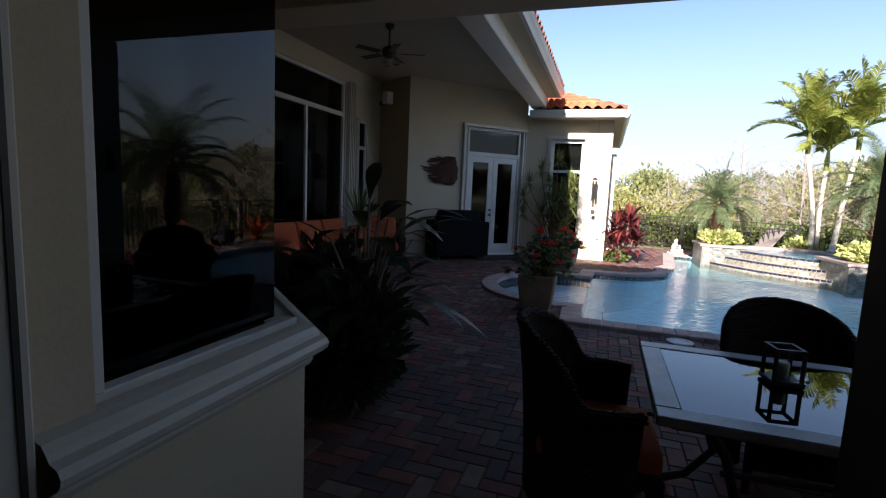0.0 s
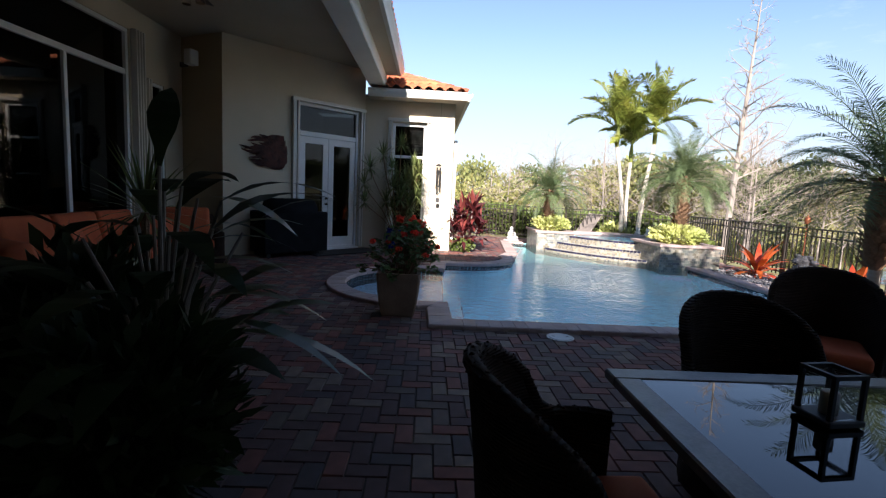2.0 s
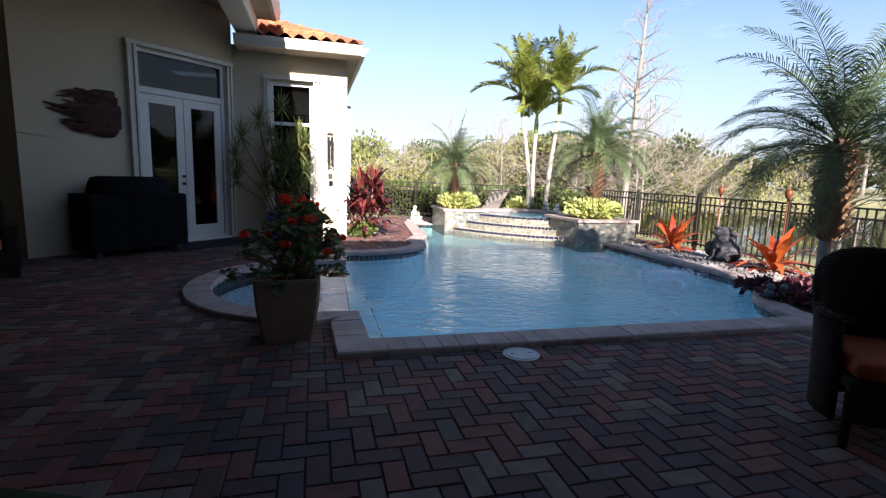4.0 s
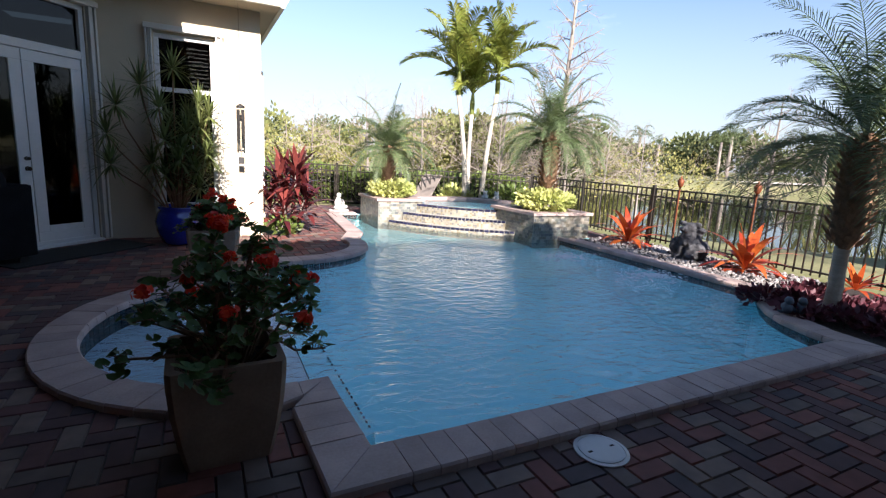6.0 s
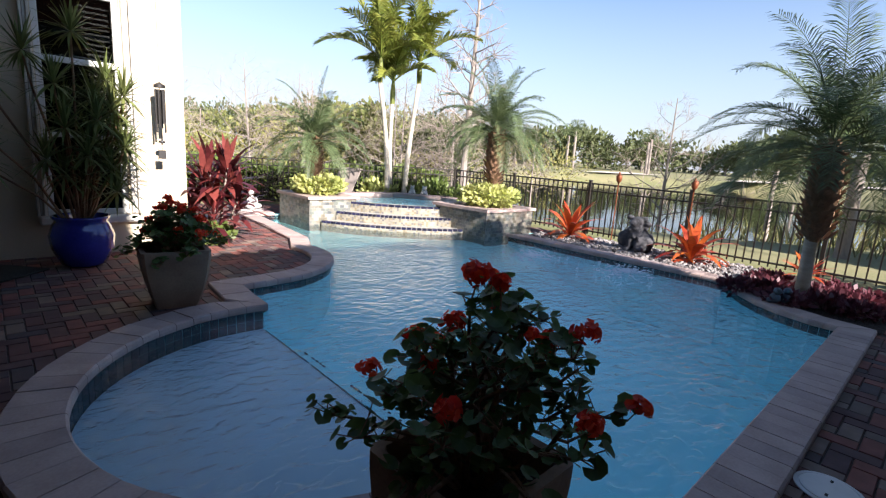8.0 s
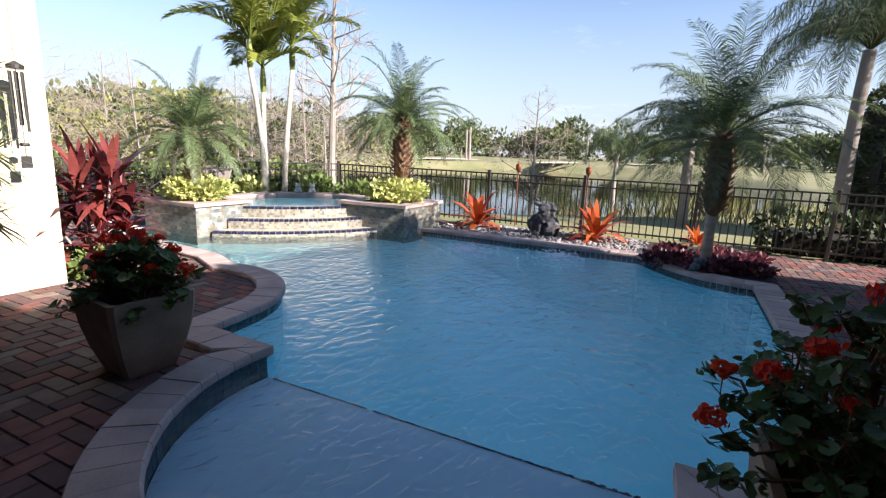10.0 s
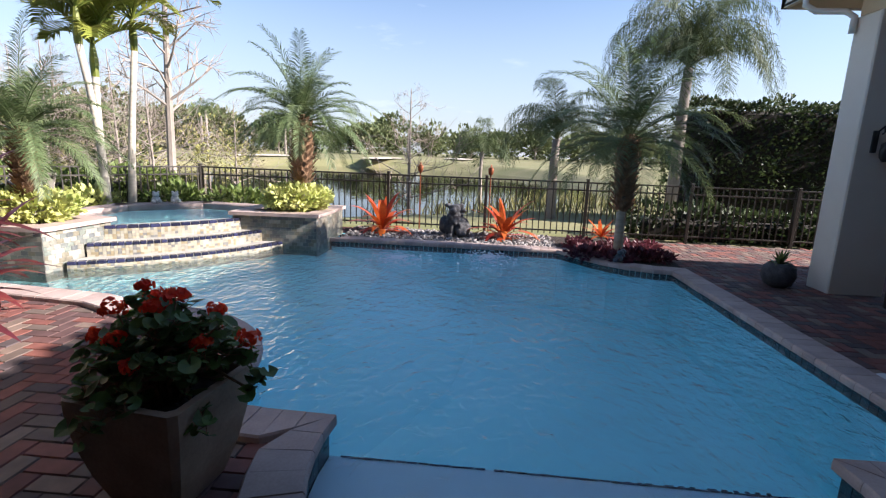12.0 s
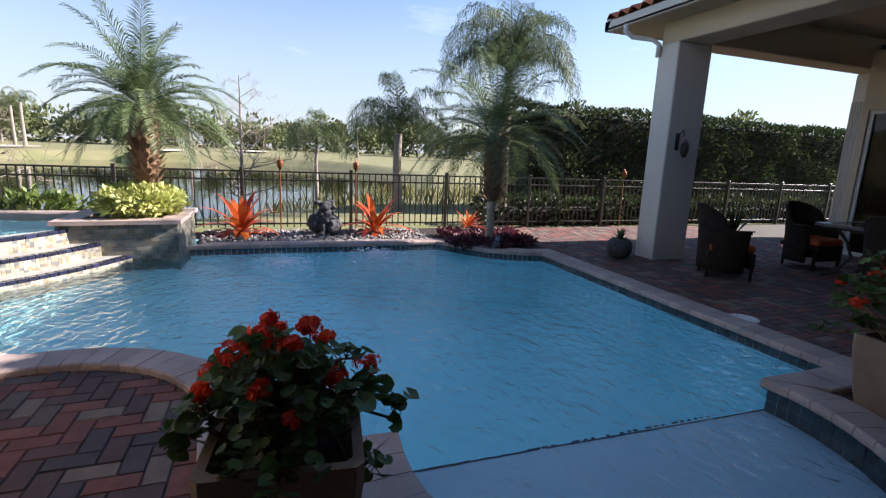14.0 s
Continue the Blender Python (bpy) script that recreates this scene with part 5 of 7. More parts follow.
# ---- bare and leafy trees ----
def bare_tree(x, y, z, height, seed, label, lean=0.0, narrow=0.5, depth=4, first=0.3, thick=0.02):
    rng = random.Random(seed)
    t = thing("bare_tree", label, "bare tree", pose(x, y, z))
    bm = bmesh.new()
    tw = bmesh.new()

    def grow(p, d, length, r, level):
        pts = [p]
        q, dd = p, d
        for i in range(3):
            dd = (dd + Vector((rng.uniform(-1, 1), rng.uniform(-1, 1), rng.uniform(-0.3, 0.6))) * 0.16).normalized()
            q = q + dd * length / 3
            pts.append(q)
        tube(bm if level < 2 else tw, pts, [r, r * 0.8, r * 0.6, r * 0.35], 6 if level < 2 else 3, False)
        if level >= depth:
            return
        for i in range(rng.randint(3, 5) if level else 0):
            f = rng.uniform(0.25, 1) * 3
            k = min(2, int(f))
            s = pts[k].lerp(pts[k + 1], f - k)
            side = dd.orthogonal().normalized()
            side.rotate(Matrix.Rotation(rng.uniform(0, 6.28), 3, dd))
            grow(s, (dd * 0.6 + side * rng.uniform(0.5, 1.0)).normalized(), length * rng.uniform(0.4, 0.65), r * 0.5, level + 1)

    top = Vector((lean, 0, height))
    pts = [Vector((0, 0, -0.3)), top * 0.33 + Vector((0.03, 0.02, 0)), top * 0.66, top]
    tube(bm, pts, [height * thick, height * thick * 0.75, height * thick * 0.45, 0.01], 8)
    n_b = int(14 + height * 3)
    for i in range(n_b):
        u = first + (1 - first) * i / n_b
        a = i * 2.39996
        el = rng.uniform(0.2, 0.75)
        d = Vector((math.cos(a) * math.cos(el), math.sin(a) * math.cos(el), math.sin(el)))
        grow(top * u, d, height * narrow * (1.15 - u) * rng.uniform(0.5, 0.9), height * thick * 0.35 * (1.2 - u), 1)
    part("trunk", bm, BARK_GRAY, t, "grey trunk and limbs")
    part("twig_tangle", tw, BARK_TWIG, t, "bare grey-brown twigs")["kind"] = "stuff"
    return t


BARK_TWIG = mat("pale_twigs", (0.34, 0.28, 0.23), 0.9, (0.24, 0.19, 0.155), 3, 30, 0.5, 0.0)
bare_tree(9.0, 16.0, -0.3, 8.2, 101, "tall slender leafless tree behind the fence", 0.3, 0.28, 3, 0.3, 0.014)
bare_tree(10.26, 10.2, -0.55, 3.6, 102, "small leafless tree at the lake bank", 0.0, 0.6, 4, 0.15, 0.016)


def leafy_tree(name, x, y, z, height, width, count, size, material, seed, label, trunk=0.4):
    rng = random.Random(seed)
    t = thing(name, label, "tree", pose(x, y, z))
    bm = bmesh.new()
    tube(bm, [(0, 0, -0.5), (0.1, 0, height * trunk), (0, 0.1, height * 0.8)], [height * 0.022, height * 0.016, height * 0.006], 8)
    lobes = []
    for k in range(9):
        a = k * 2.39996
        c = Vector((math.cos(a) * width * 0.3 * rng.uniform(0.5, 1.2), math.sin(a) * width * 0.3 * rng.uniform(0.5, 1.2), height * (trunk + (0.95 - trunk) * rng.uniform(0.15, 0.85))))
        lobes.append(c)
        tube(bm, [(0.05, 0, height * trunk * 0.9), c], [height * 0.01, 0.01], 5, False)
    part("trunk", bm, BARK_GRAY, t)
    bm = bmesh.new()
    for c in lobes:
        r = width * rng.uniform(0.17, 0.28)
        leaf_cloud(bm, c, (r, r, r * 0.75), count // 9, size, rng, 0.45, 0.5, 0.6)
    part("crown", bm, material, t)
    return t


rng = random.Random(200)
src_tree = [leafy_tree("broadleaf_tree", 10.5, 24, -0.3, 4.6, 5.0, 2600, 0.26, LEAF_WOODS, 201, "green woodland tree past the fence", 0.15),
            leafy_tree("broadleaf_tree", 3.5, 33, -0.3, 3.8, 6.0, 2600, 0.28, LEAF_WOODS, 202, "green woodland tree past the fence", 0.1),
            leafy_tree("broadleaf_tree", 19, 27, -0.4, 5.2, 5.6, 2800, 0.26, LEAF_FAR, 203, "green woodland tree by the lake", 0.12)]
src_bare = [bare_tree(9.2, 19.5, -0.4, 4.4, 204, "leafless grey tree in the woods", 0.2, 0.7, 4, 0.12, 0.012),
            bare_tree(5.5, 24.0, -0.4, 4.8, 205, "leafless grey tree in the woods", -0.2, 0.75, 4, 0.12, 0.012)]
for ob in src_tree + src_bare:
    ob["group"] = "woodland trees"
for k, (x, y, i, s) in enumerate([(-2, 30, 0, 0.8), (0.5, 38, 1, 0.9), (7, 35, 0, 0.9), (12, 33, 1, 1.0), (14, 22.5, 2, 0.75), (16, 31, 0, 1.05), (22, 33, 1, 1.2), (26, 38, 2, 1.1), (9, 42, 2, 1.0),
                                  (-6, 34, 1, 0.9), (-4, 44, 0, 1.1), (3, 46, 2, 1.0), (31, 41, 0, 1.2), (17, 40, 2, 1.2), (13, 27, 0, 0.85), (-9, 40, 0, 1.0), (24, 44, 2, 1.3), (38, 44, 1, 1.4)]):
    copy_thing(src_tree[i], pose(x, y, -0.35, 0, 0, rng.uniform(0, 360)) @ Matrix.Scale(s, 4))
for x, y, i, s in [(7.2, 22, 0, 1.0), (11.2, 18.0, 1, 0.85), (12.5, 20, 0, 1.05), (8.2, 25.5, 1, 1.0), (10.5, 21.5, 1, 0.9), (3.5, 26, 0, 0.95), (13.5, 16.6, 0, 0.75), (15, 24.5, 1, 1.1), (18, 23, 0, 1.0), (21, 27, 1, 1.0)]:
    copy_thing(src_bare[i], pose(x, y, -0.4, 0, 0, rng.uniform(0, 360)) @ Matrix.Scale(s, 4))

# undergrowth of the woods, and the wooded rim beyond the lake
def thicket(name, label, spots, size, material, seed):
    rng = random.Random(seed)
    bm = bmesh.new()
    for x, y, z, w, h, count in spots:
        leaf_cloud(bm, (x, y, z + h * 0.5), (w, w, h * 0.62), count, size * rng.uniform(0.8, 1.2), rng, 0.35, 0.5, 0.55)
    tagged(part(name, bm, material, None), label, "woods", "", "stuff")


LEAF_OLIVE = leaf_mat("olive_undergrowth_leaf", (0.22, 0.23, 0.06), (0.30, 0.26, 0.10), 0.8)
thicket("undergrowth", "olive-green undergrowth filling the woods past the fence",
        [(x + rng.uniform(-1, 1), 27.5 + rng.uniform(-2.5, 3.5) - 0.22 * max(0, x - 6), -0.4, rng.uniform(1.6, 2.6), rng.uniform(2.0, 3.3), 420) for x in [k * 0.95 - 9 for k in range(36)]],
        0.20, LEAF_OLIVE, 241)
thicket("wooded_rim", "low dark woods along the far side of the golf course",
        [(104 * math.cos(radians(a)) + rng.uniform(-9, 9), 8 + 104 * math.sin(radians(a)), 0.6, rng.uniform(4, 7), rng.uniform(3.5, 7.5), 170) for a in [k * 2.0 - 60 for k in range(66)]],
        1.0, LEAF_FAR, 242)

# trees across the lake, in three shapes, far off
far_src = [leafy_tree("far_tree", 78, 62, 0.3, 7.5, 11, 1500, 0.8, LEAF_FAR, 211, "distant tree across the lake", 0.12),
           leafy_tree("far_tree", 100, 30, 0.5, 8.5, 9, 1400, 0.8, LEAF_FAR, 212, "distant tree across the golf course", 0.3)]
for ob in far_src:
    ob["group"] = "trees across the lake"
for k in range(64):
    a = radians(-62 + 2.1 * k + rng.uniform(-1, 1))
    r = rng.uniform(85, 125) if -12 < -62 + 2.1 * k < 50 else rng.uniform(70, 110)
    copy_thing(far_src[k % 2], pose(r * math.cos(a), 8 + r * math.sin(a), 0.3, 0, 0, rng.uniform(0, 360)) @ Matrix.Scale(rng.uniform(0.5, 1.0), 4))
far_palm = queen_palm(62, 34, 0.0, 5.0, 2.4, 12, "distant palm across the lake", 221, 0.18)
far_palm["group"] = "palms across the lake"
for x, y, s in ((58, 44, 1.0), (66, 48, 1.25), (54, 50, 0.9), (70, 38, 1.0), (75, 20, 1.0), (66, -2, 0.9), (47, 47, 1.0)):
    copy_thing(far_palm, pose(x, y, 0, 0, 0, rng.uniform(0, 360)) @ Matrix.Scale(s, 4))

# reeds on the near bank and sand bunkers over the lake
rng = random.Random(230)
bm = bmesh.new()
for _ in range(1300):
    x, y = rng.uniform(10.0, 14.5), rng.uniform(2.5, 11.5)
    if ((x - 34) / 24.0) ** 2 + ((y - 19) / 17.2) ** 2 < 1.1:
        continue
    z = ground_height(x, y)
    a = rng.uniform(0, 6.28)
    blade(bm, (x, y, z - 0.05), (math.cos(a) * 0.25, math.sin(a) * 0.25, 1), (math.cos(a + 1.5), math.sin(a + 1.5), 0.1), rng.uniform(0.35, 0.75), 0.03, 0.5, 3)
tagged(part("reeds", bm, REED, None), "rough reeds along the near lake bank", "reeds", "", "stuff")
SAND = mat("bunker_sand", (0.62, 0.56, 0.46), 0.95, (0.52, 0.46, 0.36), 0.5, 10, 0.5, 0.3, 0.01)
for cx, cy, rx, ry in ((60, 36, 9, 2.6), (66, 22, 10, 2.0), (80, 12, 8, 2.5)):
    bm = bmesh.new()
    vs = [bm.verts.new((cx + rx * math.cos(k * math.pi / 16) * (1 + 0.15 * math.sin(3 * k)), cy + ry * math.sin(k * math.pi / 16), ground_height(cx, cy) + 0.12)) for k in range(32)]
    cv = bm.verts.new((cx, cy, ground_height(cx, cy) + 0.25))
    for k in range(32):
        bm.faces.new((vs[k], vs[(k + 1) % 32], cv))
    structure("sand_bunker", bm, SAND, "pale sand bunker on the golf course", "sand bunker")


# ---- doors, windows, sills ----
def framed(parent, m, u0, u1, z0, z1, w, t, y, material, name="window_frame"):
    """A rectangular frame of bars in a wall's plane."""
    bm = bmesh.new()
    for b in ((u0, u1, z0, z0 + w), (u0, u1, z1 - w, z1)):
        box(bm, b[0], b[1], y, y + t, b[2], b[3], 0.004, m)
    for b in ((u0, u0 + w), (u1 - w, u1)):
        box(bm, b[0], b[1], y, y + t, z0 + w, z1 - w, 0.004, m)
    return part(name, bm, material, parent)


def pane(parent, m, u0, u1, z0, z1, y, name="pane"):
    bm = one_box(u0, u1, y, y + 0.008, z0, z1, 0, m)
    ob = part(name, bm, GLASS, parent)
    ob.visible_shadow = False
    return ob


def shutter_stack(parent, m, u0, u1, z0, z1, depth=0.09):
    """A folded accordion storm shutter: narrow fins side by side, between two channels."""
    bm = bmesh.new()
    k = max(3, int((u1 - u0) / 0.035))
    for i in range(k):
        a = u0 + (u1 - u0) * i / k
        box(bm, a + 0.004, a + (u1 - u0) / k - 0.004, -depth + 0.02 * (i % 2), -0.005, z0, z1, 0.003, m)
    return part("shutter_stack", bm, ALU, parent, "folded cream accordion storm shutter")


# french doors in the diagonal wall
m, _ = along(D0, D1)
fd = tagged(new("door_1"), "white double french doors with glass panes and a transom", "door", "", "structure")
u0, u1 = DOOR_U
framed(fd, m, u0, u1, 0.02, 3.02, 0.06, 0.12, 0.02, WHITE, "door_frame")
part("transom_bar", one_box(u0 + 0.06, u1 - 0.06, 0.02, 0.14, 2.36, 2.46, 0.006, m), WHITE, fd)
pane(fd, m, u0 + 0.06, u1 - 0.06, 2.46, 2.96, 0.07, "transom_pane")
um = (u0 + u1) / 2
for a, b in ((u0 + 0.065, um - 0.004), (um + 0.004, u1 - 0.065)):
    leaf = framed(fd, m, a, b, 0.06, 2.355, 0.13, 0.045, 0.04, WHITE, "door_leaf")
    bm = bmesh.new()
    box(bm, a + 0.13, b - 0.13, 0.04, 0.085, 0.19, 0.27, 0.003, m)
    part("bottom_rail", bm, WHITE, leaf)
    pane(leaf, m, a + 0.13, b - 0.13, 0.27, 2.225, 0.06)
BRASS = mat("dark_bronze_metal", (0.06, 0.045, 0.03), 0.35, (0.09, 0.07, 0.05), 20, 90, 0.3, 0.02, 0.001, metal=0.8)
for z, r in ((0.98, 0.028), (1.10, 0.024)):
    bm = lathe(bmesh.new(), [(r, 0.0), (r, 0.012), (r * 0.5, 0.016), (r * 0.9, 0.05), (r * 0.6, 0.062)], 14, m @ pose(um - 0.05, 0.04, z, 90, 0, 0))
    part("door_handle", bm, BRASS, fd, "dark metal door knob")
part("threshold", one_box(u0 - 0.02, u1 + 0.02, -0.05, 0.16, -0.012, 0.035, 0.006, m), WHITE, fd)
shutter_stack(fd, m, u0 - 0.15, u0 - 0.01, 0.03, 3.02)
shutter_stack(fd, m, u1 + 0.01, u1 + 0.12, 0.03, 3.02, 0.07)
part("shutter_track", one_box(u0 - 0.16, u1 + 0.13, -0.09, -0.004, 3.02, 3.09, 0.005, m), ALU, fd, "cream metal shutter track")
RUBBER = mat("black_coir", (0.02, 0.018, 0.016), 0.95, (0.03, 0.026, 0.02), 30, 200, 0.6, 0.8, 0.006)
tagged(part("door_mat", one_box(u0 - 0.05, u1 + 0.1, -0.85, -0.2, 0.001, 0.018, 0.004, m), RUBBER), "black door mat lying before the french doors", "door mat")

# window in the wing wall
m, _ = along((-1.95, 11.88), (-0.10, 11.88))
w1 = tagged(new("window_1"), "white sash window with slatted blinds", "window", "", "structure")
framed(w1, m, 0.46, 1.22, 0.45, 2.85, 0.06, 0.1, 0.03, WHITE)
part("meeting_rail", one_box(0.52, 1.16, 0.04, 0.1, 2.08, 2.14, 0.004, m), WHITE, w1)
part("meeting_rail", one_box(0.52, 1.16, 0.04, 0.1, 1.3, 1.35, 0.004, m), WHITE, w1)
pane(w1, m, 0.52, 1.16, 0.51, 2.79, 0.075)
part("window_sill", one_box(0.38, 1.3, -0.09, 0.12, 0.36, 0.45, 0.015, m), STUCCO_WHITE, w1)
for i in range(34):
    part("blind_slat", one_box(0.54, 1.14, -0.018, 0.018, -0.002, 0.002, 0, m @ pose(0, 0.135, 2.76 - i * 0.055, 35, 0, 0)), WHITE, w1)
shutter_stack(w1, m, 0.36, 0.45, 0.46, 2.9, 0.08)
shutter_stack(w1, m, 1.23, 1.33, 0.46, 2.9, 0.08)
part("shutter_track", one_box(0.35, 1.34, -0.09, -0.004, 2.88, 2.95, 0.005, m), ALU, w1, "cream metal shutter track")

# tall sliding doors and narrow window in the west wall
m, _ = along((-5.30, 2.82), (-5.30, 10.15))
sd = tagged(new("window_2"), "tall dark glass sliding doors with white frames", "sliding door", "", "structure")
framed(sd, m, 0.7, 5.75, 0.06, 3.6, 0.06, 0.12, 0.02, WHITE)
part("transom_bar", one_box(0.76, 5.69, 0.03, 0.11, 2.92, 3.0, 0.005, m), WHITE, sd)
for u in (1.95, 3.2, 4.45):
    part("mullion", one_box(u - 0.03, u + 0.03, 0.03, 0.11, 0.12, 2.92, 0.005, m), WHITE, sd)
us = [0.76, 1.92, 1.98, 3.17, 3.23, 4.42, 4.48, 5.69]
for a, b in zip(us[::2], us[1::2]):
    pane(sd, m, a, b, 0.12, 2.92, 0.07)
pane(sd, m, 0.76, 5.69, 3.0, 3.54, 0.07, "transom_pane")
shutter_stack(sd, m, 5.77, 6.05, 0.03, 3.62, 0.1)
w3 = tagged(new("window_3"), "narrow white-framed glass door", "window", "", "structure")
framed(w3, m, 6.25, 6.72, 0.06, 2.95, 0.05, 0.1, 0.02, WHITE)
part("transom_bar", one_box(6.3, 6.67, 0.03, 0.1, 2.33, 2.41, 0.004, m), WHITE, w3)
pane(w3, m, 6.3, 6.67, 0.11, 2.33, 0.06)
pane(w3, m, 6.3, 6.67, 2.41, 2.9, 0.06, "transom_pane")
shutter_stack(w3, m, 6.14, 6.24, 0.03, 2.97, 0.07)

# the glazed nook: mitred panes on a moulded sill
nk = tagged(new("window_4"), "mitred dark glass nook window on a moulded white sill", "window", "", "structure")
ma, la = along((-1.24, 0.30), (-1.24, 1.28))
mb, lb = along((-1.24, 1.28), (-2.43, 2.33))
part("bottom_rail", one_box(0.14, 0.97, 0.03, 0.08, 0.955, 0.99, 0.004, ma), WHITE, nk)
part("side_stile", one_box(0.14, 0.18, 0.02, 0.09, 0.99, 3.3, 0.004, ma), WHITE, nk)
pane(nk, ma, 0.18, 0.93, 0.99, 3.29, 0.11)
pane(nk, mb, 0.05, 1.57, 0.99, 3.29, 0.11)
mn, _ = along((-2.44, 2.34), (-5.30, 2.34))
pane(nk, mn, 0.03, 1.98, 0.99, 3.29, 0.05)
SILL = [(0.02, 0.80), (-0.02, 0.80), (-0.03, 0.82), (-0.03, 0.835), (-0.06, 0.85), (-0.085, 0.87), (-0.09, 0.89), (-0.08, 0.91), (-0.055, 0.92), (-0.05, 0.935), (-0.035, 0.955), (-0.01, 0.965), (0.02, 0.97)]
corners = [((-1.24, 0.30), (1, 0)), ((-1.24, 1.28), (1, 0.383)), ((-2.43, 2.33), (0.66, 0.75))]
bm = bmesh.new()
rings = []
for (x, y), (nx, ny) in corners:
    rings.append([bm.verts.new((x - nx * o, y - ny * o, z)) for o, z in SILL])
for a, b in zip(rings, rings[1:]):
    for i in range(len(SILL) - 1):
        bm.faces.new((a[i], b[i], b[i + 1], a[i + 1]))
bmesh.ops.recalc_face_normals(bm, faces=bm.faces[:])
part("window_sill", bm, ALU, nk, "moulded cream sill")
# frames of the opening that is walked through
df = tagged(new("door_2"), "white frame of the open sliding door", "door", "", "structure")
bm = bmesh.new()
box(bm, -1.26, -1.20, 0.14, 0.29, 0.0, 3.02, 0.006)
part("door_jamb", bm, ALU, df)
bm = bmesh.new()
box(bm, -1.23, -1.19, 0.02, 0.12, 0.0, 3.02, 0.006)
for y in (0.135, 0.20, 0.262):
    box(bm, -1.199, -1.194, y - 0.006, y + 0.006, 0.0, 3.02)
part("door_seal", bm, BRONZE, df, "dark rubber seals and track of the door")
part("door_jamb", one_box(0.026, 0.067, -0.05, 0.06, 0.0, 3.02, 0.006), BRONZE, df, "dark door jamb")
part("door_head", one_box(-1.26, 0.067, 0.0, 0.12, 2.95, 3.4, 0.006), BRONZE, df)
dl = tagged(new("door_3"), "tall dark sliding glass doors behind the table", "sliding door", "", "structure")
ms, _ = along((0.07, 0.12), (3.17, 0.12))
framed(dl, ms, 0.5, 3.0, 0.0, 2.45, 0.06, 0.08, -0.12, WHITE)
for a, b in ((0.56, 1.33), (1.37, 2.13), (2.17, 2.94)):
    pane(dl, ms, a, b, 0.06, 2.39, -0.09)
shutter_stack(dl, ms @ pose(0, 0, 0), 3.06, 3.3, 0.0, 2.6, 0.1)


# ---- dining table ----
STONE_TOP = mat("weathered_grey_table", (0.20, 0.19, 0.18), 0.35, (0.11, 0.10, 0.10), 7, 90, 0.7, 0.25, 0.003)
IRON = mat("black_iron", (0.018, 0.016, 0.015), 0.5, (0.03, 0.027, 0.025), 20, 120, 0.4, 0.1, 0.001)
tb = thing("dining_table", "grey-framed dining table with a dark glass top", "table", pose(0.10, 1.53, 0))
TL, TW = 1.95, 1.0
bm = bmesh.new()
box(bm, 0, TL, 0, 0.10, 0.69, 0.73, 0.006)
box(bm, 0, TL, TW - 0.10, TW, 0.69, 0.73, 0.006)
box(bm, 0, 0.10, 0.10, TW - 0.10, 0.69, 0.73, 0.006)
box(bm, TL - 0.10, TL, 0.10, TW - 0.10, 0.69, 0.73, 0.006)
part("top_frame", bm, STONE_TOP, tb)
part("glass_top", one_box(0.10, TL - 0.10, 0.10, TW - 0.10, 0.715, 0.726), TABLE_GLASS, tb, "dark reflecting glass")
part("apron", one_box(0.06, TL - 0.06, 0.06, TW - 0.06, 0.66, 0.689, 0.004), IRON, tb)
for lx in (0.2, TL - 0.2):
    for ly in (0.18, TW - 0.18):
        sx, sy = (1 if lx < 1 else -1), (1 if ly < 0.5 else -1)
        pts = [(lx, ly, 0.66), (lx + sx * 0.10, ly + sy * 0.06, 0.5), (lx + sx * 0.16, ly + sy * 0.1, 0.3), (lx + sx * 0.06, ly + sy * 0.04, 0.12), (lx - sx * 0.08, ly - sy * 0.06, 0.0)]
        part("table_leg", tube(bmesh.new(), pts, [0.022, 0.02, 0.02, 0.02, 0.026], 8), IRON, tb)
part("stretcher", tube(bmesh.new(), [(0.35, 0.5, 0.3), (TL / 2, 0.5, 0.34), (TL - 0.35, 0.5, 0.3)], 0.015, 8), IRON, tb)

WAX = mat("ivory_candle", (0.62, 0.55, 0.42), 0.6, (0.5, 0.42, 0.3))
LAMP_GLASS = glass_mat("lantern_glass", (0.95, 0.95, 0.95), 1.15)


def lantern(x, y, turn):
    t = thing("table_lantern", "black metal lantern with a candle on the table", "lantern", pose(x, y, 0.73, 0, 0, turn), "table lanterns")
    w, h = 0.055, 0.165
    part("base_plate", one_box(-w - 0.012, w + 0.012, -w - 0.012, w + 0.012, 0.0, 0.022, 0.004), IRON, t)
    for sx in (-1, 1):
        for sy in (-1, 1):
            part("corner_post", one_box(sx * w - 0.007, sx * w + 0.007, sy * w - 0.007, sy * w + 0.007, 0.022, h, 0.001), IRON, t)
    bm = bmesh.new()
    for s in (-1, 1):
        box(bm, -w, w, s * w - 0.007, s * w + 0.007, h - 0.014, h, 0.001)
        box(bm, s * w - 0.007, s * w + 0.007, -w, w, h - 0.014, h, 0.001)
    part("top_rim", bm, IRON, t)
    part("candle", lathe(bmesh.new(), [(0.026, 0.022), (0.026, 0.09), (0.022, 0.094), (0.004, 0.09)], 16), WAX, t, "ivory candle", True)
    for s in (-1, 1):
        p1 = part("pane", one_box(-w + 0.01, w - 0.01, s * w - 0.001, s * w + 0.001, 0.024, h - 0.016), LAMP_GLASS, t)
        p1.visible_shadow = False
    return t


lantern(0.67, 2.14, 8)
lantern(1.40, 2.0, -5)


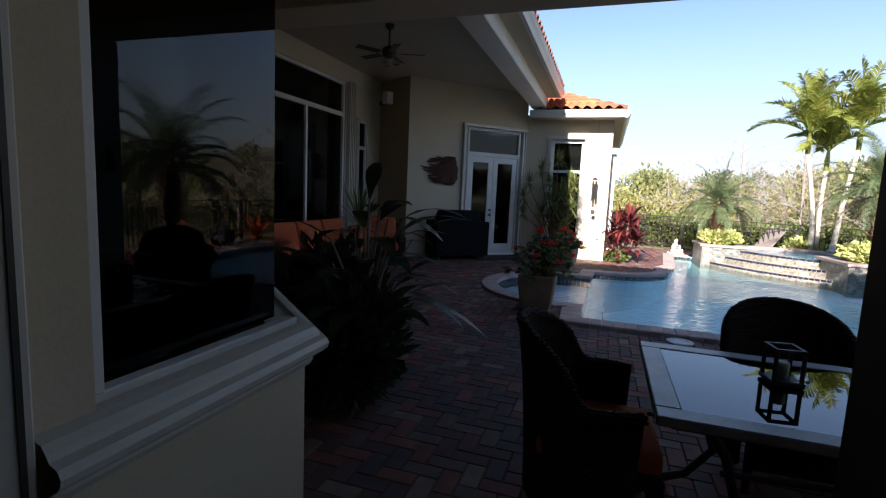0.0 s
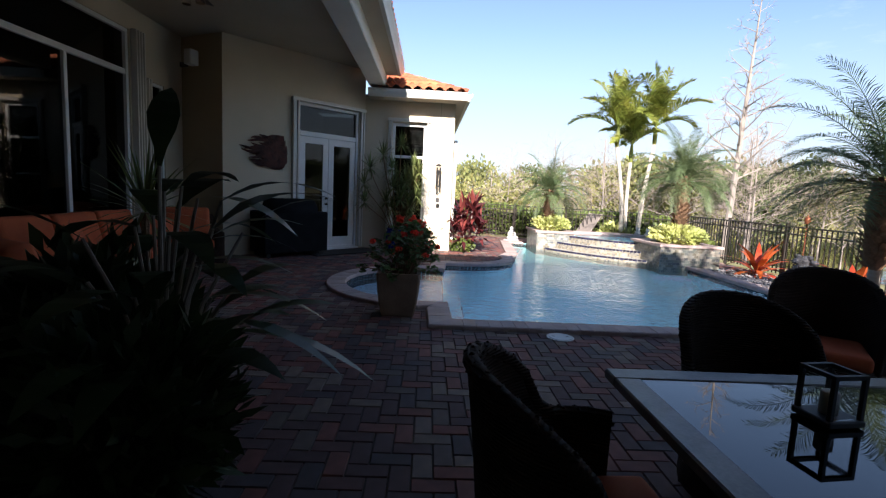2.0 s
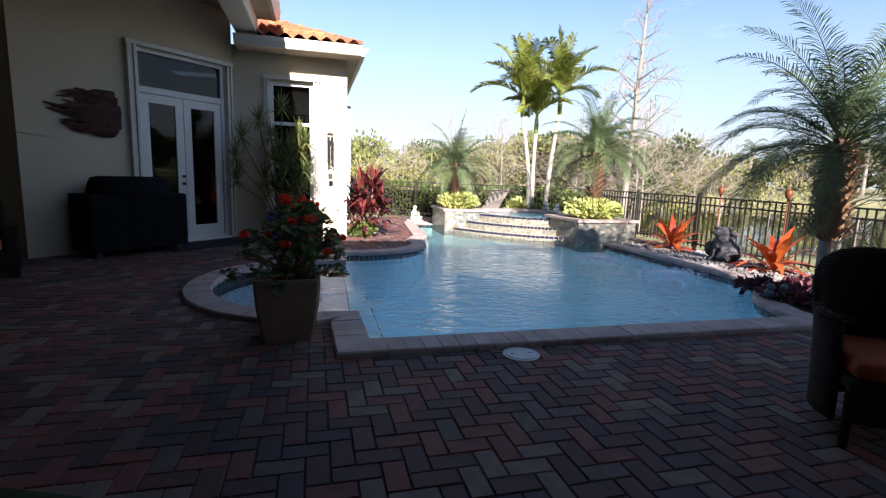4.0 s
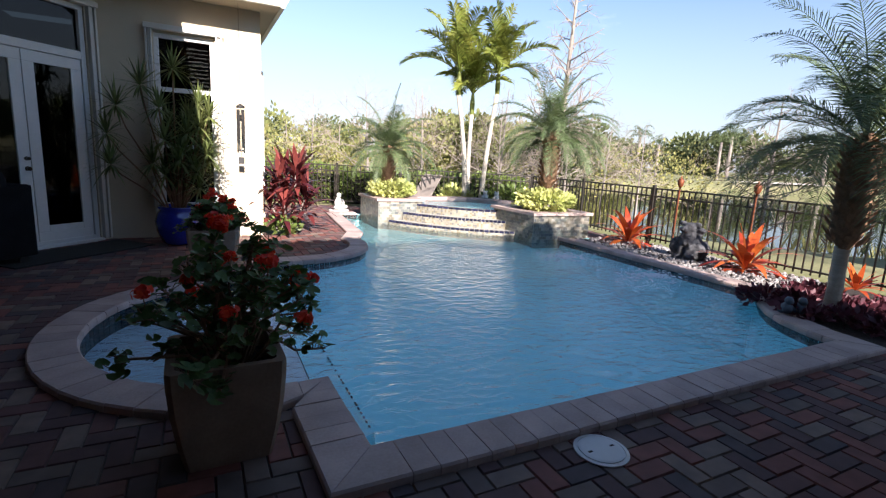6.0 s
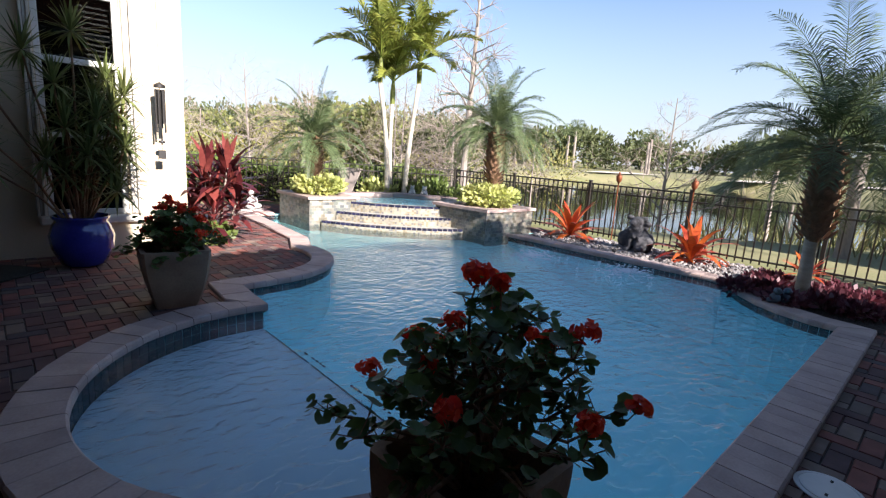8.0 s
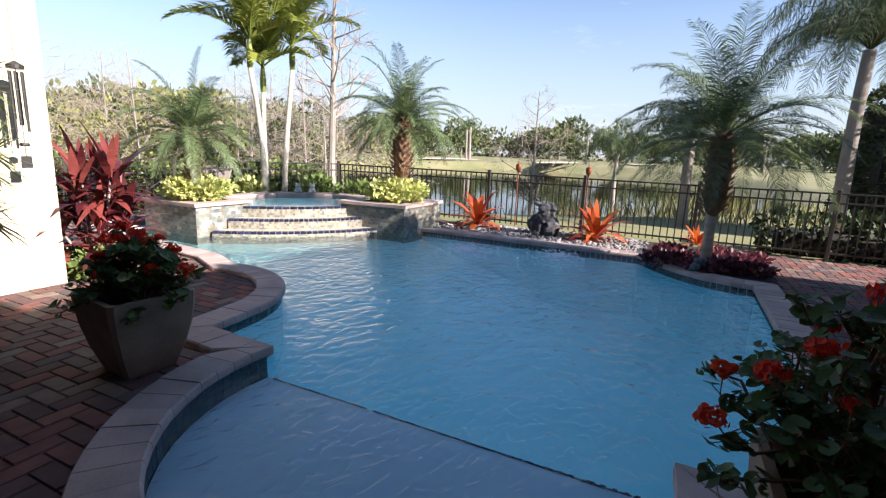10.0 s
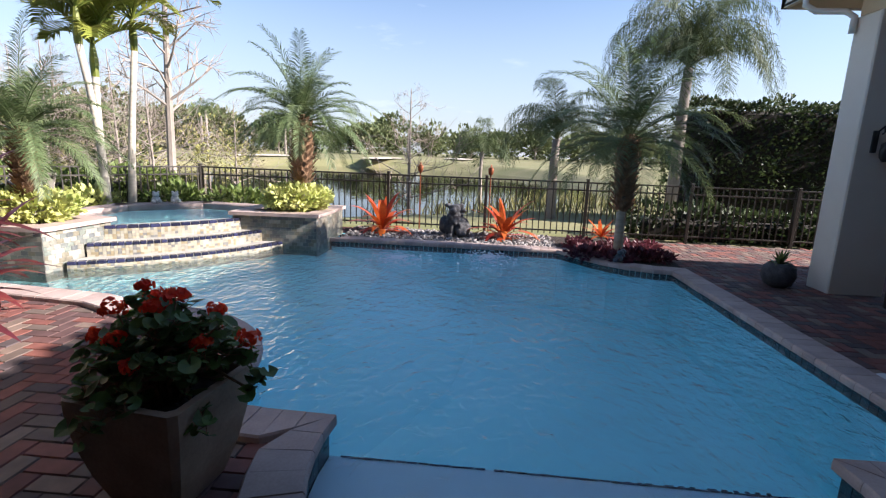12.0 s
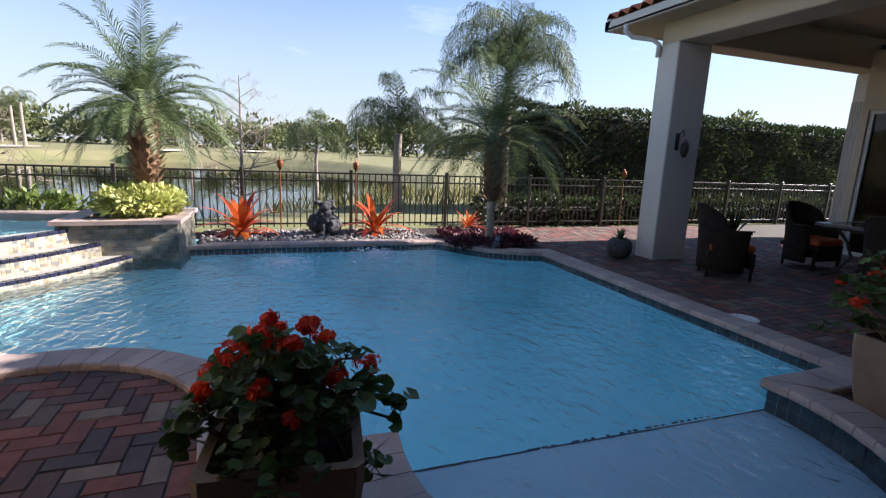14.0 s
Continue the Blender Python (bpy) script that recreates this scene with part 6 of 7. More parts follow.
# ---- wicker chairs ----
def wicker_mat(name, c1, c2):
    m = mat(name, c1, 0.8, c2, 12, 90, 0.5, 0, 0.001, spec=0.25)
    n, l = m.node_tree.nodes, m.node_tree.links
    wv = n.new("ShaderNodeTexWave")
    wv.bands_direction = "Z"
    wv.inputs["Scale"].default_value, wv.inputs["Distortion"].default_value = 28, 1.5
    bp = n.new("ShaderNodeBump")
    bp.inputs["Strength"].default_value, bp.inputs["Distance"].default_value = 0.9, 0.01
    l.new(n["Texture Coordinate"].outputs["Object"], wv.inputs["Vector"])
    l.new(wv.outputs["Fac"], bp.inputs["Height"])
    l.new(bp.outputs[0], n["Principled BSDF"].inputs["Normal"])
    return m


WICKER = wicker_mat("dark_brown_wicker", (0.055, 0.032, 0.02), (0.03, 0.018, 0.012))
RUST = mat("rust_orange_fabric", (0.50, 0.11, 0.035), 0.9, (0.40, 0.08, 0.03), 8, 220, 0.4, 0.5, 0.002)


def wicker_chair(m, label, back=0.93):
    """A barrel-backed woven armchair: the back's shell falls to the arms; faces +x."""
    t = thing("wicker_chair", label, "chair", m, "wicker chairs")
    bm = bmesh.new()
    k = 26
    inner, outer = [], []
    for i in range(k + 1):
        a = radians(-118 + 236 * i / k) + math.pi
        u = abs(2 * i / k - 1)
        dome = math.sqrt(max(0.0, 1 - (u / 0.62) ** 2))
        zt = 0.63 + (back - 0.63) * dome
        col_i, col_o = [], []
        for j in range(7):
            z = 0.1 + (zt - 0.1) * j / 6
            flare = 0.02 + 0.07 * (z / back) ** 2
            for col, r in ((col_i, 0.275 + flare), (col_o, 0.31 + flare)):
                col.append(bm.verts.new((math.cos(a) * r + 0.02, math.sin(a) * r * 0.98, z)))
        inner.append(col_i)
        outer.append(col_o)
    for i in range(k):
        for j in range(6):
            bm.faces.new((inner[i][j], inner[i][j + 1], inner[i + 1][j + 1], inner[i + 1][j]))
            bm.faces.new((outer[i][j], outer[i + 1][j], outer[i + 1][j + 1], outer[i][j + 1]))
        bm.faces.new((inner[i][6], outer[i][6], outer[i + 1][6], inner[i + 1][6]))
        bm.faces.new((inner[i][0], inner[i + 1][0], outer[i + 1][0], outer[i][0]))
    for i in (0, k):
        for j in range(6):
            bm.faces.new((inner[i][j], outer[i][j], outer[i][j + 1], inner[i][j + 1]))
    bmesh.ops.recalc_face_normals(bm, faces=bm.faces[:])
    rim_pts = [(inner[i][6].co + outer[i][6].co) / 2 for i in range(k + 1)]
    part("backrest", bm, WICKER, t, "", True)
    bm = bmesh.new()
    tube(bm, rim_pts, 0.026, 8)
    strand = bmesh.new()
    for q in range(len(rim_pts) * 6):
        f = q / 6
        i = min(len(rim_pts) - 2, int(f))
        p = rim_pts[i].lerp(rim_pts[i + 1], f - i)
        d = (rim_pts[i + 1] - rim_pts[i]).normalized()
        s = d.orthogonal().normalized()
        s.rotate(Matrix.Rotation(q * 1.1, 3, d))
        bmesh.ops.create_icosphere(strand, subdivisions=1, radius=0.011, matrix=Matrix.Translation(p + s * 0.02))
    part("rim", bm, WICKER, t, "braided wicker rim", True)
    part("rim_braid", strand, WICKER, t)
    part("seat", one_box(-0.26, 0.30, -0.27, 0.27, 0.30, 0.36, 0.02, None, 2), WICKER, t)
    part("apron", one_box(0.26, 0.30, -0.26, 0.26, 0.14, 0.30, 0.01), WICKER, t)
    part("cushion", one_box(-0.24, 0.29, -0.25, 0.25, 0.36, 0.46, 0.035, None, 3), RUST, t, "rust orange seat cushion", True)
    for lx, ly in ((0.27, 0.25), (0.27, -0.25), (-0.22, 0.2), (-0.22, -0.2)):
        part("leg", tube(bmesh.new(), [(lx, ly, 0.0), (lx, ly, 0.3)], [0.02, 0.026], 8), WICKER, t)
    return t


wicker_chair(pose(-0.12, 2.0, 0, 0, 0, 2), "dark wicker barrel armchair with a rust orange cushion at the table")
wicker_chair(pose(0.92, 2.74, 0, 0, 0, -88), "dark wicker barrel armchair with a rust orange cushion at the table")
wicker_chair(pose(2.2, 3.95, 0, 0, 0, -125), "dark wicker barrel armchair with a rust cushion near the column")
wicker_chair(pose(2.4, 2.0, 0, 0, 0, 178), "dark wicker barrel armchair with a rust cushion at the table")


# ---- seating by the sliding doors ----
def sofa(name, m, width, seats, label, category):
    t = thing(name, label, category, m)
    h = width / 2
    part("base", one_box(-0.4, 0.42, -h, h, 0.08, 0.30, 0.03, None, 2), WICKER, t)
    part("back_frame", one_box(-0.46, -0.34, -h, h, 0.08, 0.80, 0.04, None, 2), WICKER, t)
    for s in (-1, 1):
        part("arm", one_box(-0.44, 0.42, s * h - 0.07, s * h + 0.07, 0.08, 0.58, 0.04, None, 2), WICKER, t)
    for i in range(seats):
        a, b = -h + 0.07 + (width - 0.14) * i / seats, -h + 0.07 + (width - 0.14) * (i + 1) / seats
        part("seat_cushion", one_box(-0.32, 0.44, a + 0.01, b - 0.01, 0.30, 0.45, 0.05, None, 3), RUST, t, "rust orange seat cushion", True)
        part("back_cushion", one_box(-0.1, 0.1, a + 0.01, b - 0.01, -0.24, 0.24, 0.07, pose(-0.25, 0, 0.68, 0, -14, 0), 3), RUST, t, "rust orange back cushion", True)
    for lx in (-0.38, 0.36):
        for s in (-1, 1):
            part("leg", one_box(lx - 0.03, lx + 0.03, s * h - 0.05, s * h + 0.05, 0.0, 0.08), WICKER, t)
    return t


sofa("outdoor_sofa", pose(-4.55, 6.55, 0, 0, 0, 0), 2.3, 3, "dark wicker sofa with rust orange cushions by the glass", "sofa")
sofa("outdoor_armchair", pose(-3.4, 4.3, 0, 0, 0, 62), 0.9, 1, "dark wicker armchair with rust orange cushions", "armchair")
sofa("outdoor_armchair", pose(-4.45, 8.55, 0, 0, 0, -60), 0.85, 1, "dark wicker armchair with rust orange cushions", "armchair")
for x, y, r in ((-4.25, 5.8, 20), (-4.25, 7.35, -25)):
    bm = one_box(-0.07, 0.07, -0.21, 0.21, -0.2, 0.2, 0.065, None, 3)
    o = tagged(part("throw_pillow", bm, RUST, None, "", True), "plump orange throw pillow leaning on the sofa", "pillow", "sofa pillows")
    o.matrix_world = pose(x, y, 0.645, 0, -22, r)

# ---- covered grill ----
VINYL = mat("black_vinyl_cover", (0.008, 0.008, 0.009), 0.85, (0.014, 0.014, 0.015), 5, 60, 0.5, 0.3, 0.006, spec=0.05)
gr = thing("grill", "barbecue grill under a black vinyl cover by the wall", "grill", pose(-3.27, 10.12, 0, 0, 0, 45))
bm = bmesh.new()
box(bm, -0.66, 0.66, -0.3, 0.3, 0.09, 0.86, 0.03, None, 2)
part("cover_skirt", bm, VINYL, gr)
bm = bmesh.new()
prof = [(-0.3, 0.84), (-0.29, 0.95), (-0.2, 1.06), (0.0, 1.1), (0.2, 1.07), (0.29, 0.95), (0.3, 0.84)]
ends = [[bm.verts.new((x, y * s, 0.84 + (z - 0.84) * s)) for y, z in prof] for x, s in ((-0.48, 0.7), (-0.42, 1), (0.42, 1), (0.48, 0.7))]
for a, b in zip(ends, ends[1:]):
    for i in range(len(prof) - 1):
        bm.faces.new((a[i], a[i + 1], b[i + 1], b[i]))
bm.faces.new(ends[0])
bm.faces.new(list(reversed(ends[-1])))
bmesh.ops.recalc_face_normals(bm, faces=bm.faces[:])
part("cover_hood", bm, VINYL, gr, "", True)
for x in (-0.55, 0.55):
    for y in (-0.22, 0.22):
        part("caster", lathe(bmesh.new(), [(0.045, -0.015), (0.045, 0.015)], 14, pose(x, y, 0.045, 90, 0, 0)), IRON, gr)

# ---- wall art: a ragged metal piece of swept strands ----
COPPER = mat("burnished_copper", (0.16, 0.045, 0.03), 0.6, (0.06, 0.025, 0.02), 9, 60, 0.7, 0.3, 0.004, metal=0.1)
rng = random.Random(301)
m, _ = along(D0, D1)
art = thing("wall_art", "ragged copper-red metal wall sculpture on the stucco", "wall art", m @ pose(DL - 2.3, 0, 1.6))
for k in range(44):
    bm = bmesh.new()
    v = rng.uniform(-1, 1)
    z = 1.97 + 0.3 * v
    right = DL - 1.93 - 0.12 * v * v + rng.uniform(-0.05, 0.03)
    length = rng.uniform(0.45, 1.0) * (1 - 0.35 * abs(v))
    y = -rng.uniform(0.02, 0.07)
    pts, n_p = [], 8
    rows = []
    for i in range(n_p + 1):
        u = i / n_p
        wz = 0.035 * math.sin(u * 7 + k) * u
        w = 0.05 * (1 - u) ** 0.6 + 0.006
        rows.append((bm.verts.new((right - length * u, y - 0.02 * math.sin(u * 5 + k), z + wz - w)), bm.verts.new((right - length * u, y - 0.02 * math.sin(u * 5 + k + 0.5), z + wz + w))))
    for a, b in zip(rows, rows[1:]):
        bm.faces.new((a[0], a[1], b[1], b[0]))
    bmesh.ops.solidify(bm, geom=bm.faces[:], thickness=0.004)
    bmesh.ops.translate(bm, vec=(-(DL - 2.3), 0, -1.6), verts=bm.verts[:])
    part("strand", bm, COPPER, art)

# ---- ceiling fan and speaker ----
fan = thing("ceiling_fan", "dark bronze ceiling fan with lamp cups over the seating", "ceiling fan", pose(-3.42, 6.57, 0))
part("down_rod", tube(bmesh.new(), [(0, 0, 3.62), (0, 0, 3.96)], 0.014, 8), IRON, fan)
part("canopy", lathe(bmesh.new(), [(0.02, 3.87), (0.06, 3.9), (0.07, 3.95)], 18), IRON, fan, "", True)
part("motor", lathe(bmesh.new(), [(0.03, 3.46), (0.09, 3.48), (0.11, 3.54), (0.10, 3.6), (0.04, 3.64)], 22), IRON, fan, "", True)
FAN_WOOD = mat("dark_fan_blade", (0.05, 0.03, 0.02), 0.5, (0.03, 0.018, 0.012), 3, 40, 0.5, 0.1, 0.001)
for k in range(5):
    bm = bmesh.new()
    box(bm, 0.16, 0.54, -0.055, 0.055, -0.004, 0.004, 0.003)
    part("blade", bm, FAN_WOOD, fan).matrix_world = pose(-3.42, 6.57, 3.53, 10, 0, 72 * k + 20)
for k in range(3):
    a = radians(120 * k + 15)
    bm = lathe(bmesh.new(), [(0.02, 0.07), (0.045, 0.03), (0.055, 0.0), (0.05, -0.02)], 14, pose(math.cos(a) * 0.11, math.sin(a) * 0.11, 3.39))
    part("lamp_cup", bm, LAMP_GLASS, fan)
sp = thing("wall_speaker", "small white speaker box high on the wall", "speaker", pose(-4.86, 9.72, 3.5, 0, 0, -20))
part("cabinet", one_box(-0.08, 0.08, -0.16, 0.02, -0.14, 0.12, 0.02, None, 2), WHITE, sp)
part("grille", one_box(-0.065, 0.065, -0.168, -0.161, -0.12, 0.1, 0.003), ALU, sp)

# ---- tall potted foliage by the nook ----
DARK_POT = mat("dark_glazed_pot", (0.02, 0.022, 0.028), 0.25, (0.04, 0.04, 0.045), 5, 40, 0.5, 0.05, 0.002)
pt = thing("glazed_pot", "dark glazed pot standing beside the nook", "plant pot", pose(-1.76, 2.8, 0))
part("body", lathe(bmesh.new(), [(0.14, 0.0), (0.2, 0.05), (0.25, 0.25), (0.24, 0.38), (0.26, 0.42), (0.23, 0.42), (0.21, 0.36)], 28), DARK_POT, pt, "", True)
part("soil", lathe(bmesh.new(), [(0.21, 0.345), (0.21, 0.37)], 20), SOIL, pt)
rng = random.Random(311)
fo = thing("broadleaf_plant", "tall dark broad-leaved plant growing in a glazed pot", "houseplant", pose(-1.76, 2.8, 0.36))
bm = bmesh.new()
stm = bmesh.new()
for k in range(44):
    a = k * 2.39996
    h = rng.uniform(0.25, 1.1)
    r = rng.uniform(0.1, 0.35)
    tip = Vector((math.cos(a) * r, math.sin(a) * r, h))
    tube(stm, [(tip.x * 0.1, tip.y * 0.1, 0), (tip.x * 0.5, tip.y * 0.5, h * 0.6), tip], [0.012, 0.01, 0.007], 6)
    d = Vector((math.cos(a), math.sin(a), rng.uniform(0.1, 1.2)))
    blade(bm, tip, d, (0, 0, 1), rng.uniform(0.35, 0.6), rng.uniform(0.11, 0.17), 0.9, 6, 0, 0.25, 0.4)
for a, h, ln in ((-0.25, 0.42, 0.75), (-0.05, 0.35, 0.85), (0.25, 0.5, 0.6), (0.6, 0.75, 0.55), (1.0, 0.8, 0.5)):
    d = Vector((math.cos(a), math.sin(a), 0.35))
    blade(bm, (math.cos(a) * 0.15, math.sin(a) * 0.15, h), d, (0, 0, 1), ln, 0.085, 1.0, 8, 0, 0.3, 0.5)
part("stem", stm, BARK_GRAY, fo)
part("leaves", bm, LEAF_BROAD, fo)
rosette("spiky_plant", "fine spiky plant beside the broad-leaved plant", "houseplant", (-2.1, 3.3, 0.0), 60, 0.4, 0.018, LEAF_DRACAENA, 313, -20, 85, 0.4, 1.2, 3)
shrub("fern_plant", "dark bushy fern on the patio by the nook", "houseplant", (-1.78, 2.6, 0.0), (0.36, 0.4, 0.42), 2000, 0.14, LEAF_BROAD, 312, 0.35)
shrub("fern_plant", "dark bushy fern on the patio by the nook", "houseplant", (-2.15, 3.0, 0.0), (0.45, 0.42, 0.5), 2200, 0.15, LEAF_BROAD, 314, 0.4)

# ---- small things round the pool ----
lid = thing("skimmer_lid", "round white skimmer lid set in the pavers", "skimmer lid", pose(0.745, 5.33, 0.0))
part("ring", lathe(bmesh.new(), [(0.0, 0.002), (0.135, 0.002), (0.135, 0.007), (0.118, 0.009), (0.116, 0.006), (0.0, 0.006)], 36, None, False), WHITE, lid)
part("disc", lathe(bmesh.new(), [(0.112, 0.004), (0.112, 0.011), (0.1, 0.013), (0.0001, 0.013)], 36), WHITE, lid)
for s in (-1, 1):
    part("finger_slot", one_box(s * 0.07 - 0.012, s * 0.07 + 0.012, -0.006, 0.006, 0.0131, 0.0142), RUBBER, lid)

ch = thing("wind_chime", "dark metal wind chime hanging under the eave", "wind chime", pose(-0.42, 11.62, 0))
part("cord", tube(bmesh.new(), [(0, 0, 1.95), (0, 0, 3.33)], 0.002, 5), IRON, ch)
part("top_disc", lathe(bmesh.new(), [(0.06, 1.92), (0.06, 1.95), (0.01, 1.98)], 16), IRON, ch)
for k in range(6):
    a = k * math.pi / 3
    part("pipe", tube(bmesh.new(), [(0.045 * math.cos(a), 0.045 * math.sin(a), 1.42 + 0.05 * (k % 3)), (0.045 * math.cos(a), 0.045 * math.sin(a), 1.9)], 0.011, 8), IRON, ch)
part("striker", lathe(bmesh.new(), [(0.03, 1.3), (0.035, 1.31), (0.03, 1.33)], 14), IRON, ch)
part("sail", one_box(-0.04, 0.04, -0.003, 0.003, 1.12, 1.22, 0.002), IRON, ch)
part("striker_cord", tube(bmesh.new(), [(0, 0, 1.2), (0, 0, 1.93)], 0.003, 5), IRON, ch)

WEATHER_STONE = mat("dark_carved_stone", (0.10, 0.10, 0.105), 0.8, (0.04, 0.04, 0.045), 9, 60, 0.7, 0.9, 0.015)
PALE_STONE = mat("pale_cast_statue", (0.58, 0.56, 0.52), 0.85, (0.42, 0.40, 0.37), 8, 60, 0.6, 0.5, 0.006)


def blob(bm, c, r, rough, seed, n=2):
    g = bmesh.ops.create_icosphere(bm, subdivisions=n, radius=1.0)
    for v in g["verts"]:
        k = 1 + rough * noise.noise(v.co * 2.2 + Vector((seed, 0, 0)))
        v.co = Vector(c) + Vector((v.co.x * r[0], v.co.y * r[1], v.co.z * r[2])) * k


bm = bmesh.new()
GARGOYLE = (((0.04, -0.13, 0.17), (0.19, 0.17, 0.18)), ((0.0, 0.0, 0.30), (0.14, 0.13, 0.17)), ((-0.08, 0.05, 0.14), (0.05, 0.05, 0.15)), ((-0.12, 0.08, 0.03), (0.08, 0.06, 0.04)),
            ((0.10, 0.07, 0.14), (0.05, 0.05, 0.15)), ((-0.04, 0.17, 0.2), (0.06, 0.09, 0.13)), ((0.12, 0.15, 0.22), (0.05, 0.1, 0.15)), ((-0.03, -0.01, 0.50), (0.10, 0.10, 0.09)),
            ((-0.12, 0.03, 0.48), (0.07, 0.06, 0.045)), ((0.0, 0.11, 0.56), (0.03, 0.06, 0.04)), ((0.0, -0.12, 0.56), (0.03, 0.06, 0.045)), ((0.05, -0.16, 0.47), (0.06, 0.07, 0.05)),
            ((-0.14, -0.12, 0.07), (0.09, 0.08, 0.07)), ((0.06, -0.06, 0.42), (0.07, 0.12, 0.08)))
for i, (c, r) in enumerate(GARGOYLE):
    blob(bm, c, r, 0.3, i * 3.1, 3)
o = tagged(part("gargoyle_statue", bm, WEATHER_STONE, None, "", True), "dark weathered crouching stone gargoyle in the pebble bed", "statue")
o.matrix_world = pose(5.85, 8.74, 0.0, 0, 0, 10)
weld = o.modifiers.new("weld", "REMESH")
weld.mode, weld.voxel_size, weld.use_smooth_shade = "VOXEL", 0.014, True
bm = bmesh.new()
box(bm, -0.24, 0.24, -0.16, 0.16, 0.0, 0.1, 0.02, None, 2)
SEATED = (((0, -0.02, 0.15), (0.22, 0.15, 0.07)), ((0, 0.03, 0.3), (0.11, 0.09, 0.15)), ((0.13, -0.01, 0.27), (0.05, 0.055, 0.11)), ((-0.13, -0.01, 0.27), (0.05, 0.055, 0.11)),
          ((0.0, 0.02, 0.49), (0.065, 0.07, 0.08)), ((0.17, -0.06, 0.16), (0.08, 0.07, 0.06)), ((-0.17, -0.06, 0.16), (0.08, 0.07, 0.06)))
for i, (c, r) in enumerate(SEATED):
    blob(bm, c, r, 0.12, i * 2.0, 2)
o = tagged(part("seated_statue", bm, PALE_STONE, None, "", True), "pale seated garden statue on a block at the pool end", "statue")
o.matrix_world = pose(1.85, 14.7, 0.0, 0, 0, 30) @ Matrix.Scale(0.8, 4)
SLATE = mat("blue_grey_metal", (0.09, 0.12, 0.15), 0.5, (0.05, 0.07, 0.09), 9, 60, 0.6, 0.4, 0.004)
for x, y in ((4.15, 6.33), (4.263, 6.265)):
    bm = bmesh.new()
    for i, (c, r) in enumerate((((0, 0, 0.06), (0.05, 0.06, 0.06)), ((0, -0.02, 0.14), (0.04, 0.045, 0.04)), ((-0.03, 0.03, 0.03), (0.03, 0.04, 0.03)))):
        blob(bm, c, r, 0.2, i + x * 9, 2)
    o = tagged(part("frog_figurine", bm, SLATE, None, "", True), "small blue-grey frog figure sitting on the coping", "figurine", "frog figures")
    o.matrix_world = pose(x, y, COPE_Z, 0, 0, -30)

for x, y in ((5.16, 13.76), (5.34, 13.54)):
    bm = bmesh.new()
    for i, (c, r) in enumerate((((0, 0, 0.06), (0.065, 0.07, 0.07)), ((-0.02, 0, 0.14), (0.05, 0.055, 0.05)), ((-0.05, 0.05, 0.03), (0.035, 0.035, 0.035)), ((-0.05, -0.05, 0.03), (0.035, 0.035, 0.035)), ((-0.02, 0.035, 0.185), (0.02, 0.02, 0.022)), ((-0.02, -0.035, 0.185), (0.02, 0.02, 0.022)))):
        blob(bm, c, r, 0.15, i + x * 5, 2)
    o = tagged(part("frog_figurine", bm, PALE_STONE, None, "", True), "small pale stone frog figure sitting on the spa rim", "figurine", "pale frog figures")
    o.matrix_world = pose(x, y, 0.44, 0, 0, 45)

TORCH = mat("copper_torch", (0.32, 0.10, 0.04), 0.45, (0.18, 0.06, 0.03), 12, 60, 0.5, 0.2, 0.002, metal=0.5)
for x, y in ((6.38, 9.42), (6.38, 8.12), (6.38, 2.2)):
    t = thing("garden_torch", "copper garden torch on a thin pole by the fence", "torch", pose(x, y, 0), "garden torches")
    part("pole", tube(bmesh.new(), [(0, 0, -0.05), (0, 0, 1.1)], 0.011, 8), TORCH, t)
    part("bowl", lathe(bmesh.new(), [(0.015, 1.08), (0.045, 1.12), (0.055, 1.2), (0.05, 1.21)], 16), TORCH, t, "", True)
    part("snuffer", lathe(bmesh.new(), [(0.045, 1.211), (0.03, 1.235), (0.012, 1.05), (0.012, 1.27), (0.004, 1.28)], 14), TORCH, t, "", True)

# chaise behind the spa
CANVAS = mat("taupe_sling_fabric", (0.26, 0.22, 0.19), 0.8, (0.2, 0.17, 0.145), 10, 200, 0.4, 0.3, 0.001)
cl = thing("chaise_longue", "taupe sling chaise longue with raised back behind the spa", "lounger", pose(4.05, 15.05, 0.0, 0, 0, 205))
part("seat_sling", one_box(0.0, 1.25, -0.3, 0.3, 0.34, 0.36, 0.005), CANVAS, cl)
part("back_sling", one_box(-0.72, 0.0, -0.3, 0.3, -0.01, 0.01, 0.005, pose(0, 0, 0.35, 0, 52, 0)), CANVAS, cl)
for s in (-1, 1):
    part("side_rail", tube(bmesh.new(), [(-0.45, s * 0.31, 0.33), (1.27, s * 0.31, 0.33)], 0.016, 8), IRON, cl)
    for lx in (-0.35, 1.1):
        part("leg", tube(bmesh.new(), [(lx, s * 0.31, 0.0), (lx, s * 0.31, 0.33)], 0.016, 8), IRON, cl)

# stone ball pot with an agave near the column; foliage pot behind a chair
bp_ = thing("stone_pot", "round mossy stone pot near the column", "plant pot", pose(3.42, 4.62, 0))
part("body", lathe(bmesh.new(), [(0.08, 0.0), (0.15, 0.04), (0.19, 0.14), (0.17, 0.25), (0.12, 0.3), (0.1, 0.29), (0.1, 0.26)], 24), WEATHER_STONE, bp_, "", True)
part("soil", lathe(bmesh.new(), [(0.1, 0.25), (0.1, 0.268)], 16), SOIL, bp_)
rosette("agave_plant", "small grey-green spiky agave in a stone pot", "succulent", (3.42, 4.62, 0.26), 26, 0.22, 0.04, LEAF_DRACAENA, 331, 5, 80, 0.3)
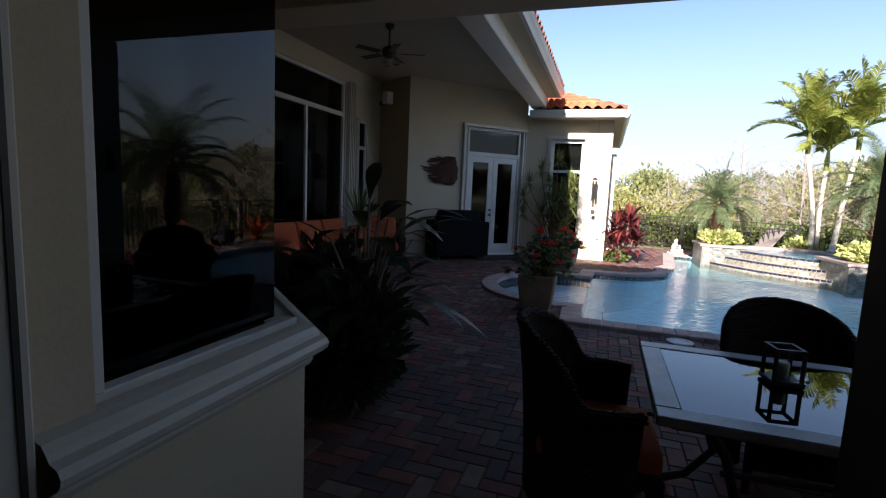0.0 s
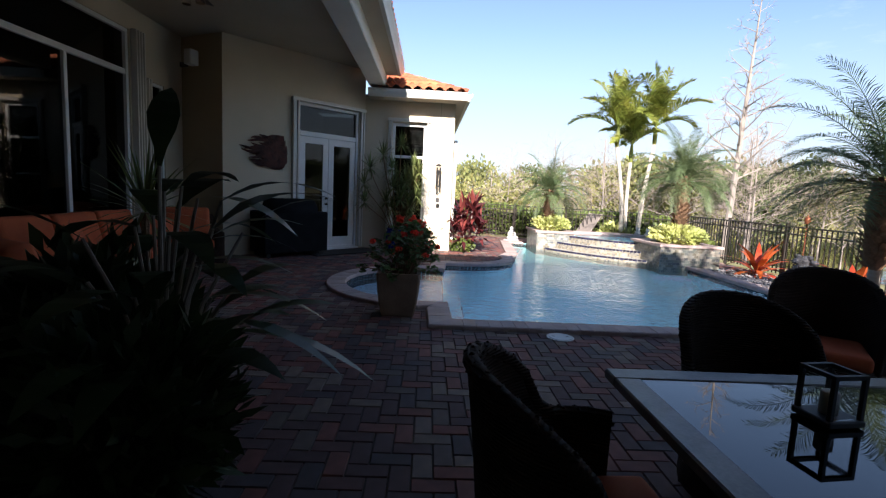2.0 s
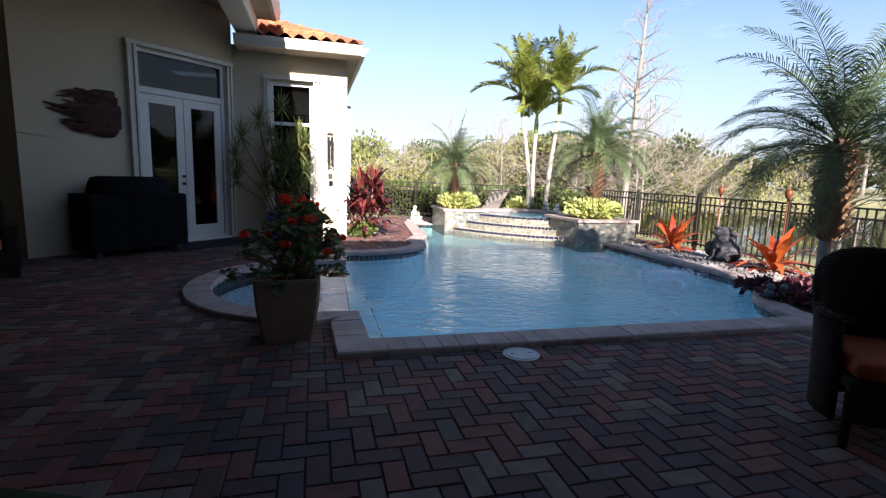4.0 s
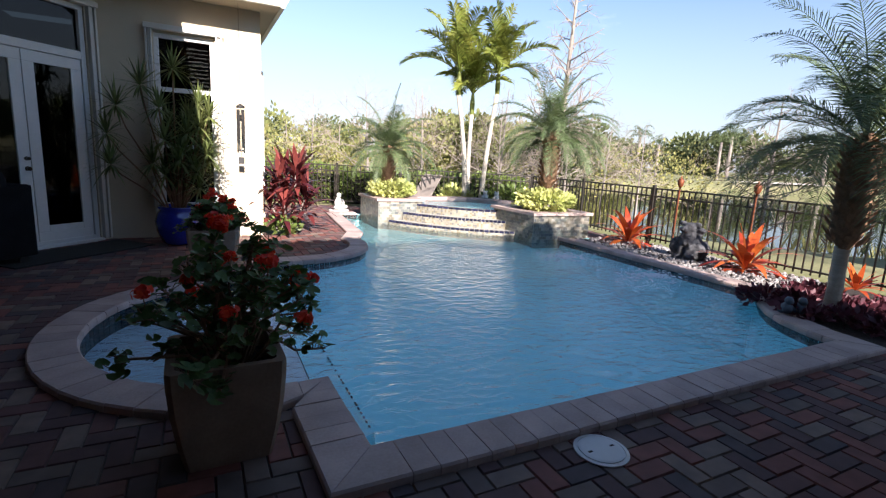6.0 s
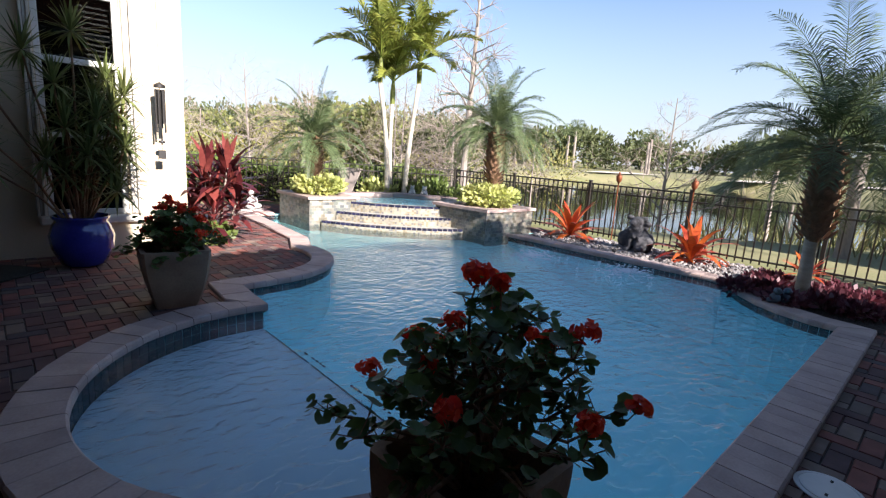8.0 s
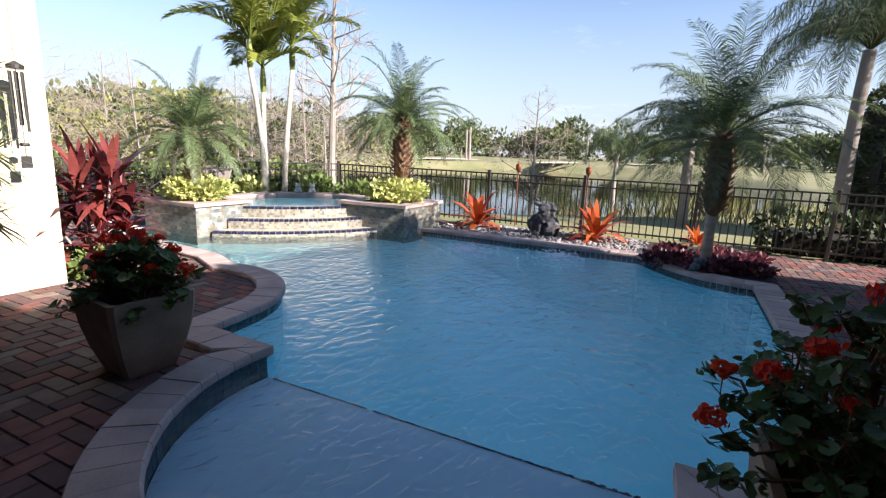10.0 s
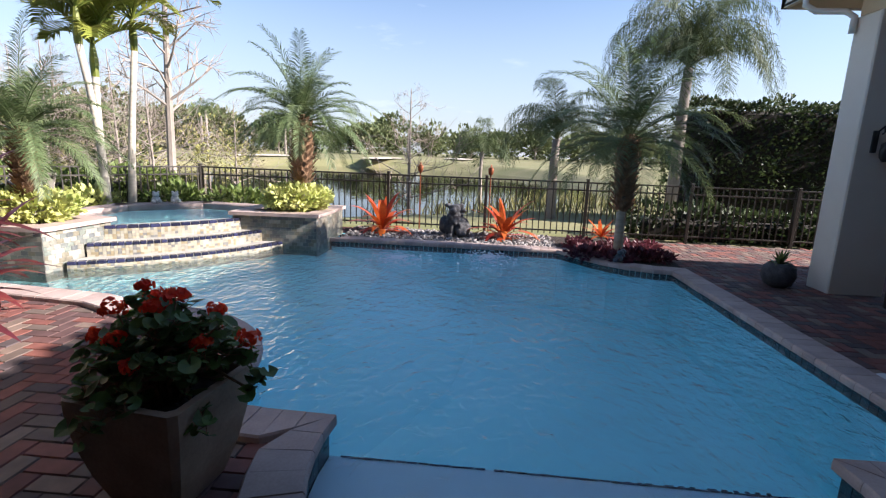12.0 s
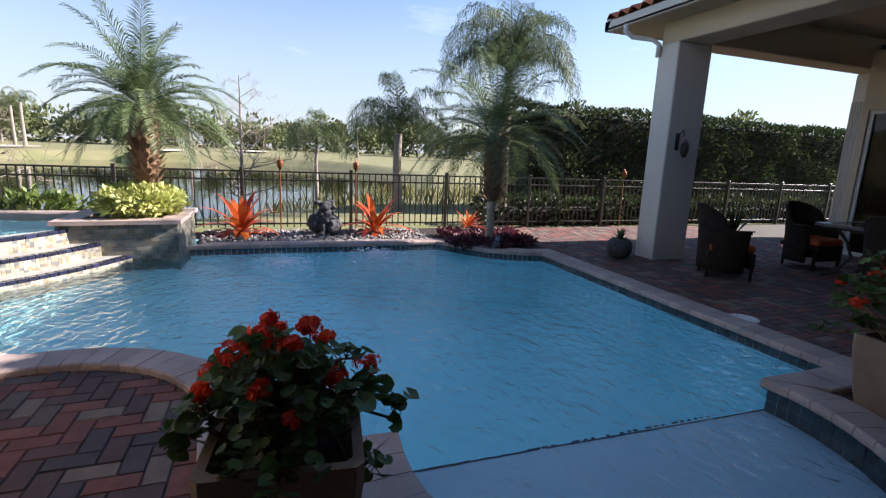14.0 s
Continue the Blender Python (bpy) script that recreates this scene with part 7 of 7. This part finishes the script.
kp = thing("wicker_planter", "dark woven planter beside the column", "plant pot", pose(2.8, 3.1, 0))
part("body", lathe(bmesh.new(), [(0.16, 0.0), (0.19, 0.2), (0.21, 0.42), (0.19, 0.42), (0.18, 0.38)], 22), WICKER, kp, "", True)
part("soil", lathe(bmesh.new(), [(0.18, 0.36), (0.18, 0.385)], 16), SOIL, kp)
rosette("fan_leaf_plant", "dark arching leafy plant in a woven planter", "houseplant", (2.8, 3.1, 0.38), 40, 0.55, 0.035, LEAF_BROAD, 332, 5, 85, 0.8)
orn = thing("wall_hook", "black iron hook with a hanging ornament on the column", "wall hook", pose(3.19, 4.0, 1.75))
part("hook_bar", tube(bmesh.new(), [(0, 0, 0.0), (-0.02, 0, 0.1), (-0.1, 0, 0.16), (-0.12, 0, 0.1), (-0.09, 0, 0.08)], 0.009, 7), IRON, orn)
part("back_plate", one_box(-0.012, 0.01, -0.03, 0.03, -0.12, 0.12, 0.004), IRON, orn)
o = bmesh.new()
blob(o, (-0.1, -0.06, -0.1), (0.05, 0.06, 0.13), 0.5, 5, 2)
part("ornament", o, IRON, orn, "", True)
ds = bmesh.new()
tube(ds, [(3.83, 4.6, 3.42), (3.83, 4.6, 3.32), (3.78, 4.5, 3.24), (3.62, 4.27, 3.2), (3.54, 4.22, 3.12), (3.54, 4.22, 2.95)], 0.035, 10)
tagged(part("downspout", ds, WHITE, None, "", True), "white downspout elbow from the gutter to the column", "downspout")

# foam where two returns stir the water
FOAM = mat("white_foam", (0.75, 0.8, 0.82), 0.4, (0.6, 0.68, 0.72), 20, 80, 0.4, 0.1, 0.002)
rng = random.Random(351)
bm = bmesh.new()
for cx, cy in ((4.0, 9.43), (4.4, 8.14)):
    for _ in range(240):
        a, r = rng.uniform(0, 6.28), abs(rng.gauss(0, 0.2))
        s = rng.uniform(0.006, 0.024)
        bmesh.ops.create_icosphere(bm, subdivisions=1, radius=s, matrix=pose(cx + r * math.cos(a) * 1.3, cy + r * math.sin(a), WATER_Z, 0, 0, rng.uniform(0, 180)) @ Matrix.Diagonal((2.2, 0.8, 0.35, 1)))
tagged(part("water_foam", bm, FOAM), "white foam where jets stir the pool water", "foam", "", "stuff")

# ---- clay pavers in herringbone, the nearest as pieces of their own ----
def paver_mesh(w, l, bev=0.005, h=0.012):
    bm = bmesh.new()
    top = [bm.verts.new((x, y, 0)) for x, y in ((-l / 2 + bev, -w / 2 + bev), (l / 2 - bev, -w / 2 + bev), (l / 2 - bev, w / 2 - bev), (-l / 2 + bev, w / 2 - bev))]
    low = [bm.verts.new((x, y, -h)) for x, y in ((-l / 2, -w / 2), (l / 2, -w / 2), (l / 2, w / 2), (-l / 2, w / 2))]
    bm.faces.new(top)
    for i in range(4):
        bm.faces.new((low[i], low[(i + 1) % 4], top[(i + 1) % 4], top[i]))
    return bm


UNIT = 0.108
HIDE = offset_poly(POOL, 0.13)
BED_AREA = [(4.95, 10.7), (4.95, 7.05), (4.3, 6.6), (4.0, 6.0), (4.0, 5.5), (6.42, 5.5), (6.42, 10.7)]
HOUSE_AREA = [(-1.24, -9), (-1.24, 1.28), (-2.43, 2.34), (-5.30, 2.34), (-5.30, 10.15), (-4.35, 9.65), (-2.12, 11.88), (-0.10, 11.88), (-0.10, 18), (-14, 18), (-14, -9)]
SPA_AREA = [(2.25, 14.2), (2.25, 13.1), (4.3, 10.7), (5.55, 10.7), (5.7, 13.2), (4.9, 14.2)]
one = mesh_of("paver", paver_mesh(UNIT - 0.004, 2 * UNIT - 0.004), PAVER_ONE)
rest_v, rest_f = [], []
rng = random.Random(401)
near = []
for i in range(-60, 62):
    for j in range(0, 152):
        k = (i - j) % 4
        if k not in (0, 3):
            continue
        if k == 0:
            cx, cy, turn = (i + 1) * UNIT, (j + 0.5) * UNIT, 0
        else:
            cx, cy, turn = (i + 0.5) * UNIT, (j + 1) * UNIT, 90
        p = (cx, cy)
        if cx > 6.4 or cy > 16.2 or inside(p, HIDE) or inside(p, BED_AREA) or inside(p, HOUSE_AREA) or inside(p, SPA_AREA) or (cy > 15.0 and cy > 16.3 - (cx - 2.2) * 0.6):
            continue
        if cy < 0.15 and cx > 0.0:
            continue
        near.append((cx, cy, turn))
near.sort(key=lambda q: (q[0] + 0.5) ** 2 + (q[1] - 3.9) ** 2 * 0.8)
for q, (cx, cy, turn) in enumerate(near):
    dz = rng.uniform(-0.0025, 0.0015)
    tilt = rng.uniform(-0.35, 0.35)
    mm = pose(cx, cy, dz, tilt, rng.uniform(-0.35, 0.35), turn)
    if q < 300:
        o = new("paver", one)
        o.parent = patio
        o.matrix_world = mm
    else:
        b0 = len(rest_v)
        for v in one.vertices:
            rest_v.append(tuple(mm @ v.co))
        for f in one.polygons:
            rest_f.append([b0 + a for a in f.vertices])
me = bpy.data.meshes.new("pavers")
me.from_pydata(rest_v, [], rest_f)
me.materials.append(PAVER)
o = new("pavers", me)
o.parent = patio
tagged(o, "mixed red, brown and grey clay pavers", "", "", "stuff")
